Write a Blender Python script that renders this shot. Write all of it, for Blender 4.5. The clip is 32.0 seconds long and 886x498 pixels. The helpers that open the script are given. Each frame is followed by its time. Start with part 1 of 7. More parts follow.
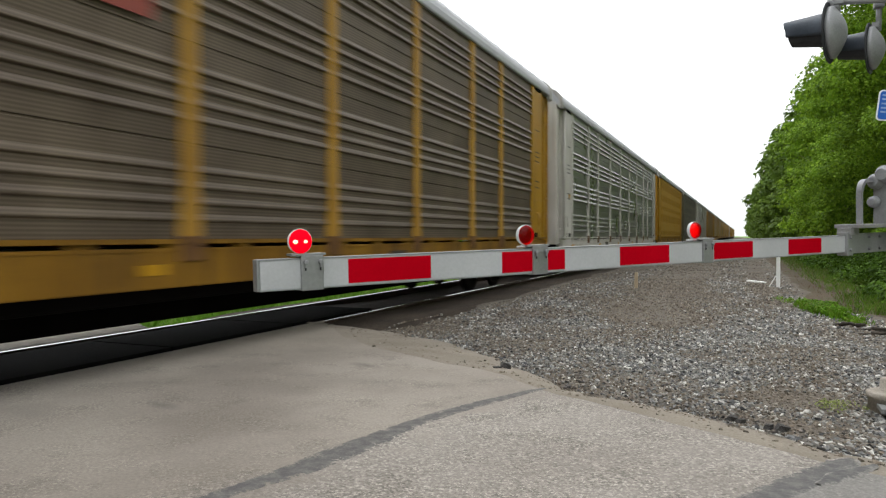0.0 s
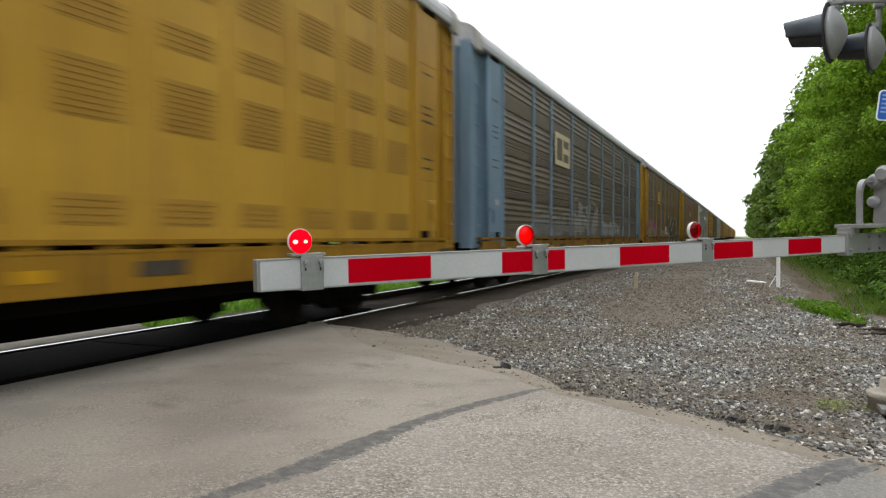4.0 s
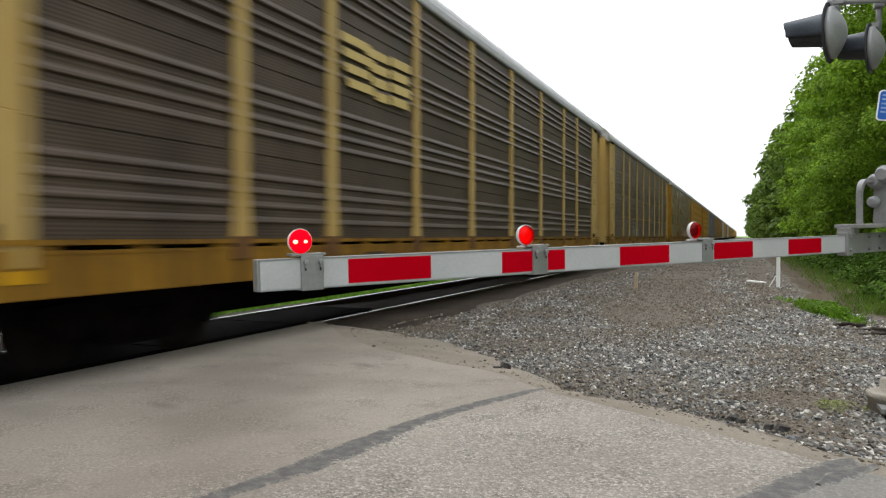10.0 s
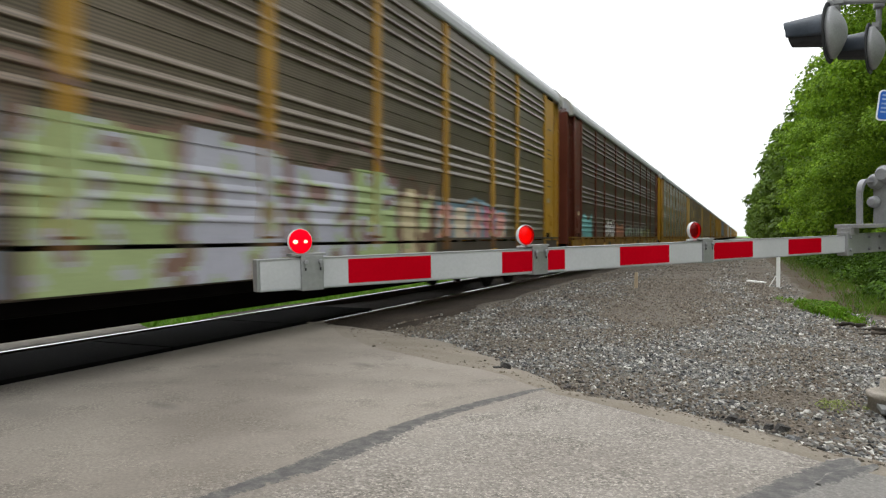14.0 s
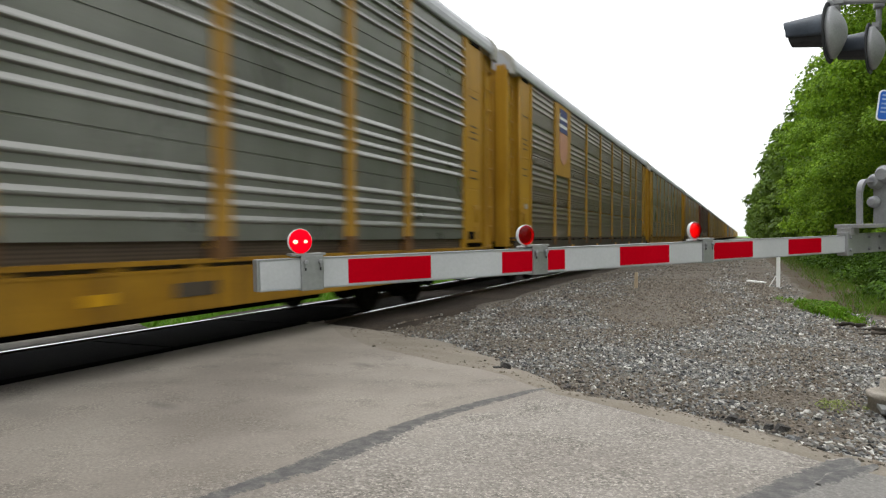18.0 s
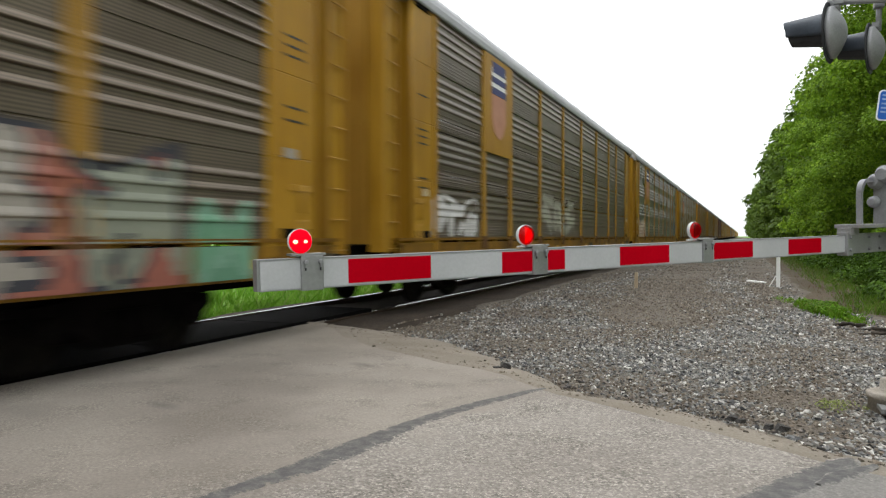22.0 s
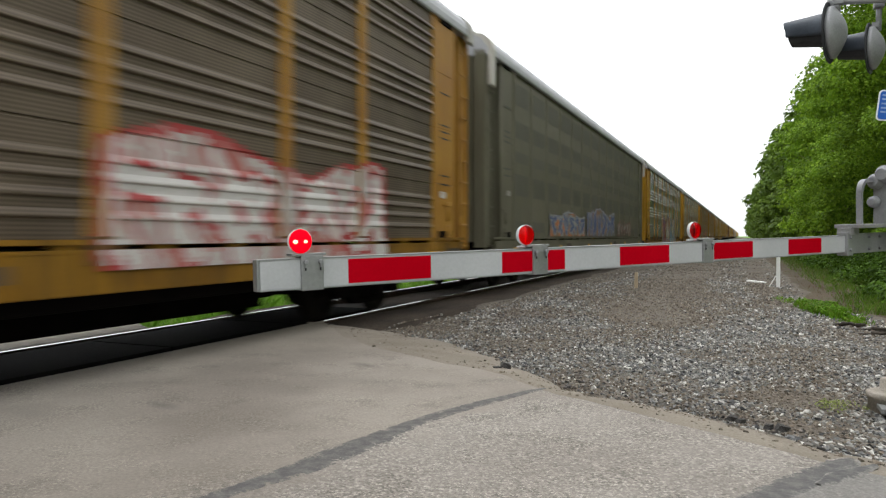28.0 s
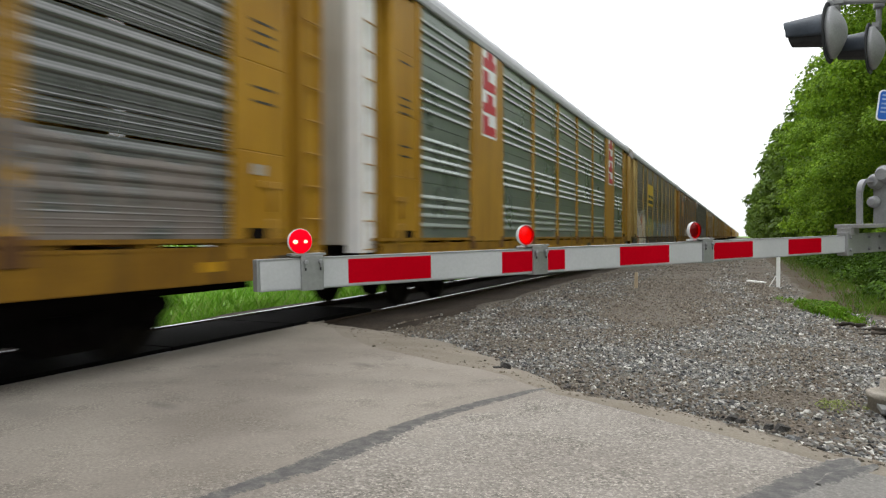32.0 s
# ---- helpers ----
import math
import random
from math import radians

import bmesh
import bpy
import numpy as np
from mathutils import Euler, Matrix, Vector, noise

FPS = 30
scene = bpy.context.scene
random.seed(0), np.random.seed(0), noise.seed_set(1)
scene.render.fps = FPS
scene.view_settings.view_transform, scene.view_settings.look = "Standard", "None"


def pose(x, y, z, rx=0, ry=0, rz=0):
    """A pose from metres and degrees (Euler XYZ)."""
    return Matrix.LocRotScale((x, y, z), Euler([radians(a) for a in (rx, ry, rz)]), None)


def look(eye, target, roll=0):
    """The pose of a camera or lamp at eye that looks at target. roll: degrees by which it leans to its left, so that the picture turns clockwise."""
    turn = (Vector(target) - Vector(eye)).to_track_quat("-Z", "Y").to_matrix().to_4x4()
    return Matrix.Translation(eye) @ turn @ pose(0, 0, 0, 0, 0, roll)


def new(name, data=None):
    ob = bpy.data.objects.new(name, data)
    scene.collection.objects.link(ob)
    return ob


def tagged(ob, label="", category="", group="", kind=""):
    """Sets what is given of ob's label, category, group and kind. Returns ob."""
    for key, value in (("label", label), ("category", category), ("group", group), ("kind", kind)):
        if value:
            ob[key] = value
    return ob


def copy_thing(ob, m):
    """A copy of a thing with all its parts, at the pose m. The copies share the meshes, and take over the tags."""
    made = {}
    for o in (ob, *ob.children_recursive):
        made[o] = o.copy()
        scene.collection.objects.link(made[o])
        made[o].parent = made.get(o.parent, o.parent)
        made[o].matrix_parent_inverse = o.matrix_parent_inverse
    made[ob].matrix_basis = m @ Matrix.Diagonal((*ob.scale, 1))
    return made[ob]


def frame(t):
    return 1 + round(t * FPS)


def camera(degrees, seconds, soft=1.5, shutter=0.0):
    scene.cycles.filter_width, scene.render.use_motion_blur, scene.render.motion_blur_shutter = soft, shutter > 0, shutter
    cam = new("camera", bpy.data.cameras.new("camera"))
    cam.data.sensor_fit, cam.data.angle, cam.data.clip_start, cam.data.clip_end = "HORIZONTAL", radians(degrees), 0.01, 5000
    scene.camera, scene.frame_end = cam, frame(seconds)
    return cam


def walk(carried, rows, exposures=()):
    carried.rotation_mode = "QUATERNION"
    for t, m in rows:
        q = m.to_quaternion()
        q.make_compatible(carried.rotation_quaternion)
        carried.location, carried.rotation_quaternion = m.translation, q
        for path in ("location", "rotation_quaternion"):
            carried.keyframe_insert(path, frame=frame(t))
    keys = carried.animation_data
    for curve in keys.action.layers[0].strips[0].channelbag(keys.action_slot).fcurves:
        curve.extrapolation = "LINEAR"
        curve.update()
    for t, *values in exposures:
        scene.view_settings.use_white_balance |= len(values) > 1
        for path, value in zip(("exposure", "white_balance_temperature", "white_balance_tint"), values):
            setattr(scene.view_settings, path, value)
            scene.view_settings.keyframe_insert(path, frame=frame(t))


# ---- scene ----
CLIP = 32.0
cam = camera(62.97, CLIP, soft=1.3, shutter=0.45)
EYE = pose(0, 0, 1.25, 88.97, 0, 22.49)
walk(cam, [(0.0, EYE), (CLIP, EYE)])

# ---- daylight: bright overcast ----
world = bpy.data.worlds.new("overcast")
scene.world = world
world.use_nodes = True
wn = world.node_tree.nodes
sky = wn.new("ShaderNodeTexSky")
sky.sky_type, sky.sun_disc = "NISHITA", False
sky.sun_elevation, sky.sun_rotation = radians(58), radians(321)
sky.air_density, sky.dust_density, sky.ozone_density = 1.0, 1.0, 1.0
pale = wn.new("ShaderNodeHueSaturation")
pale.inputs["Saturation"].default_value = 0.12
world.node_tree.links.new(sky.outputs[0], pale.inputs["Color"])
# a closed cloud layer over the clear sky, brighter overhead than at the horizon
cloud = wn.new("ShaderNodeMix")
cloud.data_type = "RGBA"
cloud.inputs["Factor"].default_value = 0.75
cloud.inputs["B"].default_value = (5.6, 5.7, 5.75, 1)
world.node_tree.links.new(pale.outputs[0], cloud.inputs["A"])
way = wn.new("ShaderNodeTexCoord")
xyz = wn.new("ShaderNodeSeparateXYZ")
lift = wn.new("ShaderNodeMapRange")
lift.inputs["To Min"].default_value, lift.inputs["To Max"].default_value = 1.12, 2.7
dome = wn.new("ShaderNodeMix")
dome.data_type, dome.blend_type = "RGBA", "MULTIPLY"
dome.inputs["Factor"].default_value = 1.0
world.node_tree.links.new(way.outputs["Generated"], xyz.inputs[0])
world.node_tree.links.new(xyz.outputs["Z"], lift.inputs["Value"])
world.node_tree.links.new(cloud.outputs["Result"], dome.inputs["A"])
world.node_tree.links.new(lift.outputs[0], dome.inputs["B"])
world.node_tree.links.new(dome.outputs["Result"], wn["Background"].inputs["Color"])
wn["Background"].inputs["Strength"].default_value = 0.15

sun = new("sun", bpy.data.lights.new("sun", "SUN"))
sun.data.energy, sun.data.angle, sun.data.color = 0.6, radians(25), (1.0, 0.96, 0.9)
sun.matrix_world = look((-24, 30, 60), (0, 8, 0))
scene.view_settings.exposure = 0.22

# ---- materials ----
def nodes_of(m):
    m.use_nodes = True
    nt = m.node_tree
    return nt, nt.nodes["Principled BSDF"]


def mat(name, c1, c2, scale=3.0, rough=0.6, metal=0.0, fine=60.0, bump=0.15, spread=0.12, streak=0.0, dirt=None, dirt_amt=0.5, spec=0.2, lines=False):
    """Two-scale surface: large stains between c1 and c2, fine grain with relief, optional vertical streaks and dirt."""
    m = bpy.data.materials.new(name)
    nt, b = nodes_of(m)
    N, L = nt.nodes, nt.links
    tc = N.new("ShaderNodeTexCoord")
    info = N.new("ShaderNodeObjectInfo")
    off = N.new("ShaderNodeVectorMath")
    off.operation = "MULTIPLY_ADD"
    L.new(info.outputs["Random"], off.inputs[0])
    off.inputs[1].default_value = (37, 91, 53)
    L.new(tc.outputs["Object"], off.inputs[2])
    big = N.new("ShaderNodeTexNoise")
    big.inputs["Scale"].default_value, big.inputs["Detail"].default_value = scale, 5
    L.new(off.outputs[0], big.inputs["Vector"])
    small = N.new("ShaderNodeTexNoise")
    small.inputs["Scale"].default_value, small.inputs["Detail"].default_value = fine, 4
    L.new(off.outputs[0], small.inputs["Vector"])
    ramp = N.new("ShaderNodeValToRGB")
    ramp.color_ramp.elements[0].position, ramp.color_ramp.elements[1].position = 0.3, 0.7
    ramp.color_ramp.elements[0].color, ramp.color_ramp.elements[1].color = (*c1, 1), (*c2, 1)
    L.new(big.outputs["Fac"], ramp.inputs["Fac"])
    col = ramp.outputs["Color"]
    if streak or dirt:
        st = N.new("ShaderNodeMapping")
        st.inputs["Scale"].default_value = (3.0, 3.0, 0.22) if streak else (1, 1, 1)
        L.new(off.outputs[0], st.inputs["Vector"])
        sn = N.new("ShaderNodeTexNoise")
        sn.inputs["Scale"].default_value, sn.inputs["Detail"].default_value = 2.2, 6
        L.new(st.outputs[0], sn.inputs["Vector"])
        sr = N.new("ShaderNodeMapRange")
        sr.inputs["From Min"].default_value, sr.inputs["From Max"].default_value = 0.48, 0.75
        sr.inputs["To Max"].default_value = streak or dirt_amt
        L.new(sn.outputs["Fac"], sr.inputs["Value"])
        mx = N.new("ShaderNodeMix")
        mx.data_type = "RGBA"
        L.new(sr.outputs[0], mx.inputs["Factor"])
        L.new(col, mx.inputs["A"])
        mx.inputs["B"].default_value = (*(dirt or [v * 0.45 for v in c1]), 1)
        col = mx.outputs["Result"]
    gr = N.new("ShaderNodeMapRange")
    gr.inputs["From Min"].default_value, gr.inputs["From Max"].default_value = 0.3, 0.7
    gr.inputs["To Min"].default_value, gr.inputs["To Max"].default_value = 1 - spread, 1 + spread
    L.new(small.outputs["Fac"], gr.inputs["Value"])
    mul = N.new("ShaderNodeMix")
    mul.data_type, mul.blend_type = "RGBA", "MULTIPLY"
    mul.inputs["Factor"].default_value = 1
    L.new(col, mul.inputs["A"])
    L.new(gr.outputs[0], mul.inputs["B"])
    if lines:
        # rows of fine pressed holes, their shade put into the colour as bands
        wave = N.new("ShaderNodeTexWave")
        wave.bands_direction = "Z"
        wave.inputs["Scale"].default_value, wave.inputs["Distortion"].default_value = 8.5, 0.6
        L.new(tc.outputs["Object"], wave.inputs["Vector"])
        lr = N.new("ShaderNodeMapRange")
        lr.inputs["To Min"].default_value, lr.inputs["To Max"].default_value = 0.72, 1.1
        L.new(wave.outputs["Fac"], lr.inputs["Value"])
        rows = N.new("ShaderNodeMix")
        rows.data_type, rows.blend_type = "RGBA", "MULTIPLY"
        rows.inputs["Factor"].default_value = 1
        L.new(mul.outputs["Result"], rows.inputs["A"])
        L.new(lr.outputs[0], rows.inputs["B"])
        mul = rows
    L.new(mul.outputs["Result"], b.inputs["Base Color"])
    rr = N.new("ShaderNodeMapRange")
    rr.inputs["To Min"].default_value, rr.inputs["To Max"].default_value = max(rough - 0.12, 0.05), min(rough + 0.12, 1)
    L.new(big.outputs["Fac"], rr.inputs["Value"])
    L.new(rr.outputs[0], b.inputs["Roughness"])
    b.inputs["Metallic"].default_value = metal
    b.inputs["Specular IOR Level"].default_value = spec
    if bump:
        bp = N.new("ShaderNodeBump")
        bp.inputs["Strength"].default_value, bp.inputs["Distance"].default_value = bump, 0.01
        L.new(small.outputs["Fac"], bp.inputs["Height"])
        L.new(bp.outputs[0], b.inputs["Normal"])
    return m


def piece_mat(name, stops, rough=0.85, island=False, fine=30.0, bump=0.3):
    """Loose pieces: a colour for each piece from a ramp, with grain."""
    m = bpy.data.materials.new(name)
    nt, b = nodes_of(m)
    N, L = nt.nodes, nt.links
    src = N.new("ShaderNodeNewGeometry").outputs["Random Per Island"] if island else N.new("ShaderNodeObjectInfo").outputs["Random"]
    ramp = N.new("ShaderNodeValToRGB")
    while len(ramp.color_ramp.elements) < len(stops):
        ramp.color_ramp.elements.new(0.5)
    for i, c in enumerate(stops):
        ramp.color_ramp.elements[i].position, ramp.color_ramp.elements[i].color = i / (len(stops) - 1), (*c, 1)
    L.new(src, ramp.inputs["Fac"])
    tc = N.new("ShaderNodeTexCoord")
    ns = N.new("ShaderNodeTexNoise")
    ns.inputs["Scale"].default_value = fine
    L.new(tc.outputs["Object"], ns.inputs["Vector"])
    gr = N.new("ShaderNodeMapRange")
    gr.inputs["To Min"].default_value, gr.inputs["To Max"].default_value = 0.7, 1.3
    L.new(ns.outputs["Fac"], gr.inputs["Value"])
    mul = N.new("ShaderNodeMix")
    mul.data_type, mul.blend_type = "RGBA", "MULTIPLY"
    mul.inputs["Factor"].default_value = 1
    L.new(ramp.outputs[0], mul.inputs["A"])
    L.new(gr.outputs[0], mul.inputs["B"])
    L.new(mul.outputs["Result"], b.inputs["Base Color"])
    b.inputs["Roughness"].default_value = rough
    b.inputs["Specular IOR Level"].default_value = 0.15
    if bump:
        bp = N.new("ShaderNodeBump")
        bp.inputs["Strength"].default_value, bp.inputs["Distance"].default_value = bump, 0.01
        L.new(ns.outputs["Fac"], bp.inputs["Height"])
        L.new(bp.outputs[0], b.inputs["Normal"])
    return m


def leaf_mat(name, stops, through_amt=0.25):
    m = piece_mat(name, stops, rough=0.55, island=True, fine=0.8, bump=0)
    nt = m.node_tree
    b = nt.nodes["Principled BSDF"]
    b.inputs["Specular IOR Level"].default_value = 0.06
    nt.nodes["Map Range"].inputs["To Min"].default_value, nt.nodes["Map Range"].inputs["To Max"].default_value = 0.45, 1.6
    out = nt.nodes["Material Output"]
    tr = nt.nodes.new("ShaderNodeBsdfTranslucent")
    mixs = nt.nodes.new("ShaderNodeMixShader")
    mixs.inputs[0].default_value = through_amt
    nt.links.new(b.inputs["Base Color"].links[0].from_socket, tr.inputs["Color"])
    nt.links.new(b.outputs[0], mixs.inputs[1])
    nt.links.new(tr.outputs[0], mixs.inputs[2])
    nt.links.new(mixs.outputs[0], out.inputs["Surface"])
    return m


def plain_mat(name, col, rough=0.5, metal=0.0, glow=None, glow_strength=0.0):
    m = bpy.data.materials.new(name)
    nt, b = nodes_of(m)
    b.inputs["Base Color"].default_value, b.inputs["Roughness"].default_value, b.inputs["Metallic"].default_value = (*col, 1), rough, metal
    b.inputs["Specular IOR Level"].default_value = 0.0 if glow else 0.25
    if glow:
        b.inputs["Emission Color"].default_value, b.inputs["Emission Strength"].default_value = (*glow, 1), glow_strength
    return m


RUST = (0.16, 0.075, 0.035)
GRIME = (0.035, 0.03, 0.025)
M = {
    "silver": mat("galvanised_grey_sheet", (0.190, 0.190, 0.176), (0.262, 0.260, 0.244), 0.9, 0.3, 0.62, 40, 0.08, 0.08, streak=0.35, dirt=(0.116, 0.102, 0.085)),
    "silver_rows": mat("dusty_galvanised_sheet", (0.132, 0.136, 0.134), (0.190, 0.194, 0.190), 0.9, 0.3, 0.62, 40, 0.08, 0.08, streak=0.35, dirt=(0.078, 0.076, 0.072), lines=True),
    "clean": mat("galvanised_green_grey_sheet", (0.232, 0.268, 0.249), (0.301, 0.335, 0.310), 0.8, 0.3, 0.62, 40, 0.06, 0.06, streak=0.12, dirt=(0.174, 0.190, 0.172)),
    "brown": mat("grimy_brown_grey_sheet", (0.088, 0.068, 0.050), (0.160, 0.127, 0.092), 1.3, 0.5, 0.22, 40, 0.1, 0.12, streak=0.4, dirt=(0.067, 0.047, 0.029), lines=True),
    "umber": mat("dusty_umber_sheet", (0.090, 0.069, 0.051), (0.152, 0.120, 0.086), 1.3, 0.5, 0.22, 40, 0.1, 0.12, streak=0.4, dirt=(0.076, 0.054, 0.034), lines=True),
    "dark": mat("soot_brown_sheet", (0.056, 0.042, 0.032), (0.098, 0.074, 0.055), 1.3, 0.5, 0.22, 40, 0.1, 0.12, streak=0.4, dirt=(0.055, 0.034, 0.023), lines=True),
    "mid": mat("dusty_grey_brown_sheet", (0.122, 0.098, 0.074), (0.190, 0.156, 0.120), 0.9, 0.36, 0.5, 40, 0.1, 0.1, streak=0.4, dirt=(0.092, 0.067, 0.046), lines=True),
    "yellow": mat("weathered_yellow_paint", (0.325, 0.172, 0.022), (0.405, 0.228, 0.035), 1.2, 0.5, 0, 50, 0.05, 0.06, streak=0.55, dirt=(0.175, 0.09, 0.026)),
    "sill_yellow": mat("grimy_yellow_sill_paint", (0.150, 0.071, 0.007), (0.250, 0.128, 0.011), 1.6, 0.55, 0, 50, 0.05, 0.12, streak=0.8, dirt=(0.027, 0.017, 0.011)),
    "sill_bright": mat("yellow_sill_paint", (0.221, 0.108, 0.006), (0.297, 0.158, 0.011), 1.6, 0.55, 0, 50, 0.05, 0.12, streak=0.7, dirt=(0.064, 0.033, 0.013)),
    "sill_grey": mat("grimy_grey_sill_paint", (0.036, 0.027, 0.019), (0.074, 0.060, 0.045), 1.6, 0.6, 0, 50, 0.05, 0.12, streak=0.8, dirt=(0.022, 0.016, 0.012)),
    "cap_grey": mat("dull_pale_capping", (0.30, 0.29, 0.27), (0.40, 0.39, 0.36), 3, 0.6, 0, 50, 0.05, 0.1, streak=0.5, dirt=(0.14, 0.11, 0.085)),
    "yellow_corner": mat("deep_yellow_paint", (0.32, 0.165, 0.012), (0.40, 0.22, 0.02), 1.0, 0.45, 0, 50, 0.05, 0.08, streak=0.6, dirt=(0.15, 0.072, 0.014)),
    "yellow_side": mat("weathered_yellow_side_paint", (0.36, 0.20, 0.020), (0.45, 0.265, 0.034), 0.8, 0.45, 0, 30, 0.05, 0.06, streak=0.55, dirt=(0.22, 0.115, 0.03)),
    "pale_yellow": mat("faded_yellow_paint", (0.400, 0.264, 0.080), (0.448, 0.320, 0.120), 1.2, 0.55, 0, 50, 0.05, 0.06, streak=0.45, dirt=(0.200, 0.120, 0.040)),
    "orange": mat("rusty_orange_yellow_paint", (0.281, 0.133, 0.023), (0.359, 0.195, 0.031), 1.2, 0.5, 0, 50, 0.05, 0.08, streak=0.6, dirt=RUST),
    "red_brown": mat("oxide_red_paint", (0.078, 0.017, 0.009), (0.108, 0.026, 0.013), 1.2, 0.55, 0, 50, 0.05, 0.1, streak=0.5, dirt=(0.045, 0.012, 0.006)),
    "sky_blue": mat("faded_blue_paint", (0.128, 0.195, 0.270), (0.165, 0.240, 0.315), 1.2, 0.55, 0, 50, 0.05, 0.08, streak=0.4, dirt=(0.083, 0.090, 0.098)),
    "off_white": mat("dirty_white_paint", (0.425, 0.408, 0.365), (0.510, 0.493, 0.451), 1.2, 0.5, 0, 50, 0.05, 0.06, streak=0.5, dirt=(0.255, 0.221, 0.178)),
    "olive": mat("olive_grey_paint", (0.095, 0.090, 0.062), (0.132, 0.124, 0.087), 1.0, 0.55, 0, 50, 0.05, 0.08, streak=0.35, dirt=(0.061, 0.048, 0.033)),
    "roof": mat("zinc_roof_sheet", (0.322, 0.329, 0.346), (0.409, 0.415, 0.435), 1.0, 0.45, 0.2, 30, 0.05, 0.06, streak=0.3, dirt=(0.205, 0.192, 0.186)),
    # near-black steel: the deep shade beneath the cars is put into these colours
    "under": mat("shade_dark_steel", (0.004, 0.004, 0.004), (0.010, 0.008, 0.008), 4, 0.7, 0.3, 60, 0.3, 0.2, spec=0.0),
    "wheel": mat("shaded_wheel_steel", (0.008, 0.007, 0.007), (0.018, 0.015, 0.013), 4, 0.7, 0.3, 60, 0.2, 0.2, spec=0.05),
    "rail_steel": mat("rusty_rail_steel", (0.05, 0.035, 0.028), (0.09, 0.06, 0.045), 5, 0.6, 0.5, 60, 0.3, 0.2),
    "rail_top": mat("polished_rail_head", (0.55, 0.55, 0.55), (0.65, 0.65, 0.65), 3, 0.16, 1.0, 80, 0.02, 0.04),
    "tie": mat("creosoted_timber", (0.045, 0.033, 0.025), (0.08, 0.06, 0.047), 3, 0.85, 0, 40, 0.5, 0.3, dirt=(0.12, 0.10, 0.085)),
    "rubber": mat("crossing_rubber", (0.005, 0.005, 0.005), (0.011, 0.010, 0.010), 2.5, 0.9, 0, 60, 0.3, 0.2, spec=0.03),
    "sand": mat("dusty_sand_shoulder", (0.178, 0.155, 0.124), (0.236, 0.208, 0.170), 1.5, 0.95, 0, 60, 0.4, 0.2, dirt=(0.151, 0.126, 0.098), dirt_amt=0.6),
    "gravel": mat("ballast_bed", (0.084, 0.068, 0.052), (0.128, 0.115, 0.098), 0.9, 0.95, 0, 26, 0.9, 0.5, dirt=(0.095, 0.071, 0.050), dirt_amt=0.7),
    "soil": mat("bare_soil_and_litter", (0.055, 0.040, 0.026), (0.085, 0.065, 0.044), 0.8, 0.95, 0, 20, 0.8, 0.4, dirt=(0.033, 0.049, 0.012), dirt_amt=0.8),
    "meadow": mat("meadow_grass_ground", (0.10, 0.20, 0.025), (0.15, 0.28, 0.04), 0.5, 0.95, 0, 14, 0.8, 0.4),
    "galv": mat("galvanised_steel", (0.252, 0.259, 0.259), (0.322, 0.329, 0.329), 6, 0.45, 0.5, 80, 0.05, 0.08),
    "cast": mat("cast_aluminium", (0.227, 0.233, 0.239), (0.292, 0.297, 0.306), 7, 0.5, 0.3, 80, 0.1, 0.1, dirt=(0.135, 0.135, 0.133), dirt_amt=0.5),
    "white_sheet": mat("white_reflective_sheeting", (0.42, 0.43, 0.44), (0.48, 0.49, 0.50), 3, 0.4, 0, 90, 0.02, 0.04, dirt=(0.38, 0.39, 0.40), dirt_amt=0.4),
    "red_sheet": mat("red_reflective_sheeting", (0.40, 0.001, 0.008), (0.46, 0.002, 0.011), 3, 0.42, 0, 90, 0.02, 0.05, spec=0.0),
    "black_paint": mat("flat_black_paint", (0.025, 0.027, 0.03), (0.045, 0.047, 0.052), 6, 0.55, 0, 80, 0.05, 0.1),
    "grey_hood": mat("faded_black_hood", (0.045, 0.055, 0.07), (0.075, 0.09, 0.11), 6, 0.5, 0, 80, 0.05, 0.1),
    "concrete": mat("weathered_concrete", (0.26, 0.23, 0.19), (0.36, 0.33, 0.29), 4, 0.9, 0, 60, 0.4, 0.2),
    "bark": mat("tree_bark", (0.07, 0.052, 0.038), (0.13, 0.10, 0.075), 5, 0.9, 0, 30, 0.8, 0.3),
    "stake": mat("bare_pine_stake", (0.42, 0.33, 0.22), (0.52, 0.42, 0.30), 6, 0.8, 0, 60, 0.2, 0.15),
    "post_white": mat("white_painted_post", (0.74, 0.74, 0.72), (0.82, 0.82, 0.80), 5, 0.55, 0, 60, 0.1, 0.06),
    "sign_blue": mat("blue_sign_sheeting", (0.02, 0.10, 0.42), (0.03, 0.13, 0.48), 5, 0.35, 0, 80, 0.02, 0.05),
    "print_white": mat("white_sign_print", (0.74, 0.75, 0.76), (0.80, 0.80, 0.80), 5, 0.4, 0, 80, 0.02, 0.03),
}


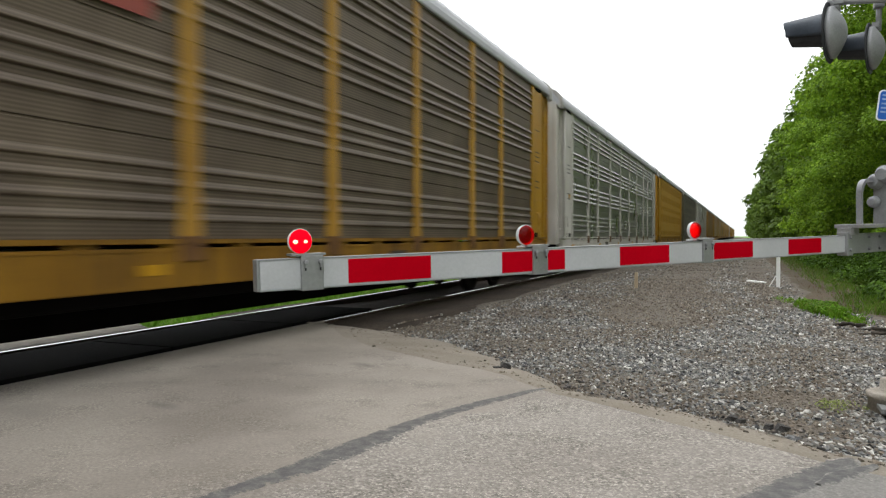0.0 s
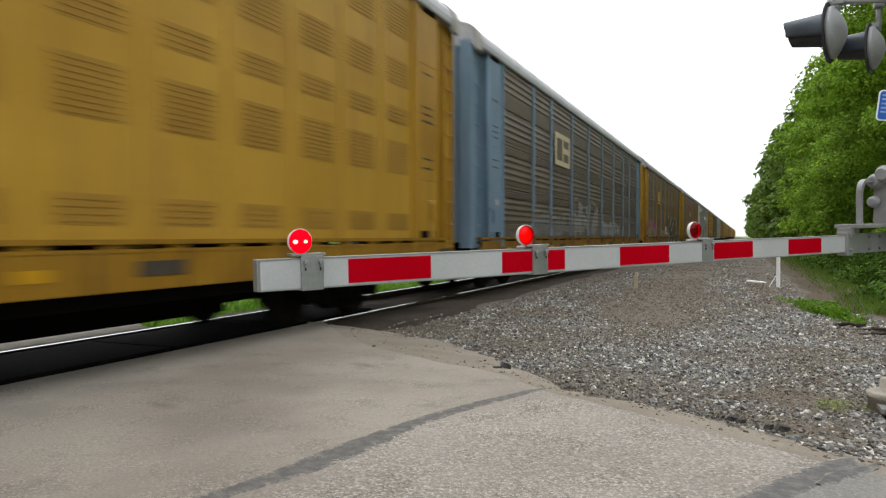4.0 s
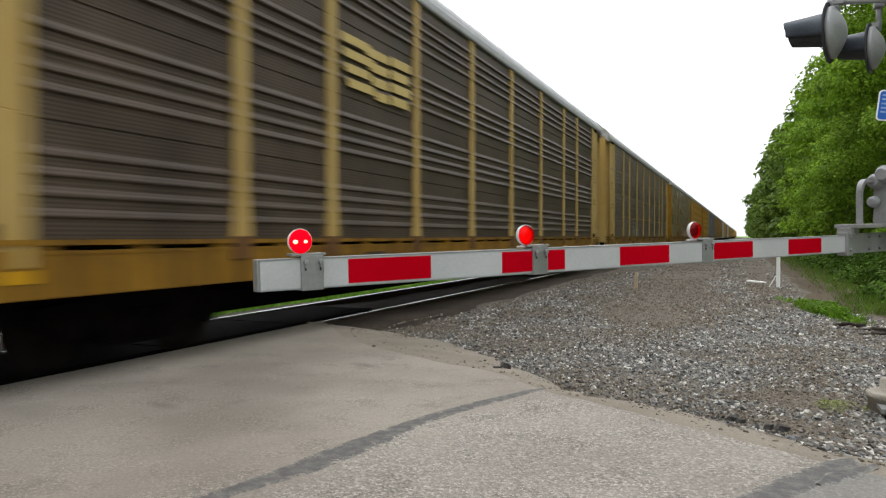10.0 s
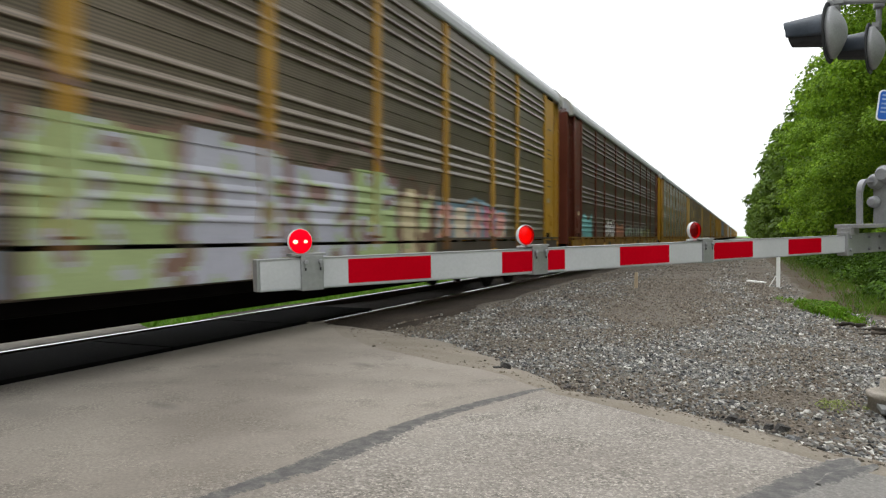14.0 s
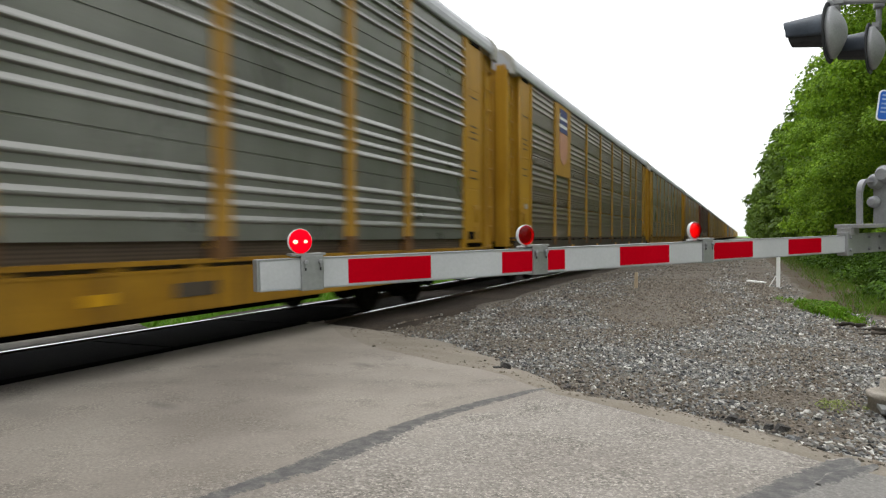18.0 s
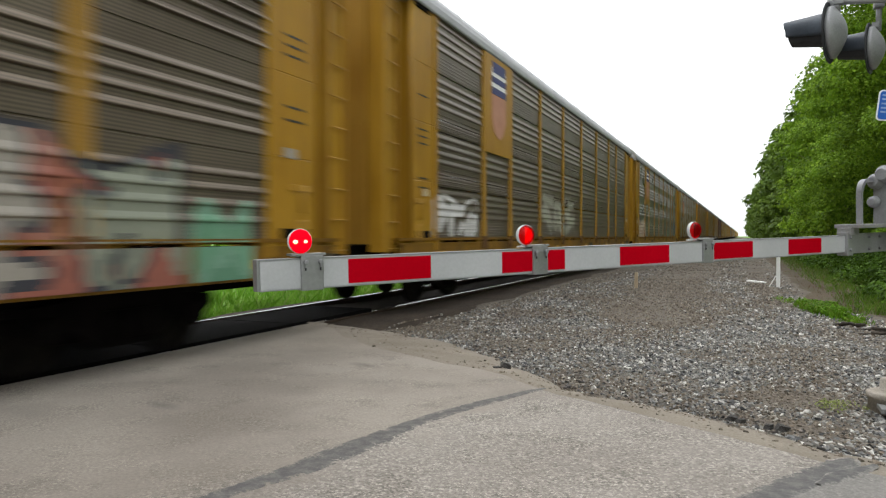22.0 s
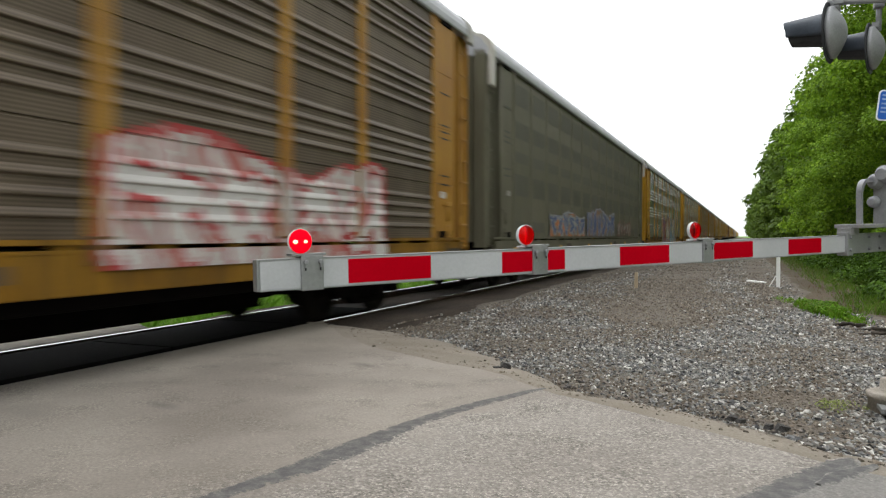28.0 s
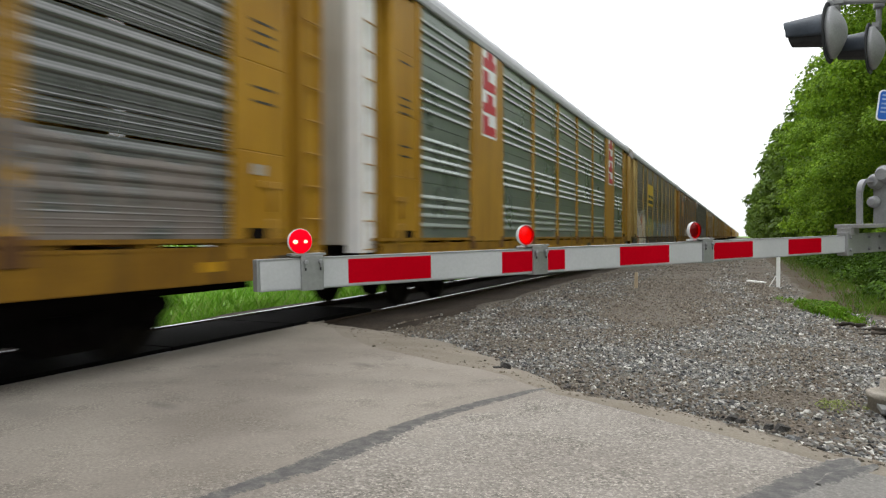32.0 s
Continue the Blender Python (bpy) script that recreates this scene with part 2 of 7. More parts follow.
def asphalt_mat(name, seal=False):
    """Old pale asphalt: a smooth brownish lane, coarse bright aggregate past the sealed crack, a grey patch, dust by the rails, oil smudges."""
    m = bpy.data.materials.new(name)
    nt, b = nodes_of(m)
    N, L = nt.nodes, nt.links
    P = N.new("ShaderNodeTexCoord").outputs["Object"]

    def tex_noise(scale, detail=4):
        n = N.new("ShaderNodeTexNoise")
        n.inputs["Scale"].default_value, n.inputs["Detail"].default_value = scale, detail
        L.new(P, n.inputs["Vector"])
        return n.outputs["Fac"]

    def calc(op, a, c, third=None):
        n = N.new("ShaderNodeMath")
        n.operation = op
        for k, v in enumerate((a, c, third)):
            if v is None:
                continue
            if isinstance(v, (int, float)):
                n.inputs[k].default_value = v
            else:
                L.new(v, n.inputs[k])
        return n.outputs[0]

    def soft(value, lo, hi, to=1.0):
        n = N.new("ShaderNodeMapRange")
        n.interpolation_type = "SMOOTHSTEP"
        n.inputs["From Min"].default_value, n.inputs["From Max"].default_value, n.inputs["To Max"].default_value = lo, hi, to
        L.new(value, n.inputs["Value"])
        return n.outputs[0]

    def mixed(fac, a, c, mode="MIX"):
        n = N.new("ShaderNodeMix")
        n.data_type, n.blend_type = "RGBA", mode
        for key, v in (("Factor", fac), ("A", a), ("B", c)):
            if isinstance(v, tuple):
                n.inputs[key].default_value = (*v, 1)
            elif isinstance(v, (int, float)):
                n.inputs[key].default_value = v
            else:
                L.new(v, n.inputs[key])
        return n.outputs["Result"]

    def side_of(nx, ny, c):
        n = N.new("ShaderNodeVectorMath")
        n.operation = "DOT_PRODUCT"
        n.inputs[1].default_value = (nx, ny, 0)
        L.new(P, n.inputs[0])
        return calc("SUBTRACT", n.outputs["Value"], c)

    wide, mid, fine = tex_noise(0.55), tex_noise(2.6, 5), tex_noise(60)
    coarse = soft(calc("MULTIPLY_ADD", calc("SUBTRACT", mid, 0.5), 0.9, side_of(0.968, -0.2516, -2.949)), -0.18, 0.22)
    patch = soft(calc("MULTIPLY_ADD", calc("SUBTRACT", mid, 0.5), 0.25, side_of(0.875, -0.483, -1.7275)), -0.02, 0.08)
    lane = mixed(soft(wide, 0.35, 0.65), (0.180, 0.158, 0.134), (0.262, 0.234, 0.202))
    rough_lane = mixed(soft(wide, 0.3, 0.65), (0.205, 0.184, 0.163), (0.262, 0.240, 0.216))
    col = mixed(coarse, lane, rough_lane)
    col = mixed(patch, col, (0.178, 0.170, 0.158))
    col = mixed(soft(mid, 0.52, 0.75, 0.35), col, (0.125, 0.112, 0.098))
    # aggregate
    grit = []
    for scale in (72, 160):
        v = N.new("ShaderNodeTexVoronoi")
        v.inputs["Scale"].default_value = scale
        L.new(P, v.inputs["Vector"])
        sep = N.new("ShaderNodeSeparateColor")
        L.new(v.outputs["Color"], sep.inputs[0])
        grit.append(sep.outputs[0])
    tone = N.new("ShaderNodeValToRGB")
    for i, (p, q) in enumerate(((0.15, 0.42), (0.5, 0.93), (0.74, 1.22), (0.92, 2.2))):
        e = tone.color_ramp.elements[i] if i < 2 else tone.color_ramp.elements.new(p)
        e.position, e.color = p, (q, q, q * 0.98, 1)
    L.new(calc("MULTIPLY_ADD", grit[0], 0.6, calc("MULTIPLY", grit[1], 0.4)), tone.inputs["Fac"])
    worn = calc("MULTIPLY_ADD", coarse, 0.50, soft(mid, 0.35, 0.7, 0.48))
    worn = calc("MULTIPLY", worn, calc("MULTIPLY_ADD", patch, -0.5, 1.0))
    # dust near the rails
    dust = soft(calc("MULTIPLY_ADD", calc("SUBTRACT", wide, 0.5), 2.2, side_of(-0.835, 0.55, 7.4)), -0.7, 1.3, 0.75)
    worn = calc("MULTIPLY", worn, calc("MULTIPLY_ADD", dust, -0.9, 1.0))
    col = mixed(dust, col, (0.235, 0.206, 0.170))
    col = mixed(worn, col, tone.outputs[0], "MULTIPLY")
    # oil smudges
    for x, y, rx, ry, amount in ((-4.0, 4.15, 0.26, 0.10, 0.55), (-3.36, 6.17, 0.24, 0.12, 0.6), (-4.6, 3.6, 0.5, 0.3, 0.25), (-2.9, 5.5, 0.5, 0.25, 0.22)):
        mp = N.new("ShaderNodeMapping")
        mp.vector_type = "TEXTURE"
        mp.inputs["Location"].default_value, mp.inputs["Rotation"].default_value, mp.inputs["Scale"].default_value = (x, y, 0), (0, 0, -0.35), (rx, ry, 1)
        L.new(P, mp.inputs["Vector"])
        ln = N.new("ShaderNodeVectorMath")
        ln.operation = "LENGTH"
        L.new(mp.outputs[0], ln.inputs[0])
        col = mixed(soft(calc("MULTIPLY_ADD", mid, 1.6, ln.outputs["Value"]), 1.9, 0.7, amount), col, (0.09, 0.082, 0.074))
    if seal:
        across = N.new("ShaderNodeUVMap")
        across.uv_map = "across"
        sx = N.new("ShaderNodeSeparateXYZ")
        L.new(across.outputs[0], sx.inputs[0])
        far = calc("ABSOLUTE", sx.outputs[0], 0.0)
        far = calc("MULTIPLY_ADD", calc("SUBTRACT", tex_noise(9, 6), 0.5), 1.7, far)
        far = calc("MULTIPLY_ADD", calc("SUBTRACT", grit[0], 0.5), 0.35, far)
        tar = mixed(soft(tex_noise(14, 5), 0.35, 0.7), (0.070, 0.069, 0.070), (0.125, 0.120, 0.114))
        col = mixed(soft(far, 0.95, 0.45, 0.9), col, tar)
    col = mixed(1.0, col, mixed(soft(fine, 0.3, 0.7), (0.9, 0.9, 0.9), (1.1, 1.1, 1.1)), "MULTIPLY")
    L.new(col, b.inputs["Base Color"])
    b.inputs["Roughness"].default_value = 0.82
    b.inputs["Specular IOR Level"].default_value = 0.25
    bp = N.new("ShaderNodeBump")
    bp.inputs["Strength"].default_value, bp.inputs["Distance"].default_value = 0.4, 0.008
    L.new(calc("MULTIPLY_ADD", grit[0], worn, fine), bp.inputs["Height"])
    L.new(bp.outputs[0], b.inputs["Normal"])
    return m


M["asphalt"] = asphalt_mat("old_pale_asphalt")
M["seal"] = asphalt_mat("worn_crack_sealer", seal=True)
M["stones"] = piece_mat("ballast_stone", [(0.040, 0.041, 0.042), (0.100, 0.101, 0.103), (0.185, 0.188, 0.185), (0.260, 0.257, 0.242), (0.140, 0.130, 0.115), (0.350, 0.343, 0.315), (0.60, 0.59, 0.55)], island=True)
M["dusty_stones"] = piece_mat("dusty_ballast_stone", [(0.062, 0.053, 0.042), (0.132, 0.112, 0.088), (0.205, 0.178, 0.146), (0.152, 0.121, 0.091), (0.320, 0.294, 0.252)], island=True)
M["stone_one"] = piece_mat("single_ballast_stone", [(0.040, 0.038, 0.035), (0.100, 0.093, 0.087), (0.165, 0.155, 0.141), (0.130, 0.104, 0.085), (0.26, 0.247, 0.226)])
M["chunk"] = mat("broken_asphalt", (0.035, 0.034, 0.033), (0.07, 0.066, 0.062), 8, 0.9, 0, 60, 0.6, 0.3)
M["leaf"] = leaf_mat("spring_foliage", [(0.070, 0.130, 0.011), (0.115, 0.210, 0.014), (0.155, 0.270, 0.018), (0.235, 0.360, 0.030)], 0.32)
# foliage greens darkened: the shade below the crowns is in the leaf colour
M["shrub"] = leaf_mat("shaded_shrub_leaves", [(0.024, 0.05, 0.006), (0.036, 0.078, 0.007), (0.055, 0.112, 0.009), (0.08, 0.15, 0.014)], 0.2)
M["leaf_far"] = leaf_mat("far_foliage", [(0.05, 0.09, 0.012), (0.085, 0.14, 0.02), (0.13, 0.20, 0.03)])
M["grass"] = leaf_mat("grass_blades", [(0.10, 0.24, 0.02), (0.15, 0.33, 0.03), (0.20, 0.40, 0.05), (0.24, 0.36, 0.09)], 0.3)
M["dry"] = leaf_mat("dry_stalks", [(0.13, 0.095, 0.055), (0.19, 0.145, 0.09), (0.09, 0.063, 0.04)], 0.15)


# ---- mesh helpers ----
def box(bm, x0, x1, y0, y1, z0, z1, bevel=0.0):
    v = [bm.verts.new((x, y, z)) for z in (z0, z1) for y in (y0, y1) for x in (x0, x1)]
    fs = [bm.faces.new([v[i] for i in q]) for q in ((0, 2, 3, 1), (4, 5, 7, 6), (0, 1, 5, 4), (2, 6, 7, 3), (0, 4, 6, 2), (1, 3, 7, 5))]
    if bevel:
        es = list({e for f in fs for e in f.edges})
        bmesh.ops.bevel(bm, geom=es, offset=bevel, segments=2, affect="EDGES", profile=0.6)
    return bm


def rod(bm, a, b, r0, r1=None, n=10, caps=True):
    a, b = Vector(a), Vector(b)
    r1 = r0 if r1 is None else r1
    q = (b - a).to_track_quat("Z", "Y")
    rings = []
    for c, r in ((a, r0), (b, r1)):
        rings.append([bm.verts.new(c + q @ Vector((r * math.cos(k * 2 * math.pi / n), r * math.sin(k * 2 * math.pi / n), 0))) for k in range(n)])
    for k in range(n):
        f = bm.faces.new((rings[0][k], rings[0][(k + 1) % n], rings[1][(k + 1) % n], rings[1][k]))
        f.smooth = True
    if caps:
        bm.faces.new(rings[0][::-1])
        bm.faces.new(rings[1])
    return bm


def lathe(bm, prof, n=24, axis="Z"):
    """A turned shape; prof holds (radius, height) pairs from bottom to top."""
    rings = []
    for r, h in prof:
        ring = []
        for k in range(n):
            c, s = r * math.cos(k * 2 * math.pi / n), r * math.sin(k * 2 * math.pi / n)
            p = {"Z": (c, s, h), "X": (h, c, s), "Y": (s, h, c)}[axis]
            ring.append(bm.verts.new(p))
        rings.append(ring)
    for i in range(len(rings) - 1):
        for k in range(n):
            f = bm.faces.new((rings[i][k], rings[i][(k + 1) % n], rings[i + 1][(k + 1) % n], rings[i + 1][k]))
            f.smooth = True
    bm.faces.new(rings[0][::-1])
    bm.faces.new(rings[-1])
    return bm


def prism(bm, poly, y0, y1):
    """A cross-section of (x, z) pairs drawn out along y."""
    a = [bm.verts.new((x, y0, z)) for x, z in poly]
    b = [bm.verts.new((x, y1, z)) for x, z in poly]
    n = len(poly)
    for i in range(n):
        bm.faces.new((a[i], a[(i + 1) % n], b[(i + 1) % n], b[i]))
    bm.faces.new(a[::-1])
    bm.faces.new(b)
    return bm


def to_mesh(bm, name):
    bmesh.ops.recalc_face_normals(bm, faces=bm.faces)
    me = bpy.data.meshes.new(name)
    bm.to_mesh(me)
    bm.free()
    me.materials.append(None)
    return me


def place(name, me, material, parent=None, m=None, label=""):
    """An object on a mesh that may be shared, with a material of its own."""
    ob = new(name, me)
    ob.material_slots[0].link = "OBJECT"
    ob.material_slots[0].material = material
    if parent:
        ob.parent = parent
    if m is not None:
        ob.matrix_basis = m
    if label:
        ob["label"] = label
    return ob


def part(name, bm, material, parent=None, label="", m=None):
    return place(name, to_mesh(bm, name), material, parent, m, label)


def raw_mesh(name, verts, faces, material, smooth=False):
    me = bpy.data.meshes.new(name)
    me.from_pydata(verts, [], faces)
    if smooth:
        me.polygons.foreach_set("use_smooth", [True] * len(me.polygons))
    me.update()
    me.materials.append(material)
    return new(name, me)


CACHE = {}


def cached(key, make):
    if key not in CACHE:
        bm = bmesh.new()
        make(bm)
        CACHE[key] = to_mesh(bm, key if isinstance(key, str) else key[0])
    return CACHE[key]

# ---- ground, road and track ----
RX, RY = -0.835, 0.55            # along the road, towards the track
NX, NY = 0.55, 0.835             # across the road
TRACK_X = -6.62


def road_pt(s, n, z=0.0):
    return (RX * s + NX * n, RY * s + NY * n, z)


def interp(x, xs, ys):
    return float(np.interp(x, xs, ys))


def build_ground():
    xs = [-3000, -800, -200, -60, -30, -18, -12, -9.6, -9, 1.5, 2.2, 3.5, 6, 12, 30, 80, 300, 1000, 3000]
    ys = [-3000, -600, -100, -30, -10, 0, 10, 20, 40, 80, 160, 320, 640, 1500, 3000]
    verts, faces = [], []
    for y in ys:
        for x in xs:
            z = interp(x, [-30, -12, -9.4, -9, 1.5, 2.2, 3.5, 12], [-0.05, -0.08, -0.2, -0.75, -0.75, -0.62, -0.5, -0.3])
            verts.append((x, y, z))
    w = len(xs)
    for j in range(len(ys) - 1):
        for i in range(w - 1):
            faces.append((j * w + i, j * w + i + 1, (j + 1) * w + i + 1, (j + 1) * w + i))
    g = raw_mesh("ground", verts, faces, M["meadow"])
    tagged(g, "flat grassy ground reaching to the horizon", "ground", kind="structure")

    # verge of bare soil between the gravel and the wood
    rng = np.random.default_rng(5)
    verts, faces = [], []
    vx = [0.7, 1.6, 2.6, 3.8, 5.2, 7.0, 9.5]
    vy = list(np.arange(-2, 40, 1.0)) + list(np.arange(40, 200, 8.0)) + [300, 600]
    for y in vy:
        for k, x in enumerate(vx):
            z = interp(x, [0.7, 1.6, 2.6, 3.8, 9.5], [-0.40, -0.19, -0.2, -0.25, -0.2]) - interp(y, [13, 16], [0.4, 0.0]) * interp(x, [2.5, 3.5], [1, 0])
            verts.append((x + rng.uniform(-0.15, 0.15), y, z + (rng.uniform(-0.06, 0.06) if 0 < k < 6 else -0.1)))
    w = len(vx)
    for j in range(len(vy) - 1):
        for i in range(w - 1):
            faces.append((j * w + i, j * w + i + 1, (j + 1) * w + i + 1, (j + 1) * w + i))
    v = raw_mesh("verge", verts, faces, M["soil"], True)
    tagged(v, "brown bare soil with dead litter below the trees", "verge", kind="structure")


def bed_z(x, y):
    z = np.interp(x, [-9.6, -8.6, -8.3, -4.9, -4.3, -2.6, 0.3, 2.4, 3.4], [-0.55, -0.28, -0.13, -0.13, -0.13, -0.12, -0.17, -0.25, -0.6])
    return z + 0.02 * np.sin(1.7 * x + 0.6 * y) * np.cos(0.9 * y - 0.4 * x)


def build_bed():
    bx = np.linspace(-9.6, 3.4, 48)
    by = np.concatenate([np.arange(-60, 4, 4.0), np.arange(4, 30, 0.4), np.arange(30, 100, 4.0), np.arange(100, 760, 40.0)])
    X, Y = np.meshgrid(bx, by)
    Z = bed_z(X, Y)
    Z = np.where((Y < 3.0) & (X > -4.5), Z - 0.2, Z)
    verts = np.stack([X, Y, Z], -1).reshape(-1, 3).tolist()
    w = len(bx)
    faces = [(j * w + i, j * w + i + 1, (j + 1) * w + i + 1, (j + 1) * w + i) for j in range(len(by) - 1) for i in range(w - 1)]
    # dirty strip by the rails, coloured darker for the shade of the car overhang
    fx = np.linspace(-8.5, -4.6, 12)
    fy = np.concatenate([np.arange(9.0, 40, 1.0), np.arange(40, 760, 40.0)])
    FX, FY = np.meshgrid(fx, fy)
    FX = FX + np.where(FX > -4.8, 0.12 * np.sin(FY * 2.1) + 0.1 * np.sin(FY * 5.3), 0)
    FZ = bed_z(FX, FY) + np.where((FX > -8.4) & (FX < -4.85), np.interp(FY, [9.0, 9.8, 11, 14], [0.0, 0.07, 0.06, 0.012]), -0.02)
    fw = len(fx)
    dark_bed = raw_mesh("fouled_ballast", np.stack([FX, FY, FZ], -1).reshape(-1, 3).tolist(), [(j * fw + i, j * fw + i + 1, (j + 1) * fw + i + 1, (j + 1) * fw + i) for j in range(len(fy) - 1) for i in range(fw - 1)], M["dark_bed"], True)
    tagged(dark_bed, "dark brown oily ballast along the rails", "ballast", kind="structure")
    b = raw_mesh("ballast_bed", verts, faces, M["gravel"], True)
    tagged(b, "grey and brown crushed-stone track bed with dusty patches", "ballast", kind="structure")


SH_S = [-14, 2.0, 2.3, 2.8, 3.5, 4.0, 4.5, 4.9, 5.6, 6.2, 6.7, 7.4, 8.1, 8.6, 9.2, 9.6]     # width of the sand along the edge
SH_W = [0.6, 0.62, 0.52, 0.66, 0.66, 0.56, 0.42, 0.50, 0.62, 0.96, 1.12, 1.30, 1.15, 0.98, 0.66, 0.5]
EDGE_S = [-30, 2.0, 3.1, 3.6, 4.1, 4.5, 5.0, 5.4, 6.1, 6.8, 7.3, 8.2, 9.0, 9.7, 20]
EDGE_N = [4.02, 4.01, 3.99, 4.02, 3.95, 3.99, 4.10, 4.11, 3.99, 3.96, 3.94, 4.06, 4.28, 4.3, 4.3]


def edge_n(s):
    return interp(s, EDGE_S, EDGE_N) + 0.012 * math.sin(5.1 * s) + 0.010 * math.sin(11.3 * s + 1) + 0.006 * math.sin(31 * s)


def slab(name, outline, z0, z1, material):
    bm = bmesh.new()
    top = [bm.verts.new((x, y, z1)) for x, y in outline]
    bot = [bm.verts.new((x, y, z0)) for x, y in outline]
    f = bm.faces.new(top)
    bm.faces.new(bot[::-1])
    n = len(top)
    for i in range(n):
        bm.faces.new((bot[i], bot[(i + 1) % n], top[(i + 1) % n], top[i]))
    bmesh.ops.triangulate(bm, faces=[f])
    return part(name, bm, material)


FAR_EDGE = 2.2


def build_road():
    ss = np.arange(-24, 9.6, 0.3)
    right = [road_pt(s, edge_n(s))[:2] for s in ss]
    left = [road_pt(s, -4.4 + 0.03 * math.sin(4 * s))[:2] for s in np.arange(3.9, -24, -0.5)]
    near_edge = [(TRACK_X + 0.88, 9.25), (TRACK_X + 0.88, -1.2)]
    r = slab("road", right + near_edge + left, -0.16, -0.004, M["asphalt"])
    tagged(r, "worn pale grey asphalt road with sealed cracks", "road", kind="structure")
    far = [road_pt(s, FAR_EDGE)[:2] for s in np.arange(12.6, 60, 4)] + [road_pt(s, -4.4)[:2] for s in np.arange(58, 6.4, -4)]
    r2 = slab("road_beyond_track", [(TRACK_X - 0.86, (FAR_EDGE - NX * (TRACK_X - 0.86)) / NY)] + far + [(TRACK_X - 0.86, -0.6)], -0.3, -0.004, M["asphalt"])
    tagged(r2, "pale grey asphalt road beyond the rails", "road", kind="structure")

    # rubber crossing panels between the rails, each one a piece
    pan = tagged(new("crossing_panels"), "black rubber crossing surface laid between the rails", "crossing", kind="structure")
    for k in range(5):
        bm = bmesh.new()
        box(bm, -0.64, 0.64, -1.18, 1.18, -0.19, -0.012, 0.008)
        part("panel", bm, M["rubber"], pan, m=pose(TRACK_X, 0.4 + 2.4 * k, 0))

    # shoulder of sand between asphalt and gravel
    rng = np.random.default_rng(3)
    verts, faces = [], []
    ss = np.arange(-14, 9.85, 0.16)
    for s in ss:
        e = edge_n(s)
        w = interp(s, SH_S, SH_W) + rng.uniform(-0.05, 0.05)
        for k, (f, z) in enumerate(((-0.05, -0.012), (0.0, -0.002), (0.35, -0.02), (0.8, -0.07), (1.3, -0.2))):
            verts.append(road_pt(s, e + f * w, z + rng.uniform(-0.006, 0.006) * (k > 1)))
    for j in range(len(ss) - 1):
        for i in range(4):
            faces.append((j * 5 + i, j * 5 + i + 1, (j + 1) * 5 + i + 1, (j + 1) * 5 + i))
    sh = raw_mesh("shoulder", verts, faces, M["sand"], True)
    tagged(sh, "strip of tan sand and dust along the asphalt edge", "shoulder", kind="structure")

    # sealed cracks: thin strips of sealer that wear out towards their edges
    def band(rows, label, seed, z=0.0):
        rg = np.random.default_rng(seed)
        P = np.array(rows)
        along = np.concatenate([[0], np.cumsum(np.linalg.norm(np.diff(P[:, :2], axis=0), axis=1))])
        q = np.arange(0, along[-1], 0.03)
        C = np.stack([np.interp(q, along, P[:, k]) for k in range(3)], 1)
        wob = np.cumsum(rg.normal(0, 0.004, len(q)))
        d = np.gradient(C[:, :2], axis=0)
        d /= np.linalg.norm(d, axis=1)[:, None]
        nrm = np.stack([-d[:, 1], d[:, 0]], 1)
        verts, faces = [], []
        for k in range(len(q)):
            for u in (-1, -0.5, 0, 0.5, 1):
                x, y = C[k, :2] + nrm[k] * (0.3 * math.sin(wob[k]) + u * C[k, 2] * 0.62)
                verts.append((x, y, z - (0.009 if abs(u) == 1 else 0.0)))
        for k in range(len(q) - 1):
            faces += [(5 * k + i, 5 * k + i + 1, 5 * k + i + 6, 5 * k + i + 5) for i in range(4)]
        o = raw_mesh("crack_seal", verts, faces, M["seal"])
        uv = o.data.uv_layers.new(name="across")
        uv.data.foreach_set("uv", [c for loop in o.data.loops for c in (((loop.vertex_index % 5) - 2) / 2, 0.03 * (loop.vertex_index // 5))])
        tagged(o, label, "road repair", kind="structure")

    band([(-1.50, 5.80, 0.05), (-1.58, 5.64, 0.10), (-1.78, 5.15, 0.15), (-1.93, 4.73, 0.17), (-2.02, 4.36, 0.17), (-2.09, 3.92, 0.24), (-2.15, 3.55, 0.26), (-2.20, 3.2, 0.22), (-2.26, 3.02, 0.17), (-2.32, 2.82, 0.15), (-2.40, 2.5, 0.14)], "dark irregular sealed crack in the asphalt", 4)
    band([(0.58, 4.62, 0.08), (0.51, 4.5, 0.16), (0.35, 4.21, 0.21), (0.18, 3.9, 0.20), (0.05, 3.67, 0.18), (-0.2, 3.2, 0.15)], "dark sealed joint along the asphalt patch", 5)
    band([(0.36, 4.06, 0.04), (0.47, 4.25, 0.12), (0.54, 4.34, 0.11), (0.70, 4.54, 0.03)], "short dark dab of crack sealer", 6, 0.004)


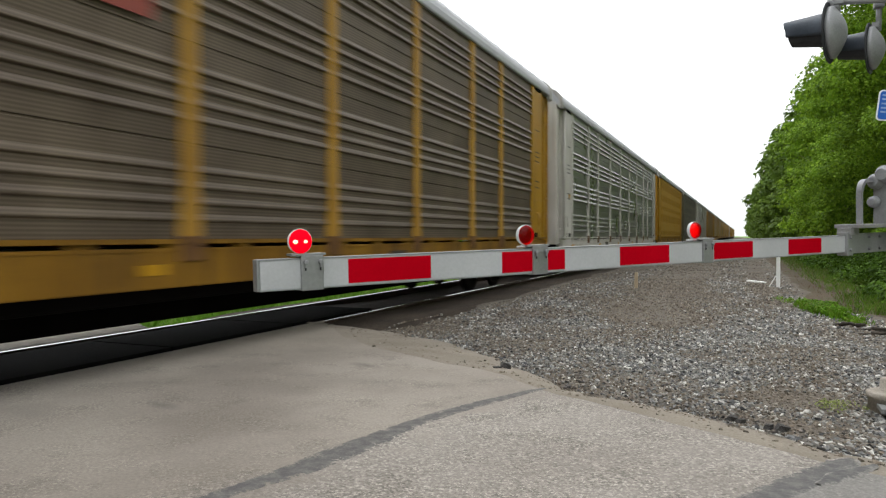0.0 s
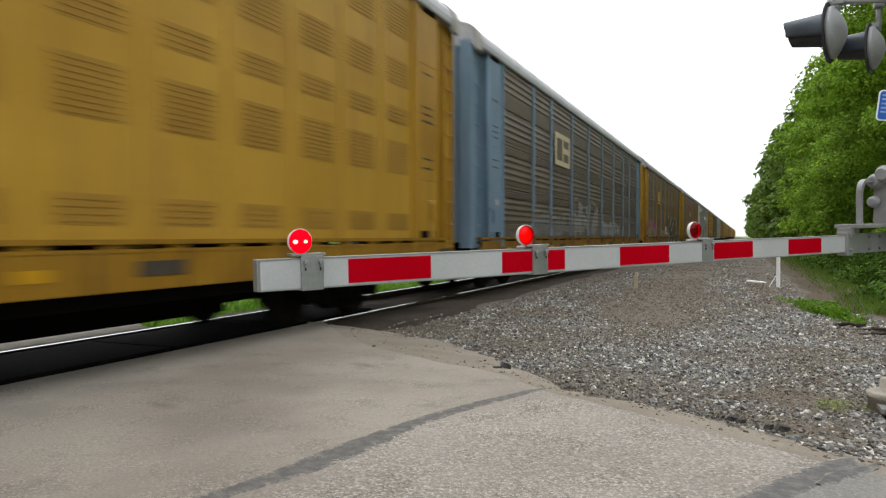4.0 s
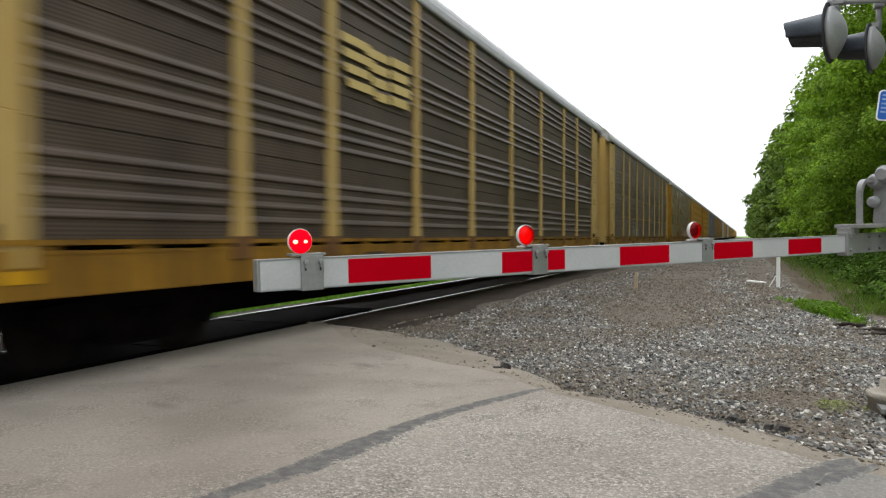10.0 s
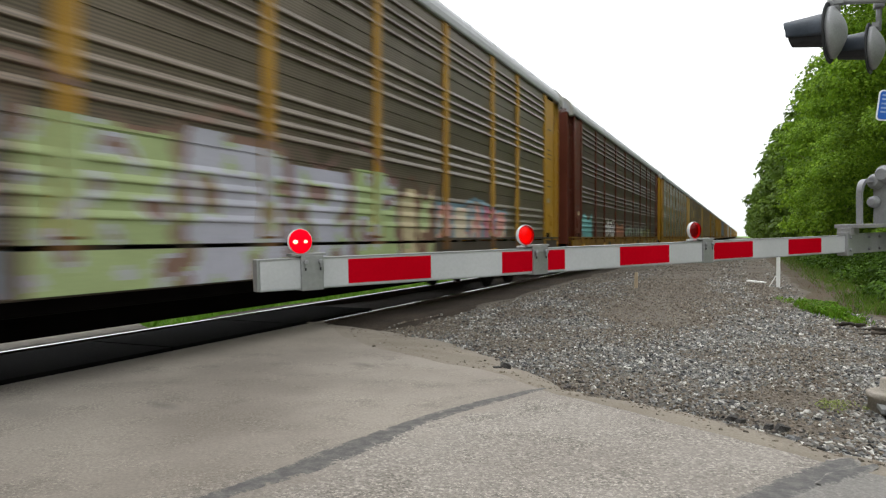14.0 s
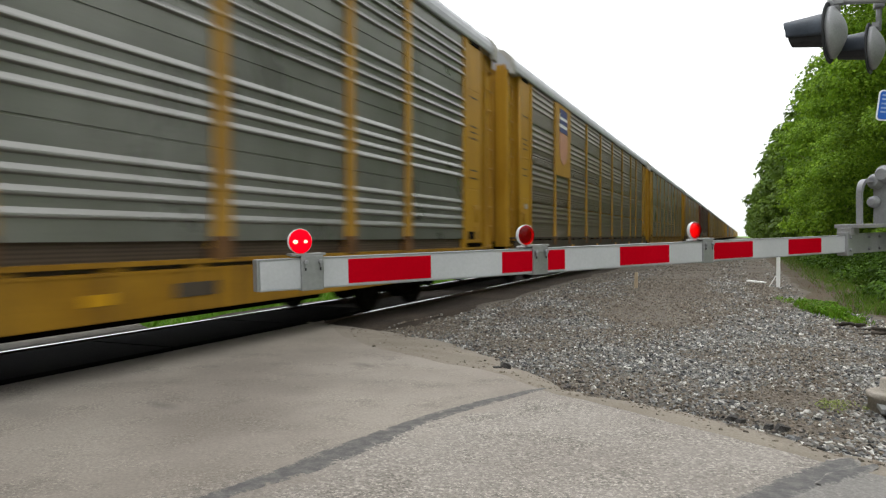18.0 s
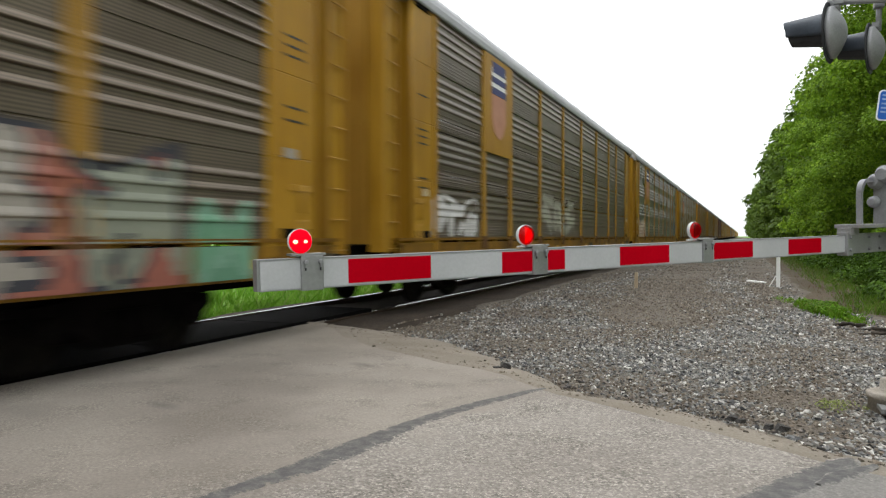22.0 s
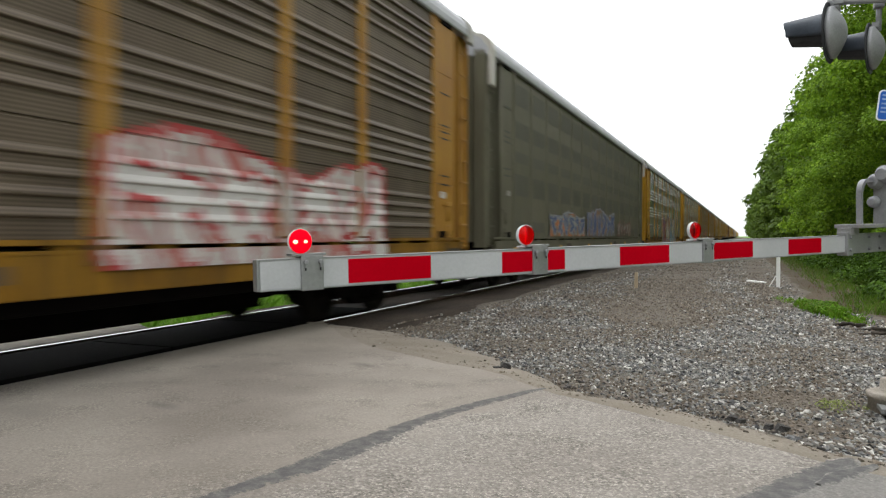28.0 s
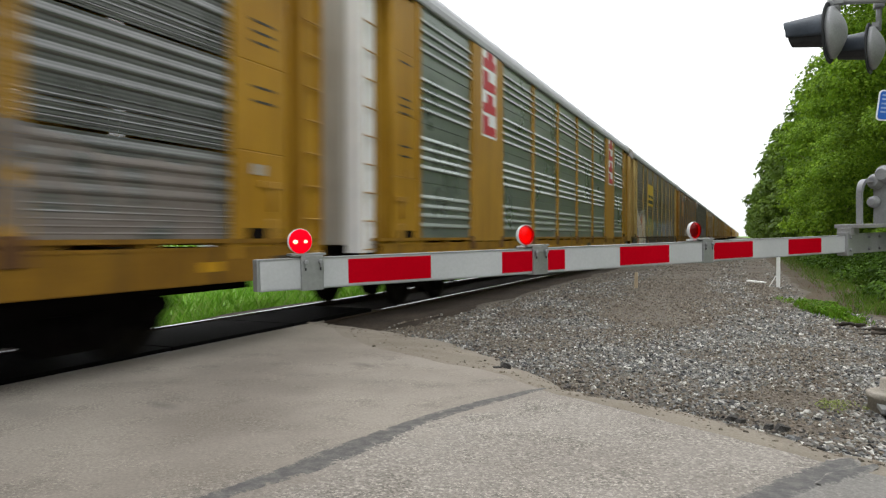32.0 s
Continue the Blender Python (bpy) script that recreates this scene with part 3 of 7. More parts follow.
def build_track():
    prof = [(-0.07, -0.18), (0.07, -0.18), (0.07, -0.165), (0.012, -0.14), (0.010, -0.05), (0.035, -0.04), (0.036, -0.008), (0.0355, -0.006), (-0.0355, -0.006), (-0.036, -0.008), (-0.035, -0.04), (-0.010, -0.05), (-0.012, -0.14), (-0.07, -0.165)]
    for sx in (0.755, -0.755):
        rail = tagged(new("rail"), "rusty steel rail with a polished running surface", "rail", "rails of the track")
        rail.matrix_basis = pose(TRACK_X + sx, 0, -0.037 if sx > 0 else 0)
        bm = bmesh.new()
        prism(bm, prof, -70, 760)
        part("web", bm, M["rail_steel"], rail)
        bm = bmesh.new()
        box(bm, -0.030, 0.030, -70, 760, -0.012, 0.0)
        part("running_surface", bm, M["rail_top"], rail, "bright polished rail head")
    rg = random.Random(2)
    me = cached("tie", lambda bm: box(bm, -1.3, 1.3, -0.11, 0.11, -0.36, -0.185, 0.01))
    for k in range(110):
        y = 10.4 + 0.5 * k if k < 96 else -2.4 - 0.5 * (k - 96)
        t = place("railway_tie", me, M["tie"], None, pose(TRACK_X + rg.uniform(-0.03, 0.03), y, rg.uniform(-0.005, 0.005), 0, 0, rg.uniform(-0.8, 0.8)))
        tagged(t, "dark creosoted timber tie bedded in ballast", "railway tie", "ties under the rails")


# oily dirt and the shade under the overhanging cars, both in one colour
M["dark_bed"] = mat("oily_shaded_ballast", (0.026, 0.019, 0.013), (0.052, 0.039, 0.028), 1.2, 0.95, 0, 25, 0.9, 0.4)


# ---- loose stones ----
LUMP_V = np.array([(x, y, z) for z in (-1, 1) for y in (-1, 1) for x in (-1, 1)]) * 0.72
LUMP_F = np.array([(0, 2, 3), (0, 3, 1), (4, 5, 7), (4, 7, 6), (0, 1, 5), (0, 5, 4), (2, 6, 7), (2, 7, 3), (0, 4, 6), (0, 6, 2), (1, 3, 7), (1, 7, 5)])


def stones(name, P, size, seed, material):
    """Many angular stones in one mesh, at the rows of P: split blocks with every corner shifted."""
    rg = np.random.default_rng(seed)
    n = len(P)
    S = LUMP_V[None] * (1 + rg.uniform(-0.55, 0.45, (n, 8, 3))) * (size[:, None, None] * rg.uniform(0.6, 1.35, (n, 1, 3)))
    S[..., 2] *= 0.75
    tilt, ang = rg.uniform(-0.9, 0.9, n), rg.uniform(0, 2 * np.pi, n)
    c, s = np.cos(tilt)[:, None], np.sin(tilt)[:, None]
    S[..., 1], S[..., 2] = S[..., 1] * c - S[..., 2] * s, S[..., 1] * s + S[..., 2] * c
    c, s = np.cos(ang)[:, None], np.sin(ang)[:, None]
    S[..., 0], S[..., 1] = S[..., 0] * c - S[..., 1] * s, S[..., 0] * s + S[..., 1] * c
    S += P[:, None, :]
    faces = (LUMP_F[None] + 8 * np.arange(n)[:, None, None]).reshape(-1, 3)
    return raw_mesh(name, S.reshape(-1, 3).tolist(), faces.tolist(), material)


def off_road(x, y):
    s, n = RX * x + RY * y, NX * x + NY * y
    e = np.interp(s, EDGE_S, EDGE_N)
    w = np.interp(s, SH_S, SH_W)
    return n - e - w * 0.8


def build_stones():
    rg = np.random.default_rng(11)

    def dust(x, y):
        """How far dust and soil cover the stones: along the worn lane, by the rails and in a few hollows."""
        lane = np.exp(-((x + 1.25 + 0.02 * y) / 0.95) ** 2) * np.interp(y, [9, 13, 30], [0.2, 0.85, 0.95])
        lane2 = np.exp(-((x - 0.55) / 0.35) ** 2) * np.interp(y, [11, 16, 24], [0.0, 0.35, 0.7])
        hollow = np.exp(-((x - 0.42) / 0.5) ** 2 - ((y - 7.05) / 0.33) ** 2) + 0.7 * np.exp(-((x + 1.9) / 1.1) ** 2 - ((y - 10.6) / 0.6) ** 2) + 0.6 * np.exp(-((x + 0.3) / 0.6) ** 2 - ((y - 8.9) / 0.4) ** 2) + 0.9 * np.exp(-((x - 0.25) / 0.5) ** 2 - ((y - 6.0) / 0.3) ** 2)
        patch = np.array([noise.noise(Vector((p * 0.8, q * 0.5, 4.2))) + 0.5 * noise.noise(Vector((p * 2.3, q * 1.7, 9.1))) for p, q in zip(x, y)])
        rails = np.interp(x, [-4.6, -3.2], [0.45, 0.0])
        return np.clip(np.maximum(np.maximum(lane, lane2), hollow) + 0.6 * patch + rails + np.interp(y, [7, 12, 30], [0.06, 0.22, 0.4]), 0, 1)

    def scatter(n, y0, y1, x0, x1, s0, s1, clear=0.0):
        x, y = rg.uniform(x0, x1, n), rg.uniform(y0, y1, n)
        keep = off_road(x, y) > clear + rg.uniform(-0.1, 0.22, n) ** 3 * 14 + np.where(y < 9, 0.09, 0.02)
        keep &= x < np.interp(y, [11, 13.5, 16, 18, 26], [3.2, 2.6, 1.7, 1.1, 1.25]) + rg.normal(0, 0.15, n)
        x, y = x[keep], y[keep]
        d = dust(x, y)
        keep = rg.random(len(x)) > 0.5 * d
        x, y, d = x[keep], y[keep], d[keep]
        size = rg.uniform(s0, s1, len(x)) * rg.choice([1.0, 1.0, 0.75, 0.6, 0.5, 1.35], len(x)) * (1 - 0.25 * d)
        dusty = rg.random(len(x)) < 1.25 * d
        lift = np.where(x < -4.72, np.interp(y, [9.0, 9.8, 11, 14], [0.0, 0.07, 0.06, 0.012]), 0)
        return np.stack([x, y, bed_z(x, y) + lift + size * 0.22 * (1 - 0.8 * d)], 1), size, dusty

    for k, args in enumerate(((80000, 4.5, 11.5, -4.75, 3.0, 0.009, 0.0195), (62000, 11.5, 24, -4.65, 3.0, 0.012, 0.024), (19000, 24, 60, -4.6, 1.4, 0.019, 0.032))):
        P, s, dusty = scatter(*args)
        tagged(stones("ballast_stones", P[~dusty], s[~dusty], 1 + k, M["stones"]), "loose crushed grey and white ballast stones", "gravel", kind="stuff")
        tagged(stones("dusty_stones", P[dusty], s[dusty], 11 + k, M["dusty_stones"]), "brown dust-covered ballast stones", "gravel", kind="stuff")
    # grit and pebbles strewn on the sand
    n = 1500
    u, v = rg.uniform(1.6, 9.4, n), rg.uniform(0.0, 1.0, n) ** 0.45
    e, w = np.interp(u, EDGE_S, EDGE_N), np.interp(u, SH_S, SH_W)
    q = e + (v * 0.95 - 0.08) * w
    P = np.stack([RX * u + NX * q, RY * u + NY * q, np.interp(v, [0, 0.35, 0.8, 1.0], [0.002, -0.016, -0.062, -0.10])], 1)
    tagged(stones("shoulder_grit", P, rg.uniform(0.004, 0.011, n) * rg.choice([1, 1, 1, 1.7], n), 31, M["dusty_stones"]), "small stones and grit strewn on the sandy shoulder", "gravel", kind="stuff")
    # single stones along the road edge, where they can be told apart
    heap = tagged(new("roadside_stones"), "coarse ballast stones lying along the road edge", "stones", kind="structure")
    shapes = []
    for k in range(6):
        r2 = np.random.default_rng(60 + k)
        me = bpy.data.meshes.new("stone")
        me.from_pydata((LUMP_V * (1 + r2.uniform(-0.45, 0.4, (8, 3))) * np.array([1.2, 0.9, 0.65]) * r2.uniform(0.8, 1.2, 3)).tolist(), [], LUMP_F.tolist())
        me.materials.append(None)
        shapes.append(me)
    r3 = random.Random(8)
    k = 0
    while k < 260:
        s, w = r3.uniform(1.6, 7.4), abs(r3.gauss(0, 0.45))
        n = edge_n(s) + interp(s, SH_S, SH_W) * 0.9 + w
        x, y, _ = road_pt(s, n)
        r = r3.uniform(0.010, 0.022)
        ob = place("stone", shapes[k % 6], M["stone_one"], heap, pose(x, y, float(bed_z(x, y)) + r * 0.45 + max(0, 0.03 - 0.08 * w), r3.uniform(-25, 25), r3.uniform(-25, 25), r3.uniform(0, 360)))
        ob.scale = (r, r, r)
        k += 1
    # broken lumps
    for x, y, r, label in ((-2.12, 6.72, 0.055, "small dark stone on the sandy shoulder"), (-2.18, 6.62, 0.035, "small dark stone on the sandy shoulder"), (-0.06, 5.40, 0.042, "broken black asphalt lump in the gravel"), (0.00, 5.36, 0.034, "broken black asphalt lump in the gravel"), (0.17, 5.26, 0.040, "broken black asphalt lump in the gravel"), (0.25, 5.24, 0.048, "broken black asphalt lump in the gravel")):
        ob = place("asphalt_lump", shapes[int(r * 1000) % 6], M["chunk"], None, pose(x, y, -0.04 + r * 0.5, 10, 5, r * 2000))
        ob.scale = (r * 1.2, r, r * 0.8)
        tagged(ob, label, "rubble", "rubble by the road")


# ---- railway cars ----
BODY, SHORT = 26.3, 20.35       # long and short car bodies
END_W = 1.88
BAYS = [2.62, 1.89, 2.705, 2.705, 2.705, 2.705, 2.705, 1.89, 2.62]
ALONG = 0.95                    # side markings are laid out on a 2.85 m bay
RIDGES_A = [1.43, 1.60, 1.76, 1.92, 2.43, 2.59, 2.75, 2.92, 3.43, 3.60, 3.76, 3.93, 4.43, 4.60, 4.76, 4.93]
SEAMS_A = [2.17, 3.18, 4.19]


def profile_a():
    pts = [(0.0, 1.20)]
    marks = sorted([(z, 1) for z in RIDGES_A] + [(z, 0) for z in SEAMS_A])
    for z, ridge in marks:
        d = 0.68 if z < 2 else 0.85 if z < 3 else 1.1     # ridges made shallower low down, to weaken their highlights
        pts += [(0.0, z - 0.044), (0.029 * d, z - 0.030), (0.033 * d, z - 0.020), (0.029 * d, z - 0.004), (0.0, z + 0.044)] if ridge else [(0.0, z - 0.012), (-0.012, z - 0.008), (-0.012, z + 0.008), (0.0, z + 0.012)]
    return pts + [(0.0, 5.30)]


ROWS_B = [(1.22, 2.125), (2.155, 3.125), (3.155, 4.165), (4.195, 5.29)]


def profile_b(row):
    """One row: a flat strip with fine pressed lines below, four soft ridges above."""
    z0, z1 = ROWS_B[row]
    pts = [(0.0, z0)]
    for k in range(5):
        z = z0 + 0.05 + 0.06 * k
        pts += [(0.0, z - 0.012), (0.0045, z), (0.0, z + 0.012)]
    for k in range(4):
        z = z0 + (0.44 if row else 0.42) + k * (0.15 if row else 0.135)
        pts += [(0.0, z - 0.050), (0.013, z - 0.032), (0.016, z - 0.018), (0.012, z + 0.004), (0.0, z + 0.048)]
    return pts + [(0.0, z1)]


def sheet(bm, pts, w):
    """Corrugated sheet of width w on the side x = 0, drawn out along y."""
    prism(bm, pts + [(-0.03, pts[-1][1]), (-0.03, pts[0][1])], 0.0, w)


def surface_x(prof, z):
    zs = [p[1] for p in prof]
    return float(np.interp(z, zs, [p[0] for p in prof]))


def ladder_mesh(bm, z0=0.9, z1=5.05):
    for y in (-0.21, 0.21):
        box(bm, 0.0, 0.03, y - 0.015, y + 0.015, z0, z1)
    z = z0 + 0.15
    while z < z1:
        rod(bm, (0.02, -0.21, z), (0.02, 0.21, z), 0.012, n=6)
        z += 0.42


def wheelset_mesh(bm):
    R = 0.43
    for sx in (-0.755, 0.755):
        s = 1 if sx > 0 else -1
        prof = [(0.10, sx - 0.07 * s), (0.34, sx - 0.05 * s), (0.40, sx - 0.07 * s), (R + 0.025, sx - 0.06 * s), (R + 0.02, sx - 0.035 * s), (R, sx - 0.02 * s), (R - 0.005, sx + 0.06 * s), (0.36, sx + 0.06 * s), (0.31, sx + 0.02 * s), (0.14, sx + 0.03 * s), (0.10, sx + 0.07 * s)]
        lathe(bm, prof if s > 0 else prof[::-1], 24, "X")
        for k in range(4):
            a = k * math.pi / 2
            box(bm, sx + 0.02 * s - 0.02, sx + 0.02 * s + 0.02, 0.22 * math.cos(a) - 0.03, 0.22 * math.cos(a) + 0.03, 0.22 * math.sin(a) - 0.03, 0.22 * math.sin(a) + 0.03)
    rod(bm, (-1.08, 0, 0), (1.08, 0, 0), 0.08, n=12)


def sideframe_mesh(bm):
    # cast side frame with two windows and journal ends
    t0, t1 = -0.09, 0.09
    outer = [(-1.22, 0.52), (-1.20, 0.62), (-0.70, 0.66), (-0.42, 0.80), (0.42, 0.80), (0.70, 0.66), (1.20, 0.62), (1.22, 0.52), (1.08, 0.42), (0.70, 0.42), (0.34, 0.20), (-0.34, 0.20), (-0.70, 0.42), (-1.08, 0.42)]
    a = [bm.verts.new((t0, y, z)) for y, z in outer]
    b = [bm.verts.new((t1, y, z)) for y, z in outer]
    n = len(outer)
    for i in range(n):
        bm.faces.new((a[i], a[(i + 1) % n], b[(i + 1) % n], b[i]))
    bm.faces.new(a)
    bm.faces.new(b[::-1])
    for y in (-0.2, 0.0, 0.2):
        rod(bm, (0.11, y, 0.28), (0.11, y, 0.55), 0.07, n=8)
    for y in (-0.9, 0.9):
        rod(bm, (0.0, y, 0.43), (0.16, y, 0.43), 0.12, n=10)


def hash_of(text):
    return sum((i + 3) * ord(c) for i, c in enumerate(text))


def side_post_mesh(bm):
    """Upright of the side wall with a flared foot."""
    pts = [(-0.15, 1.12), (0.15, 1.12), (0.15, 1.30), (0.105, 1.75), (0.105, 5.26), (-0.105, 5.26), (-0.105, 1.75), (-0.15, 1.30)]
    a = [bm.verts.new((-0.06, y, z)) for y, z in pts]
    b = [bm.verts.new((0.036, y, z)) for y, z in pts]
    for i in range(8):
        bm.faces.new((a[i], a[(i + 1) % 8], b[(i + 1) % 8], b[i]))
    bm.faces.new(a)
    f = bm.faces.new(b)
    bmesh.ops.bevel(bm, geom=list(f.edges), offset=0.012, segments=2, affect="EDGES", profile=0.6)


def latch_mesh(bm):
    box(bm, 0.0, 0.06, -0.10, 0.10, -0.10, 0.20, 0.02)
    rod(bm, (0.05, 0.0, 0.28), (0.05, 0.0, 0.62), 0.03, n=8)
    box(bm, 0.0, 0.07, -0.2, 0.2, 0.55, 0.63, 0.01)


WHEELSETS = {"lead": [], "trail": []}


def make_bogie(car, y, low):
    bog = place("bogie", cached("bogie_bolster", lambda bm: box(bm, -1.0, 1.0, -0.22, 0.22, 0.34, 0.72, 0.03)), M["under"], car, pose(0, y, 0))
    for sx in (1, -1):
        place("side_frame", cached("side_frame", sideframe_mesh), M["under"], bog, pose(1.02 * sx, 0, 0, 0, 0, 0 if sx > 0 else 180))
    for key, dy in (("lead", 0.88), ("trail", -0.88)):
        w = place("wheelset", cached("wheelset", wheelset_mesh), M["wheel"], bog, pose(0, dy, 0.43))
        WHEELSETS[key].append(w)
    return bog


def roof_mesh(bm, length):
    h = length / 2
    eave = [(1.585, 5.17), (1.60, 5.20), (1.60, 5.30), (1.575, 5.41), (1.51, 5.51), (1.40, 5.59), (0.8, 5.75)]
    prof = eave + [(0, 5.81)] + [(-x, z) for x, z in eave[::-1]]
    prism(bm, prof, -h, h)
    # raised seams
    n = int(length / 1.5)
    for k in range(1, n):
        y = -h + k * length / n
        up = [(x * 1.0, z + 0.010) for x, z in prof[3:12]] + [(x, z - 0.02) for x, z in prof[11:2:-1]]
        prism(bm, up, y - 0.025, y + 0.025)


def cap_mesh(bm, z0):
    """Bent capping over a car end, down both corners to z0."""
    out = [(1.575, z0), (1.615, z0 + 0.02), (1.615, 5.31), (1.59, 5.43), (1.52, 5.53), (1.41, 5.615), (0.8, 5.775), (0, 5.835)]
    ins = [(1.54, z0), (1.54, 5.30), (1.35, 5.55), (0.8, 5.70), (0, 5.76)]
    poly = out + [(-x, z) for x, z in out[-2::-1]] + [(-x, z) for x, z in ins] + ins[-2::-1]
    prism(bm, poly, -0.15, 0.15)


def end_wall_mesh(bm):
    # one leaf of the paired end doors, pressed with upright ribs
    pts = [(0.02, -0.05)]
    for x in (0.3, 0.7, 1.1):
        pts += [(x - 0.06, 0.0), (x - 0.04, 0.05), (x + 0.04, 0.05), (x + 0.06, 0.0)]
    pts = [(0.02, 0.0)] + pts[1:] + [(1.32, 0.0), (1.32, -0.05), (0.02, -0.05)]
    a = [bm.verts.new((x, y, 1.12)) for x, y in pts]
    b = [bm.verts.new((x, y, 5.25)) for x, y in pts]
    n = len(pts)
    for i in range(n):
        bm.faces.new((a[i], a[(i + 1) % n], b[(i + 1) % n], b[i]))
    bm.faces.new(a)
    bm.faces.new(b)


def end_wall_mirror(bm):
    end_wall_mesh(bm)
    for v in bm.verts:
        v.co.x = -v.co.x


def cut_sheet(bm, w, row, cuts):
    """The row of profile_b with whole bands left open."""
    pts = profile_b(row)
    edges = [ROWS_B[row][0]] + [z for c in cuts for z in c] + [ROWS_B[row][1]]
    for z0, z1 in zip(edges[::2], edges[1::2]):
        mid = [p for p in pts if z0 < p[1] < z1]
        sheet(bm, [(surface_x(pts, z0), z0)] + mid + [(surface_x(pts, z1), z1)], w)


def slotted_sheet(bm, w, row):
    """A row whose flat strip is pierced: lines of small holes and one long slit."""
    z = ROWS_B[row][0]
    holes = [(z + q, z + q + 0.011) for q in (0.018, 0.058, 0.098, 0.138)]
    slit = (z + 0.198, z + 0.214)
    top = (z + 0.290, z + 0.299)
    cut_sheet(bm, w, row, holes + [slit, top])
    V, F = [], []

    def web(y0, y1, z0, z1, depth):
        i = len(V)
        V.extend((x, y, q) for x in (-depth, 0.0) for y in (max(0, y0), min(w, y1)) for q in (z0 - 0.001, z1 + 0.001))
        F.extend([(i, i + 1, i + 3, i + 2), (i + 4, i + 6, i + 7, i + 5), (i, i + 2, i + 6, i + 4), (i + 1, i + 5, i + 7, i + 3), (i, i + 4, i + 5, i + 1), (i + 2, i + 3, i + 7, i + 6)])

    for z0, z1 in holes + [top]:
        n = int(w / 0.042)
        for k in range(n + 1):
            web(k * w / n - 0.011, k * w / n + 0.011, z0, z1, 0.017)
    for k in range(int(w / 0.16) + 1):
        web(k * 0.16 - 0.006, k * 0.16 + 0.006, *slit, 0.11)
    vs = [bm.verts.new(v) for v in V]
    for f in F:
        bm.faces.new([vs[k] for k in f])


def far_sheet(bm, w, row):
    """The same rows on the far side, with open vent bands."""
    cut_sheet(bm, w, row, {1: [(2.69, 2.90), (2.92, 3.11)], 3: [(4.33, 4.56), (4.58, 4.83)]}[row])


def corner_column_mesh(bm):
    """Ladder column at the very end of a side, y from 0 (car end) inwards, with the deep recess behind it."""
    pts = [(1.22, 0.0), (1.47, 0.0), (1.50, 0.03), (1.50, 0.06), (1.45, 0.075), (1.45, 0.46), (1.41, 0.50), (1.22, 0.52), (1.20, 0.86), (1.15, 0.86)]
    a = [bm.verts.new((x, y, 1.0)) for x, y in pts]
    b = [bm.verts.new((x, y, 5.28)) for x, y in pts]
    n = len(pts)
    for i in range(n):
        bm.faces.new((a[i], a[(i + 1) % n], b[(i + 1) % n], b[i]))
    bm.faces.new(a)
    bm.faces.new(b)


def corner_panel_mesh(bm):
    """Smooth corner sheet with three shallow seams and a rolled edge."""
    zs = [1.12, 2.19, 2.20, 2.21, 3.19, 3.20, 3.21, 4.19, 4.20, 4.21, 5.28]
    xs = [1.545, 1.545, 1.538, 1.545, 1.545, 1.538, 1.545, 1.545, 1.538, 1.545, 1.545]
    prism(bm, list(zip(xs, zs)) + [(1.20, 5.28), (1.20, 1.12)], 0.90, END_W - 0.06)
    rod(bm, (1.515, 0.90, 1.12), (1.515, 0.90, 5.28), 0.032, n=10)


def corner_post_mesh(bm):
    box(bm, 1.40, 1.57, END_W - 0.07, END_W + 0.07, 1.0, 5.28, 0.012)


def sill_mesh(bm, length, low):
    h = length / 2
    z0, z1 = (0.50, 0.92) if low else (0.75, 1.12)
    box(bm, 1.42, 1.56, -h + 0.5, h - 0.5, z0, z1, 0.012)
    box(bm, 1.46, 1.575, -h + 0.35, h - 0.35, z1 + 0.055, z1 + 0.10)
    box(bm, 1.46, 1.565, -h + 0.4, h - 0.4, z1 - 0.02, z1 + 0.012)
    for k in range(24):
        y = -h + 1.0 + k * (length - 2.0) / 23
        box(bm, 1.46, 1.56, y - 0.10, y + 0.10, z1 + 0.01, z1 + 0.06)


def under_mesh(bm, length):
    h = length / 2
    box(bm, -1.42, 1.42, -h + 0.3, h - 0.3, 0.98, 1.10)
    box(bm, -0.38, 0.38, -h + 0.1, h - 0.1, 0.55, 1.0)
    box(bm, -1.36, 1.36, -h + 4.95, h - 4.95, 0.60, 0.98, 0.03)
    box(bm, -0.42, 0.42, -h + 5.3, h - 5.3, 0.27, 0.64, 0.03)
    for y in (-0.6 * h, -0.2 * h, 0.25 * h):
        rod(bm, (-0.7, y - 0.7, 0.62), (-0.7, y + 0.7, 0.62), 0.2, n=12)
    for y in (-h + 0.1, h - 0.1):
        s = 1 if y > 0 else -1
        box(bm, -0.9, 0.9, min(y, y - 0.3 * s), max(y, y - 0.3 * s), 0.80, 1.10, 0.02)


def coupler_mesh(bm):
    box(bm, -0.09, 0.09, -0.1, 0.32, 0.76, 0.92, 0.02)
    box(bm, -0.17, 0.17, 0.26, 0.47, 0.70, 0.98, 0.04)
    rod(bm, (0.35, 0.0, 0.80), (0.30, 0.40, 0.50), 0.025, n=6)


def flat_side_mesh(bm, w):
    """Smooth perforated side sheet with a pressed border."""
    box(bm, -0.03, 0.0, 0.0, w, 1.2, 5.30)


def louvre_mesh(bm, w, z0, z1):
    n = max(3, int((z1 - z0) / 0.055))
    for k in range(n):
        z = z0 + (k + 0.5) * (z1 - z0) / n
        box(bm, -0.002, 0.008, 0.0, w, z - 0.012, z + 0.012)
    box(bm, -0.002, 0.0025, 0.0, w, z0 - 0.01, z1 + 0.01)


def rust_foot_mesh(bm):
    box(bm, -0.05, 0.043, -0.15, 0.15, 1.0, 1.25, 0.01)


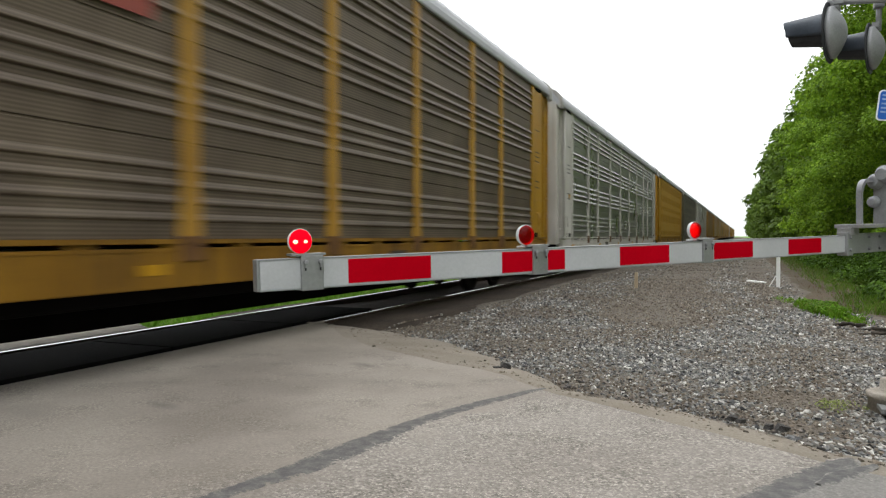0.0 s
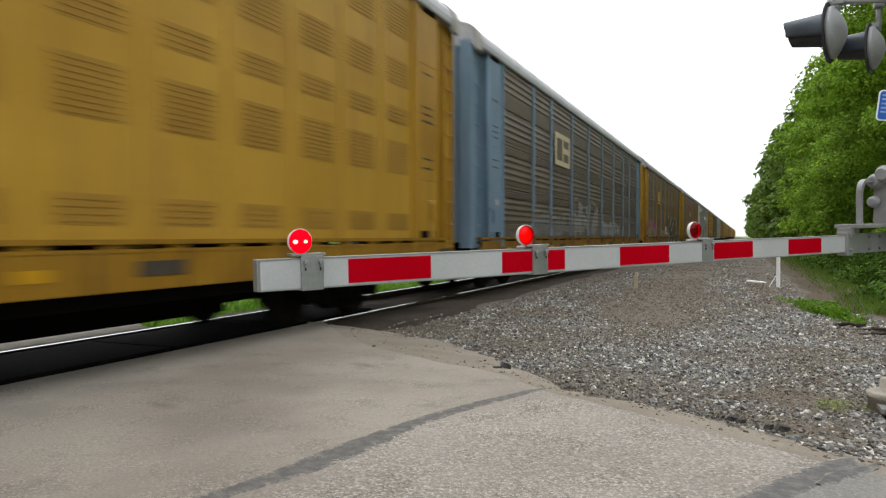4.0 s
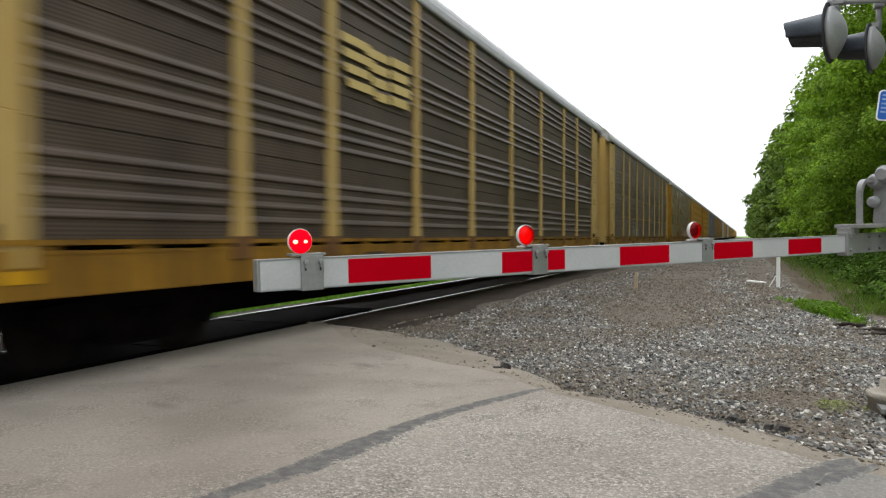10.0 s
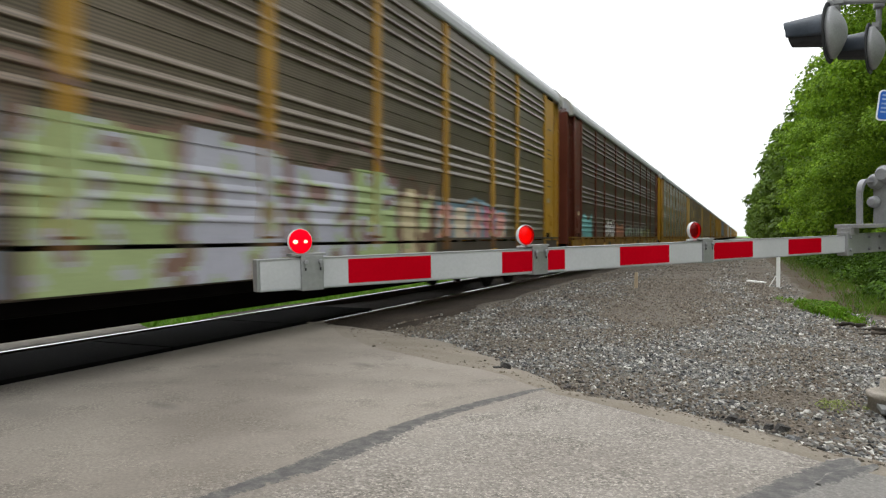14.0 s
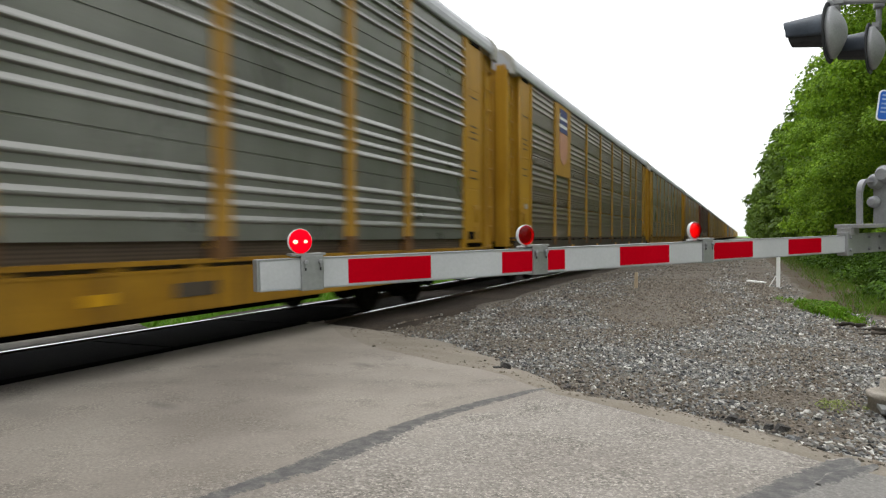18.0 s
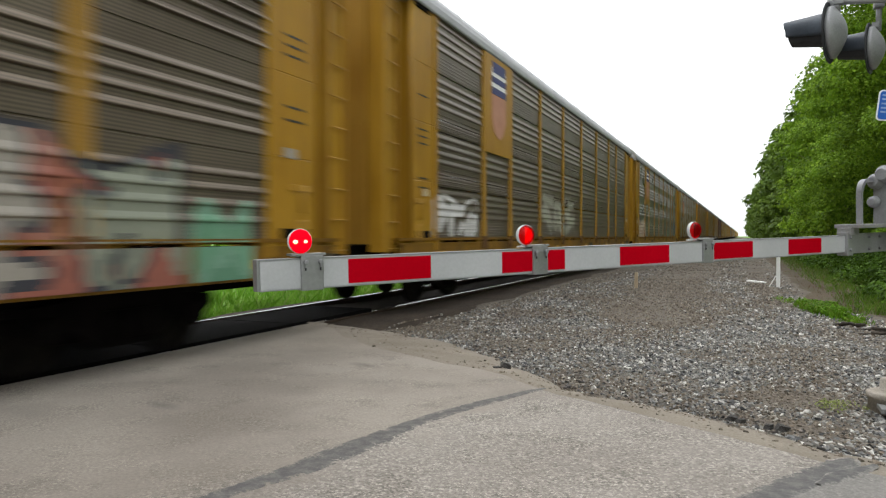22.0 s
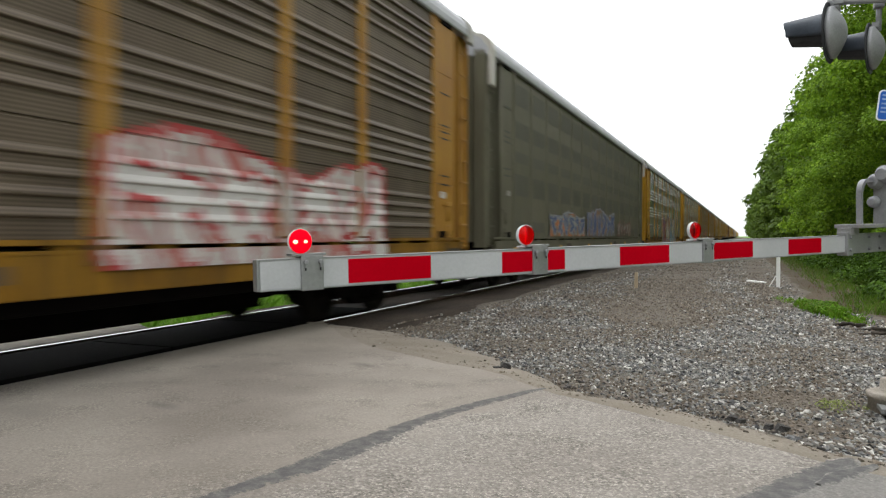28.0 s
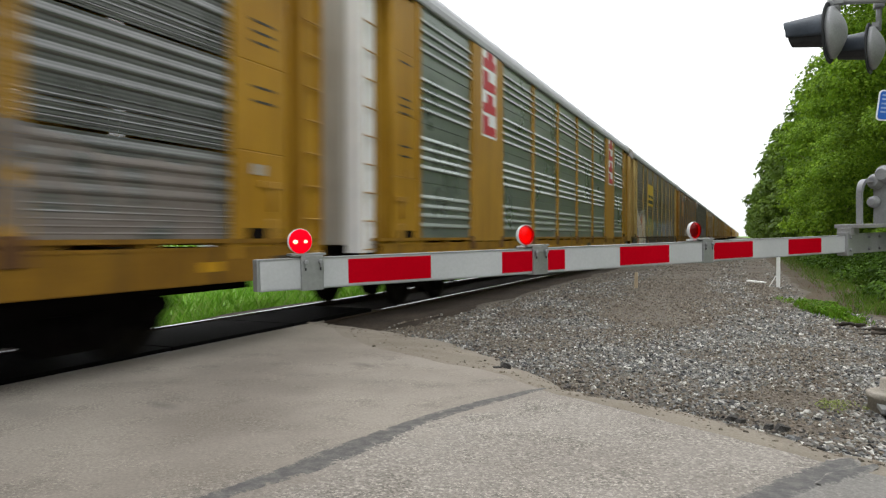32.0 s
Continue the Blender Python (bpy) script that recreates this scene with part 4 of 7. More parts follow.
def bubble_paint(prof_fn, y0, y1, z0, z1, seed, kind, base, colours):
    """Spray paint that follows the sheet: cells of paint between the bends of the profile, in letters of rounded strokes."""
    rg = np.random.default_rng(seed)
    n_let = max(2, int((y1 - y0) / (0.75 * (z1 - z0) + 0.25)))
    wl = (y1 - y0) / n_let
    strokes = []
    for k in range(n_let):
        cy = y0 + (k + 0.5) * wl
        for j in range(6):
            a = (cy + rg.uniform(-0.45, 0.45) * wl, z0 + rg.uniform(0.05, 0.95) * (z1 - z0))
            b = (cy + rg.uniform(-0.45, 0.45) * wl, z0 + rg.uniform(0.05, 0.95) * (z1 - z0))
            strokes.append((a, b, rg.uniform(0.06, 0.15) * (z1 - z0)))
    top = z1 + 0.12 * (z1 - z0) * np.sin(np.linspace(0, 9, 60) + seed)

    def colour(y, z):
        u = (y - y0) / (y1 - y0)
        zt = top[int(min(max(u, 0), 0.999) * 60)]
        if not 0 <= u <= 1 or z < z0 or z > zt:
            return -1
        edge = min(y - y0, y1 - y, (zt - z) * 0.8)
        wobble = 0.10 * noise.noise(Vector((y * 2.3, z * 2.3, seed)))
        if edge < 0.06 + wobble and kind != "bits":
            return -1 if edge < wobble else 2
        if kind == "blot":
            # white highlights on a black ground, with a thin slash through them
            if abs(z - z0 - 0.55 * (z1 - z0) - 0.06 * math.sin(2.1 * y)) < 0.025:
                return 3
            return 0 if noise.noise(Vector((y * 1.5 + 0.5 * z, z * 2.1, seed))) + 0.35 * noise.noise(Vector((y * 3.4, z * 2.6, seed))) > 0.15 else 1
        if kind == "bars":
            # tall block letters, each in one colour, with worn gaps between them
            k = int((y - y0) / wl)
            if z > z1 - 0.12 * ((k * 7 + seed) % 4) * (z1 - z0) * 0.5:
                return -1
            side_gap = min(y - y0 - k * wl, y0 + (k + 1) * wl - y)
            rough = noise.noise(Vector((y * 2.8, z * 3.6, seed)))
            if side_gap < 0.07 + 0.14 * rough:
                return 2
            return 2 if rough < -0.30 else (0, 1, 0, 1 if colours < 4 else 3)[k % 4] if rough > -0.16 else 1 - k % 2
        if kind == "bits":
            return 0 if noise.noise(Vector((y * 1.4, z * 2.2, seed))) > 0.10 else (1 if noise.noise(Vector((y * 2.4, z * 5.0, seed + 3))) > 0.30 else -1)
        if kind == "fringe":
            n = noise.noise(Vector((y * 2.0, z * 2.4, seed)))
            if edge < 0.34 and n > -0.02:
                return 2
            return 0 if n > -0.22 else (1 if n > -0.34 else 3)
        best = 9.0
        for (ay, az), (by, bz), r in strokes:
            dy, dz = by - ay, bz - az
            q = dy * dy + dz * dz + 1e-6
            t = min(1, max(0, ((y - ay) * dy + (z - az) * dz) / q))
            best = min(best, math.hypot(y - ay - t * dy, z - az - t * dz) - r)
        letter = int((y - y0) / wl)
        if best < -0.035:
            return 0 if colours < 5 or (letter + seed) % 3 else 4
        if best < 0.03:
            return 2
        if kind == "tag":
            return -1
        return 1 if noise.noise(Vector((y * 3.1, z * 2.2, seed + 7))) > -0.12 else 3 + (letter % max(1, colours - 3))

    step = 0.036
    zs = sorted({p[1] for p in base} | set(np.arange(z0, z1 + 0.35, 0.045).round(3)))
    zs = [z for z in zs if z0 <= z <= z1 + 0.3]
    verts, faces, idx = [], [], []
    for za, zb in zip(zs, zs[1:]):
        if zb - za < 0.004:
            continue
        zm, y = (za + zb) / 2, y0
        if 1.12 < zm < 1.175:
            # the open slot over the sill takes no paint
            continue
        run, start = -1, y0
        while y <= y1 + step:
            c = colour(y + step / 2, zm) if y < y1 else -1
            lvl = prof_fn(y + step / 2)
            key = (c, lvl)
            if run != -1 and key != run:
                xa, xb = (surface_x(base, za) + 0.004, surface_x(base, zb) + 0.004) if not run[1] else ((0.0405, 0.0405) if run[1] == 1 else (0.015, 0.015))
                if zb < 1.23:
                    xa, xb = 0.045, 0.045
                i = len(verts)
                verts += [(xa, start, za), (xa, y, za), (xb, y, zb), (xb, start, zb)]
                faces.append((i, i + 1, i + 2, i + 3))
                idx.append(run[0])
                run = -1
            if run == -1 and c >= 0:
                run, start = key, y
            y += step
    return verts, faces, idx


PAINTS = {}


def paint(rgb):
    if rgb not in PAINTS:
        PAINTS[rgb] = mat("spray_paint", tuple(v * 0.85 for v in rgb), rgb, 3, 0.5, 0, 40, 0.05, 0.12, streak=0.3, dirt=tuple(0.4 * v + 0.012 for v in rgb))
    return PAINTS[rgb]


def bay_starts(bays):
    out, y = [], -BODY / 2 + END_W
    for b in bays:
        out.append(y)
        y += b
    return out


SILLS = {"yellow": "sill_yellow", "pale_yellow": "sill_yellow", "orange": "sill_yellow", "mid": "sill_grey", "bright": "sill_bright"}


def make_car(spec):
    """An enclosed car carrier. The near side faces +x; y points the way it travels."""
    length = spec.get("len", BODY)
    h = length / 2
    car = new("car_carrier_wagon")
    style, low = spec["style"], spec.get("low", False)
    side, trim, sill = M[spec["side"]], M[spec["trim"]], M[SILLS.get(spec.get("sill", spec["trim"]), spec.get("sill", spec["trim"]))]
    place("roof", cached(("roof", length), lambda bm: roof_mesh(bm, length)), M["roof"], car)
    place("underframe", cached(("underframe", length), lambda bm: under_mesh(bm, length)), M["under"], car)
    for sx in (1, -1):
        turn = pose(0, 0, 0, 0, 0, 0 if sx > 0 else 180)
        place("side_sill", cached(("side_sill", length, low), lambda bm: sill_mesh(bm, length, low)), sill, car, turn)
    # reflectors and maker's plates along the sill
    rg = random.Random(hash_of(spec["label"]))
    zr = 0.70 if low else 0.93
    for k in range(6):
        y = -h + 2.2 + k * (length - 4.4) / 5 + rg.uniform(-0.4, 0.4)
        place("reflector", cached("sill_reflector", lambda bm: box(bm, -0.004, 0.004, -0.15, 0.15, -0.05, 0.05)), M["reflector_yellow"], car, pose(1.563, y, zr), "yellow reflector strip")
        if k % 2:
            place("sill_plate", cached("sill_plate", lambda bm: box(bm, -0.004, 0.004, -0.30, 0.30, -0.07, 0.07)), M["sill_grey"], car, pose(1.563, y + rg.uniform(0.9, 1.6), zr + 0.02), "grimy grey plate")
    if style != "C":
        ys = bay_starts(BAYS)
        for sx in (1, -1):
            turn = pose(0, 0, 0, 0, 0, 0 if sx > 0 else 180)
            for b, y in zip(BAYS, ys):
                at = turn @ pose(1.535, y, 0)
                if style == "A":
                    place("side_panel", cached(("side_panel", b), lambda bm: sheet(bm, profile_a(), b)), side, car, at)
                else:
                    for row in range(4):
                        if sx > 0 and row in (1, 2):
                            me = cached(("side_panel", b, row, "holes"), lambda bm: slotted_sheet(bm, b, row))
                        elif sx < 0 and row in (1, 3):
                            me = cached(("side_panel", b, row, "far"), lambda bm: far_sheet(bm, b, row))
                        else:
                            me = cached(("side_panel", b, row), lambda bm: sheet(bm, profile_b(row), b))
                        place("side_panel", me, side, car, at)
            for y in ys[1:]:
                place("side_post", cached("side_post", side_post_mesh), trim, car, turn @ pose(1.535, y, 0))
            if spec.get("feet", True):
                for y in ys[1:]:
                    place("post_foot", cached("post_foot", rust_foot_mesh), M["feet_rust"], car, turn @ pose(1.535, y, 0), "rust-stained foot of the post")
            if low:
                place("lower_rail", cached("lower_rail", lambda bm: box(bm, 1.42, 1.49, -h + 1.7, h - 1.7, 0.93, 1.21)), M["dark"], car, turn)
    else:
        nb = 14
        inner = length - 2 * END_W
        w = inner / nb
        for sx in (1, -1):
            turn = pose(0, 0, 0, 0, 0, 0 if sx > 0 else 180)
            for k in range(nb):
                y = -inner / 2 + k * w
                at = turn @ pose(1.52, y, 0)
                place("side_panel", cached(("flat_panel", round(w, 3)), lambda bm: flat_side_mesh(bm, w)), side, car, at)
                for z0, z1 in ((2.25, 2.75), (3.05, 3.3), (3.65, 4.05), (4.45, 4.95), (1.35, 1.6)):
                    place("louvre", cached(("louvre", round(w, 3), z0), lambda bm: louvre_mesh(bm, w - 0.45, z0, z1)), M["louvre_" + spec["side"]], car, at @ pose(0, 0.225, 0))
                if k:
                    place("side_rib", cached("side_rib", lambda bm: box(bm, 1.50, 1.532, -0.03, 0.03, 1.14, 5.30, 0.008)), side, car, turn @ pose(0, y, 0))
    for sy in (1, -1):
        end_mat = M[spec.get("rear_end" if sy < 0 else "front_end", spec["trim"])]
        for sx in (1, -1):
            # mirrored corners come from turned copies: one mesh for each hand
            hand = 1 if sx * sy < 0 else -1

            turn = pose(0, 0, 0, 0, 0, 0 if sx > 0 else 180)
            local = pose(0, -h * hand, 0)
            for piece, maker in (("corner_column", corner_column_mesh), ("corner_panel", corner_panel_mesh), ("corner_post", corner_post_mesh)):
                def mirrored(bm, hand=hand, maker=maker):
                    maker(bm)
                    if hand < 0:
                        for v in bm.verts:
                            v.co.y = -v.co.y
                paint_mat = M[spec["rear_column"]] if sy < 0 and piece == "corner_column" and "rear_column" in spec else M["yellow_corner"] if spec["trim"] == "yellow" else trim
                place(piece, cached((piece, hand), mirrored), paint_mat, car, turn @ local)
            place("ladder", cached("ladder", ladder_mesh), trim, car, turn @ pose(1.47, -hand * (h - 0.27), 0))
        for key, maker in (("end_door", end_wall_mesh), ("end_door_b", end_wall_mirror)):
            place("end_door", cached(key, maker), end_mat, car, pose(0, sy * (h - 0.06), 0, 0, 0, 0 if sy > 0 else 180))
        # latch gear low on the corner, a dark bracket under the roof, and small plates
        k = abs(hash_of(spec["label"])) % 7
        at = sy * (h - 1.36)
        place("latch_gear", cached("latch_gear", latch_mesh), trim, car, pose(1.5, at + 0.15 * sy, 1.25), "door latch gear")
        # flat black plate that stands in for the shadow at the latch
        place("latch_pocket", cached("latch_pocket", lambda bm: box(bm, -0.02, 0.006, -0.30, 0.30, -0.06, 0.10, 0.004)), M["under"], car, pose(1.545, at, 1.24), "dark open pocket under the latch")
        place("roof_bracket", cached("roof_bracket", lambda bm: box(bm, -0.06, 0.07, -0.30, 0.30, 5.10, 5.30, 0.02)), M["under"], car, pose(1.50, sy * (h - 1.30), 0), "dark roof bracket")
        place("data_plate", cached("data_plate", lambda bm: box(bm, -0.004, 0.004, -0.11, 0.11, -0.06, 0.06)), M[("cap_grey", "yellow", "off_white", "cream_print")[k % 4]], car, pose(1.551, at - 0.1 * sy, 2.0 + 0.25 * (k % 3)), "small printed data plate")
        # three bars of print; the others are flat dark bars in place of slits
        for z in (-0.12, 0.0, 0.12, -0.62 - 0.03 * k, -0.78 - 0.03 * k, 0.7):
            place("stencil_line", cached("stencil_line", lambda bm: box(bm, -0.002, 0.002, -0.2, 0.2, -0.014, 0.014)), M["dark_print"], car, pose(1.548, at, 3.55 - 0.2 * (k % 4) + z), "faded line of stencilled print")
        low_end = spec.get("cap", 5.06)
        place("corner_cap", cached(("corner_cap", low_end), lambda bm: cap_mesh(bm, low_end)), M["off_white" if low_end < 5 else "cap_grey"], car, pose(0, sy * (h - 0.15), 0), "pale capping bent over the car end")
        place("coupler", cached("coupler", coupler_mesh), M["under"], car, pose(0, sy * (h + 0.1), 0, 0, 0, 0 if sy > 0 else 180))
        make_bogie(car, sy * (h - 3.55), low)
    ys = bay_starts(BAYS)

    def on_post(y):
        if style == "C":
            return 0
        return 2 if abs(y) > h - END_W - 0.01 else int(any(abs(y - q) < 0.105 for q in ys[1:]))
    base = {"A": profile_a(), "B": sum((profile_b(r) for r in range(4)), []), "C": [(0.028, 1.2), (0.028, 5.3)]}[style]
    for y0, y1, z0, z1, seed, kind, cols in spec.get("graffiti", ()):
        y0, y1 = y0 * ALONG, y1 * ALONG
        v, f, idx = bubble_paint(on_post, y0, y1, z0, z1, seed, kind, base, len(cols))
        if not f:
            continue
        me = bpy.data.meshes.new("graffiti")
        me.from_pydata(v, [], f)
        for c in cols:
            me.materials.append(paint(c))
        me.polygons.foreach_set("material_index", [min(i, len(cols) - 1) for i in idx])
        me.update()
        g = new("graffiti", me)
        g.parent = car
        g.matrix_basis = pose(1.535 if style != "C" else 1.528, 0, 0)
        g["label"] = "spray-painted lettering over the side panels"
        g["kind"] = "stuff"
    for kind, y, z in spec.get("marks", ()):
        MARKS[kind](car, y * ALONG, z)
    car["label"] = spec["label"]
    car["category"] = "railway car"
    car["group"] = "cars of the freight train"
    return car


M["reflector_yellow"] = mat("amber_reflector_sheet", (0.40, 0.20, 0.006), (0.50, 0.27, 0.01), 4, 0.4, 0, 50, 0.05, 0.08, dirt=(0.25, 0.13, 0.02), dirt_amt=0.5)
M["feet_rust"] = mat("rust_stained_post_foot", (0.085, 0.04, 0.016), (0.15, 0.075, 0.026), 4, 0.75, 0, 50, 0.2, 0.2)
# louvres: side paint made darker, so the colour carries the shade between slats
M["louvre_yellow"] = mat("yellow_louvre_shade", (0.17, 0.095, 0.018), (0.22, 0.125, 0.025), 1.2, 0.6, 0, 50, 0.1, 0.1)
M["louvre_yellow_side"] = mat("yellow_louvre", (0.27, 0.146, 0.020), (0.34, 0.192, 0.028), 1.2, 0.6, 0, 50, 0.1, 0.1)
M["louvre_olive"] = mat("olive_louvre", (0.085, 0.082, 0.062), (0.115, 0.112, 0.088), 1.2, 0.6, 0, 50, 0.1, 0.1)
M["shield_blue"] = mat("navy_blue_print", (0.03, 0.04, 0.13), (0.05, 0.06, 0.18), 4, 0.5, 0, 60, 0.03, 0.06)
M["shield_pink"] = mat("sun_faded_red_print", (0.42, 0.20, 0.13), (0.50, 0.26, 0.18), 4, 0.5, 0, 60, 0.03, 0.06)
M["logo_red"] = mat("bright_red_print", (0.42, 0.03, 0.04), (0.48, 0.05, 0.06), 4, 0.5, 0, 60, 0.03, 0.06)
M["dark_print"] = mat("black_print", (0.03, 0.03, 0.03), (0.05, 0.05, 0.05), 4, 0.5, 0, 60, 0.03, 0.06)


def boards(car, material, rows, label="", x=1.583):
    """Flat painted shapes on the side: one mesh of bars for each colour."""
    for y0, y1, z0, z1 in rows:
        bm = bmesh.new()
        box(bm, x - 0.012, x, y0, y1, z0, z1)
        part("emblem", bm, material, car, label)


def mark_shield(car, y, z, trim="yellow"):
    # emblem plate between two posts: striped blue top over a faded red field
    boards(car, M[trim], [(y - 0.93, y + 0.93, z - 1.15, z + 1.1)], "yellow emblem plate", 1.578)
    boards(car, M["print_white"], [(y - 0.5, y + 0.5, z + 0.15, z + 0.72)], "white emblem field", 1.583)
    boards(car, M["shield_blue"], [(y - 0.5, y + 0.5, z + 0.15, z + 0.30), (y - 0.5, y + 0.5, z + 0.40, z + 0.53), (y - 0.45, y + 0.45, z + 0.62, z + 0.85)], "blue emblem bars", 1.588)
    bm = bmesh.new()
    pts = [(y - 0.5, z + 0.14), (y + 0.5, z + 0.14), (y + 0.5, z - 0.4), (y + 0.32, z - 0.68), (y, z - 0.82), (y - 0.32, z - 0.68), (y - 0.5, z - 0.4)]
    a = [bm.verts.new((1.578, p, q)) for p, q in pts]
    b = [bm.verts.new((1.587, p, q)) for p, q in pts]
    for i in range(7):
        bm.faces.new((a[i], a[(i + 1) % 7], b[(i + 1) % 7], b[i]))
    bm.faces.new(a)
    bm.faces.new(b)
    part("emblem", bm, M["shield_pink"], car, "faded red shield field")


def mark_red_column(car, y, z):
    # full-height yellow plate with red and white blocks
    boards(car, M["yellow"], [(y - 0.90, y + 0.90, 1.15, 5.30)], "wide plain yellow plate", 1.578)
    boards(car, M["print_white"], [(y - 0.42, y + 0.5, z - 0.95, z + 0.95)], "white emblem field", 1.583)
    rows = []
    for k in range(4):
        q = z - 0.9 + k * 0.47
        rows += [(y - 0.36, y + 0.44, q, q + 0.2), (y - 0.36 + 0.25 * (k % 2), y - 0.02 + 0.3 * (k % 2), q + 0.18, q + 0.4)]
    boards(car, M["logo_red"], rows, "red emblem blocks", 1.588)


def mark_red_plate(car, y, z):
    boards(car, M["logo_red_dull"], [(y - 0.85, y + 0.85, z - 0.45, z + 0.55)], "dull red plate", 1.576)
    boards(car, M["print_white"], [(y - 0.55, y + 0.2, z - 0.42, z - 0.12), (y - 0.2, y + 0.6, z - 0.05, z + 0.1)], "white emblem bars", 1.580)


M["logo_red_dull"] = mat("dull_red_print", (0.20, 0.045, 0.035), (0.27, 0.07, 0.05), 4, 0.55, 0, 60, 0.03, 0.06)


def mark_yellow_bars(car, y, z):
    rows = [(y - 0.72, y + 0.72, z - 0.42, z - 0.30), (y - 0.72, y + 0.72, z + 0.31, z + 0.37)]
    for k in range(3):
        q = z - 0.22 + k * 0.17
        for j in range(3):
            rows.append((y - 0.70 + j * 0.48, y - 0.30 + j * 0.48 + 0.04 * (k % 2), q, q + 0.12))
    boards(car, M["yellow_print"], rows, "yellow painted letter blocks", 1.578)


M["yellow_print"] = mat("bright_yellow_print", (0.55, 0.36, 0.03), (0.60, 0.42, 0.05), 4, 0.5, 0, 60, 0.03, 0.06)
M["cream_print"] = mat("cream_print", (0.50, 0.42, 0.27), (0.56, 0.47, 0.32), 4, 0.5, 0, 60, 0.03, 0.06)


def mark_slant_bars(car, y, z):
    # stepped yellow emblem
    rows = []
    for k in range(4):
        q = z + 0.42 - 0.20 * k
        rows += [(y - 1.12 + 0.06 * k, y - 0.30 + 0.12 * (k % 2), q - 0.12, q), (y - 0.42 + 0.10 * k, y + 0.30, q - 0.17, q - 0.04), (y + 0.40, y + 1.08 - 0.08 * (k % 2), q - 0.15, q - 0.01)]
    boards(car, M["cream_yellow"], rows, "pale yellow stepped emblem", 1.578)


M["cream_yellow"] = mat("pale_yellow_print", (0.46, 0.34, 0.12), (0.52, 0.40, 0.16), 4, 0.5, 0, 60, 0.03, 0.06)


def mark_black_on_yellow(car, y, z):
    boards(car, M["yellow_print"], [(y - 1.31, y + 1.31, z - 0.5, z + 0.75)], "yellow emblem plate", 1.580)
    boards(car, M["dark_print"], [(y - 1.1, y + 1.0, z - 0.35, z - 0.15), (y - 1.1, y - 0.2, z - 0.02, z + 0.14), (y + 0.1, y + 1.0, z - 0.02, z + 0.14)], "black emblem bars", 1.584)


def mark_block_letters(car, y, z):
    boards(car, M["cream_print"], [(y - 0.95, y + 0.95, z - 0.45, z + 0.5)], "cream emblem field", 1.578)
    boards(car, M["brown"], [(y - 0.75, y - 0.1, z - 0.3, z + 0.35), (y + 0.1, y + 0.75, z + 0.12, z + 0.35), (y + 0.1, y + 0.75, z - 0.3, z - 0.05)], "brown emblem bars", 1.583)


MARKS = {"shield": mark_shield, "red_column": mark_red_column, "red_plate": mark_red_plate, "yellow_bars": mark_yellow_bars, "slant_bars": mark_slant_bars, "black_on_yellow": mark_black_on_yellow, "block_letters": mark_block_letters}

